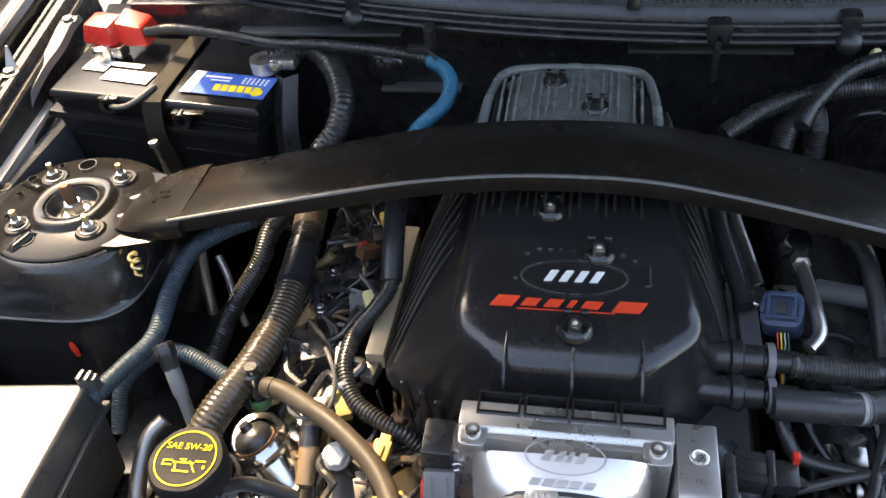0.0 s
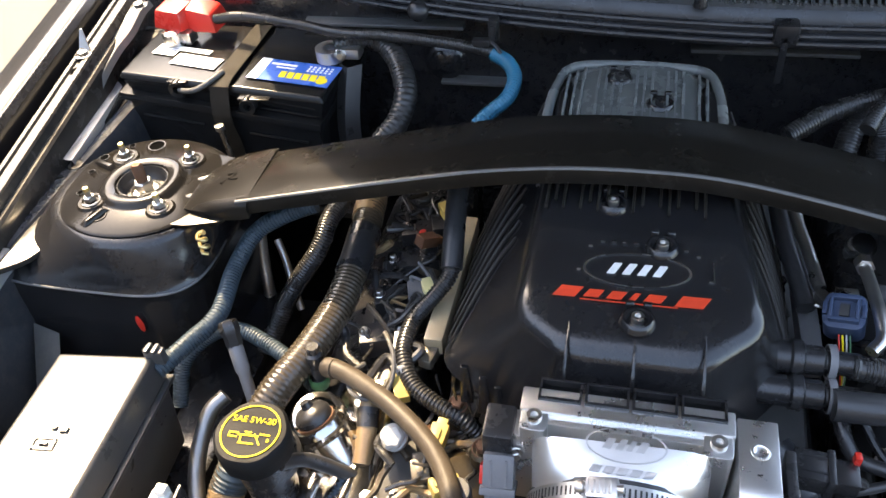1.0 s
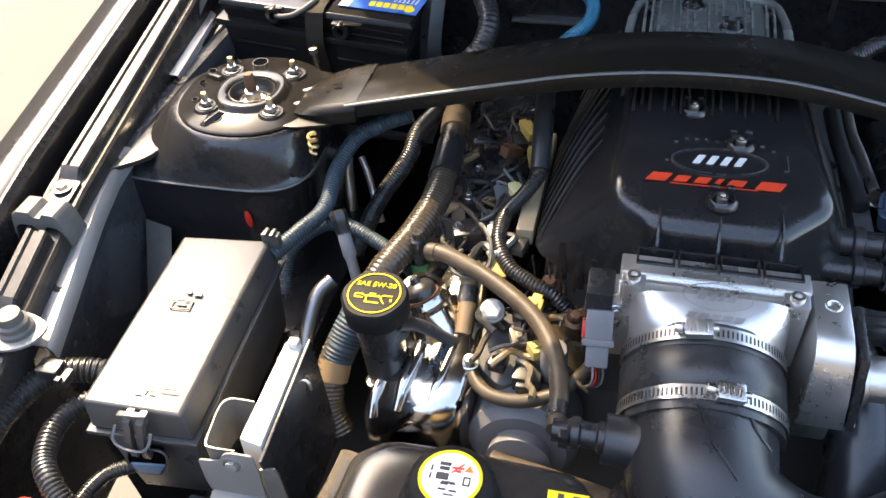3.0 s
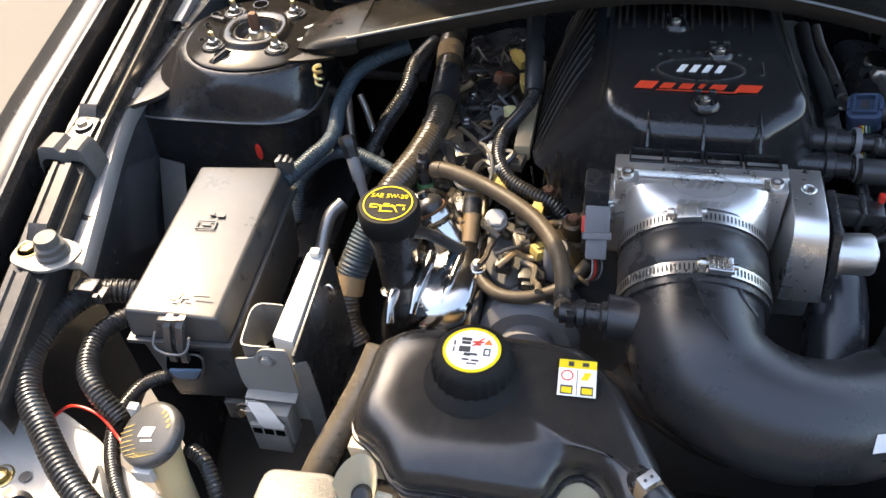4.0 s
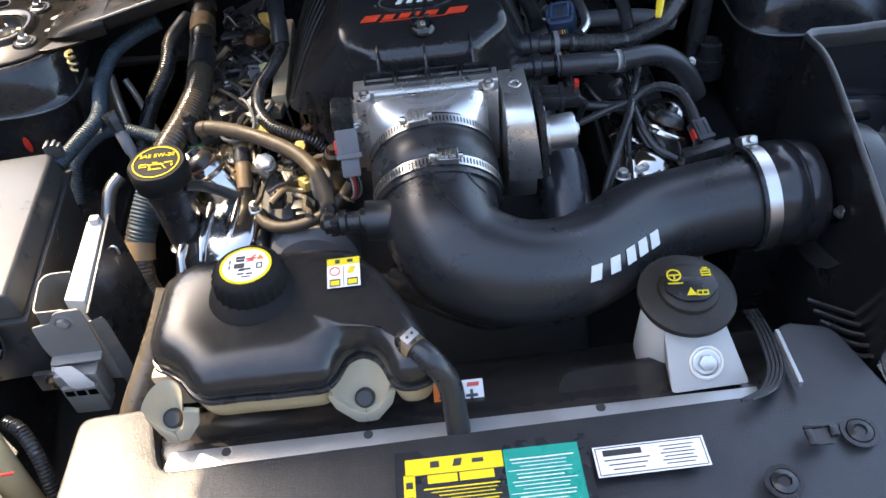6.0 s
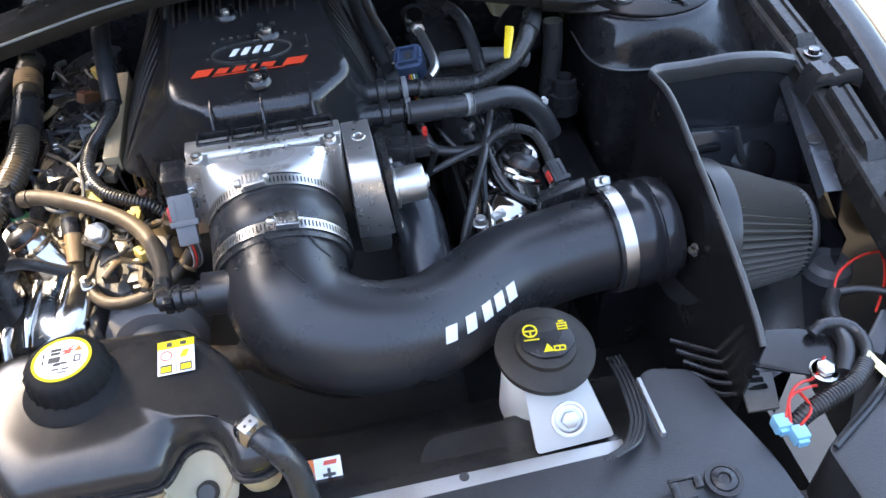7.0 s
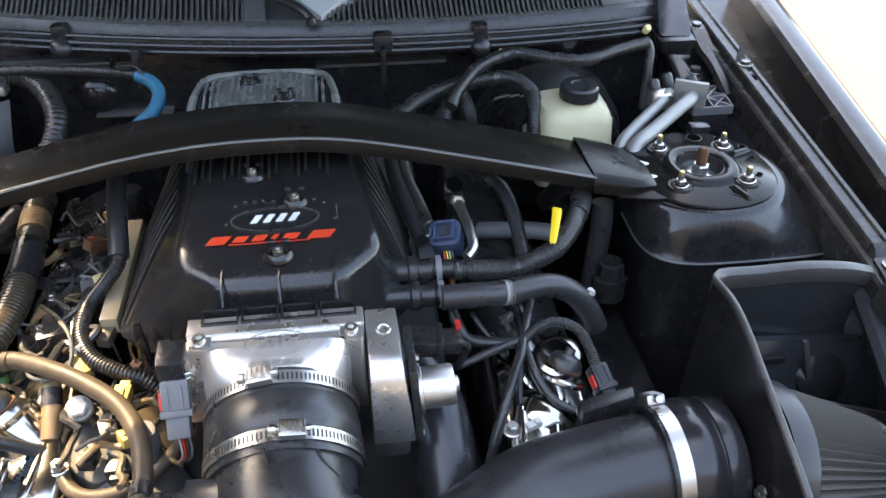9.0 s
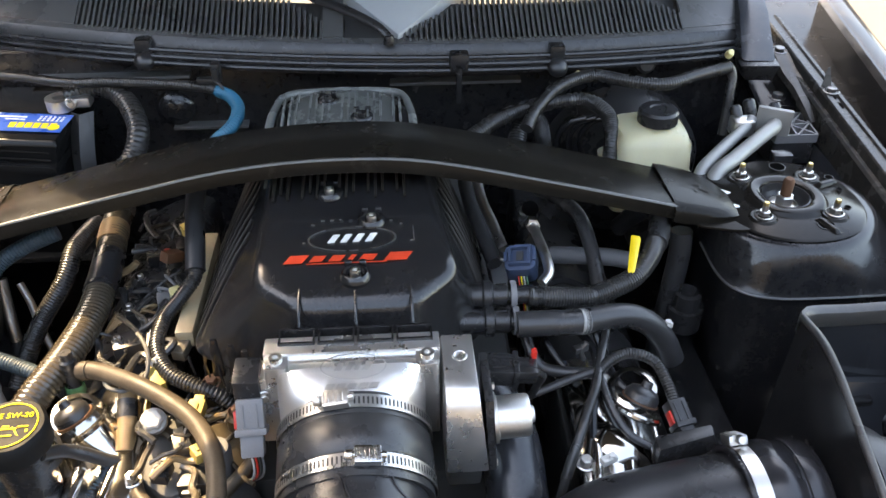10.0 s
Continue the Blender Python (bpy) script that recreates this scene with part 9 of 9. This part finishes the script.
for _x, _y, _z in ((-0.150, -0.215, 0.775), (-0.128, -0.185, 0.785), (-0.098, -0.225, 0.782)):
    _st = thing("bracket_stud", "rusty stud and nut on the engine front", "stud", "engine studs")
    part("pad", lathe([(0.012, -0.02), (0.012, 0), (0.009, 0.003), (0, 0.003)], 16, Matrix.Translation((_x, _y, _z))), M_OLIVEMETAL, _st)
    bolt("nut", (_x, _y, _z + 0.003), (0, -0.2, 1), 0.006, 0.008, M_RUST, _st)
solo("check_valve", lathe([(0, 0.022), (0.006, 0.022), (0.006, 0.014), (0.0085, 0.012), (0.0085, 0.004), (0.006, 0.002), (0.006, -0.02), (0.0085, -0.024), (0.0085, -0.03), (0, -0.03)], 14, along((-0.274, -0.160, 0.790), (0, 0.1, 1))), M_PLASTIC, "small black check valve at the hose end", "valve")
solo("valve_collar", lathe([(0.0088, 0), (0.0100, 0.002), (0.0100, 0.010), (0.0088, 0.012)], 14, along((-0.2735, -0.163, 0.760), (0, 0.1, 1))), M_GREEN, "green collar below the check valve", "collar")
solo("steel_pipe", sweep([(-0.442, 0.072, 0.735), (-0.440, 0.06, 0.70), (-0.434, 0.042, 0.66), (-0.43, 0.03, 0.62)], 0.008, 12), M_STEEL, "bare steel pipe by the strut tower", "pipe", "steel pipes")
solo("steel_pipe", sweep([(-0.425, 0.080, 0.72), (-0.412, 0.065, 0.70), (-0.40, 0.045, 0.68), (-0.388, 0.03, 0.65)], 0.005, 10), M_STEEL, "thin bare steel pipe by the strut tower", "pipe", "steel pipes")
solo("brake_pipe", sweep([(-0.372, -0.180, 0.745), (-0.385, -0.20, 0.735), (-0.388, -0.24, 0.705), (-0.375, -0.28, 0.68)], 0.0085, 12), M_GUNMETAL, "dull dark metal pipe beside the harness", "pipe", "steel pipes")
# added tube: gives the pale sheen of the tank's lower flange
solo("tank_flange_sheen", sweep([(-0.262, -0.415, 0.778), (-0.272, -0.436, 0.758), (-0.289, -0.462, 0.730), (-0.310, -0.492, 0.697), (-0.328, -0.52, 0.66)], 0.0145, 20), M_TAN, "tan tube standing in for the coolant tank's pale lower flange", "pipe")
solo("spring_clip", sweep([(-0.418 + 0.0045 * math.cos(1.3 * k), -0.070 + 0.004 * math.sin(1.3 * k), 0.862 - 0.0019 * k) for k in range(15)], 0.0021, 8, 0.002), M_GOLD, "yellow zinc spring clip below the brace foot", "clip")
solo("well_plate", hexa([(-0.625, -0.19, 0.66), (-0.585, -0.20, 0.66), (-0.60, -0.13, 0.74), (-0.64, -0.12, 0.74)], [(-0.625, -0.188, 0.663), (-0.585, -0.198, 0.663), (-0.60, -0.128, 0.743), (-0.64, -0.118, 0.743)], 0.0005), M_APRON, "dull grey plate behind the fuse box", "plate")
for k, pts in enumerate((((-0.60, -0.49, 0.70), (-0.57, -0.485, 0.722), (-0.535, -0.492, 0.722), (-0.50, -0.515, 0.715), (-0.485, -0.52, 0.735)), ((-0.40, -0.575, 0.725), (-0.42, -0.585, 0.735), (-0.405, -0.60, 0.735), (-0.395, -0.615, 0.725)))):
    solo("red_wire", sweep(list(pts), 0.0015, 6), M_RED, "thin red wire by the washer filler", "wire", "red wires")
solo("splice_connector", join(box(-0.418, -0.402, -0.622, -0.608, 0.728, 0.742, 0.002), box(-0.414, -0.406, -0.628, -0.620, 0.730, 0.738, 0.001)), M_CYAN, "light blue splice connector", "connector", "splice connectors")
solo("cable_tie", sweep([(-0.505, -0.560, 0.722), (-0.492, -0.556, 0.745), (-0.478, -0.575, 0.742), (-0.470, -0.59, 0.725), (-0.478, -0.60, 0.712)], 0.0022, 6), M_GREYRUBBER, "grey cable tie round the looms", "cable tie")
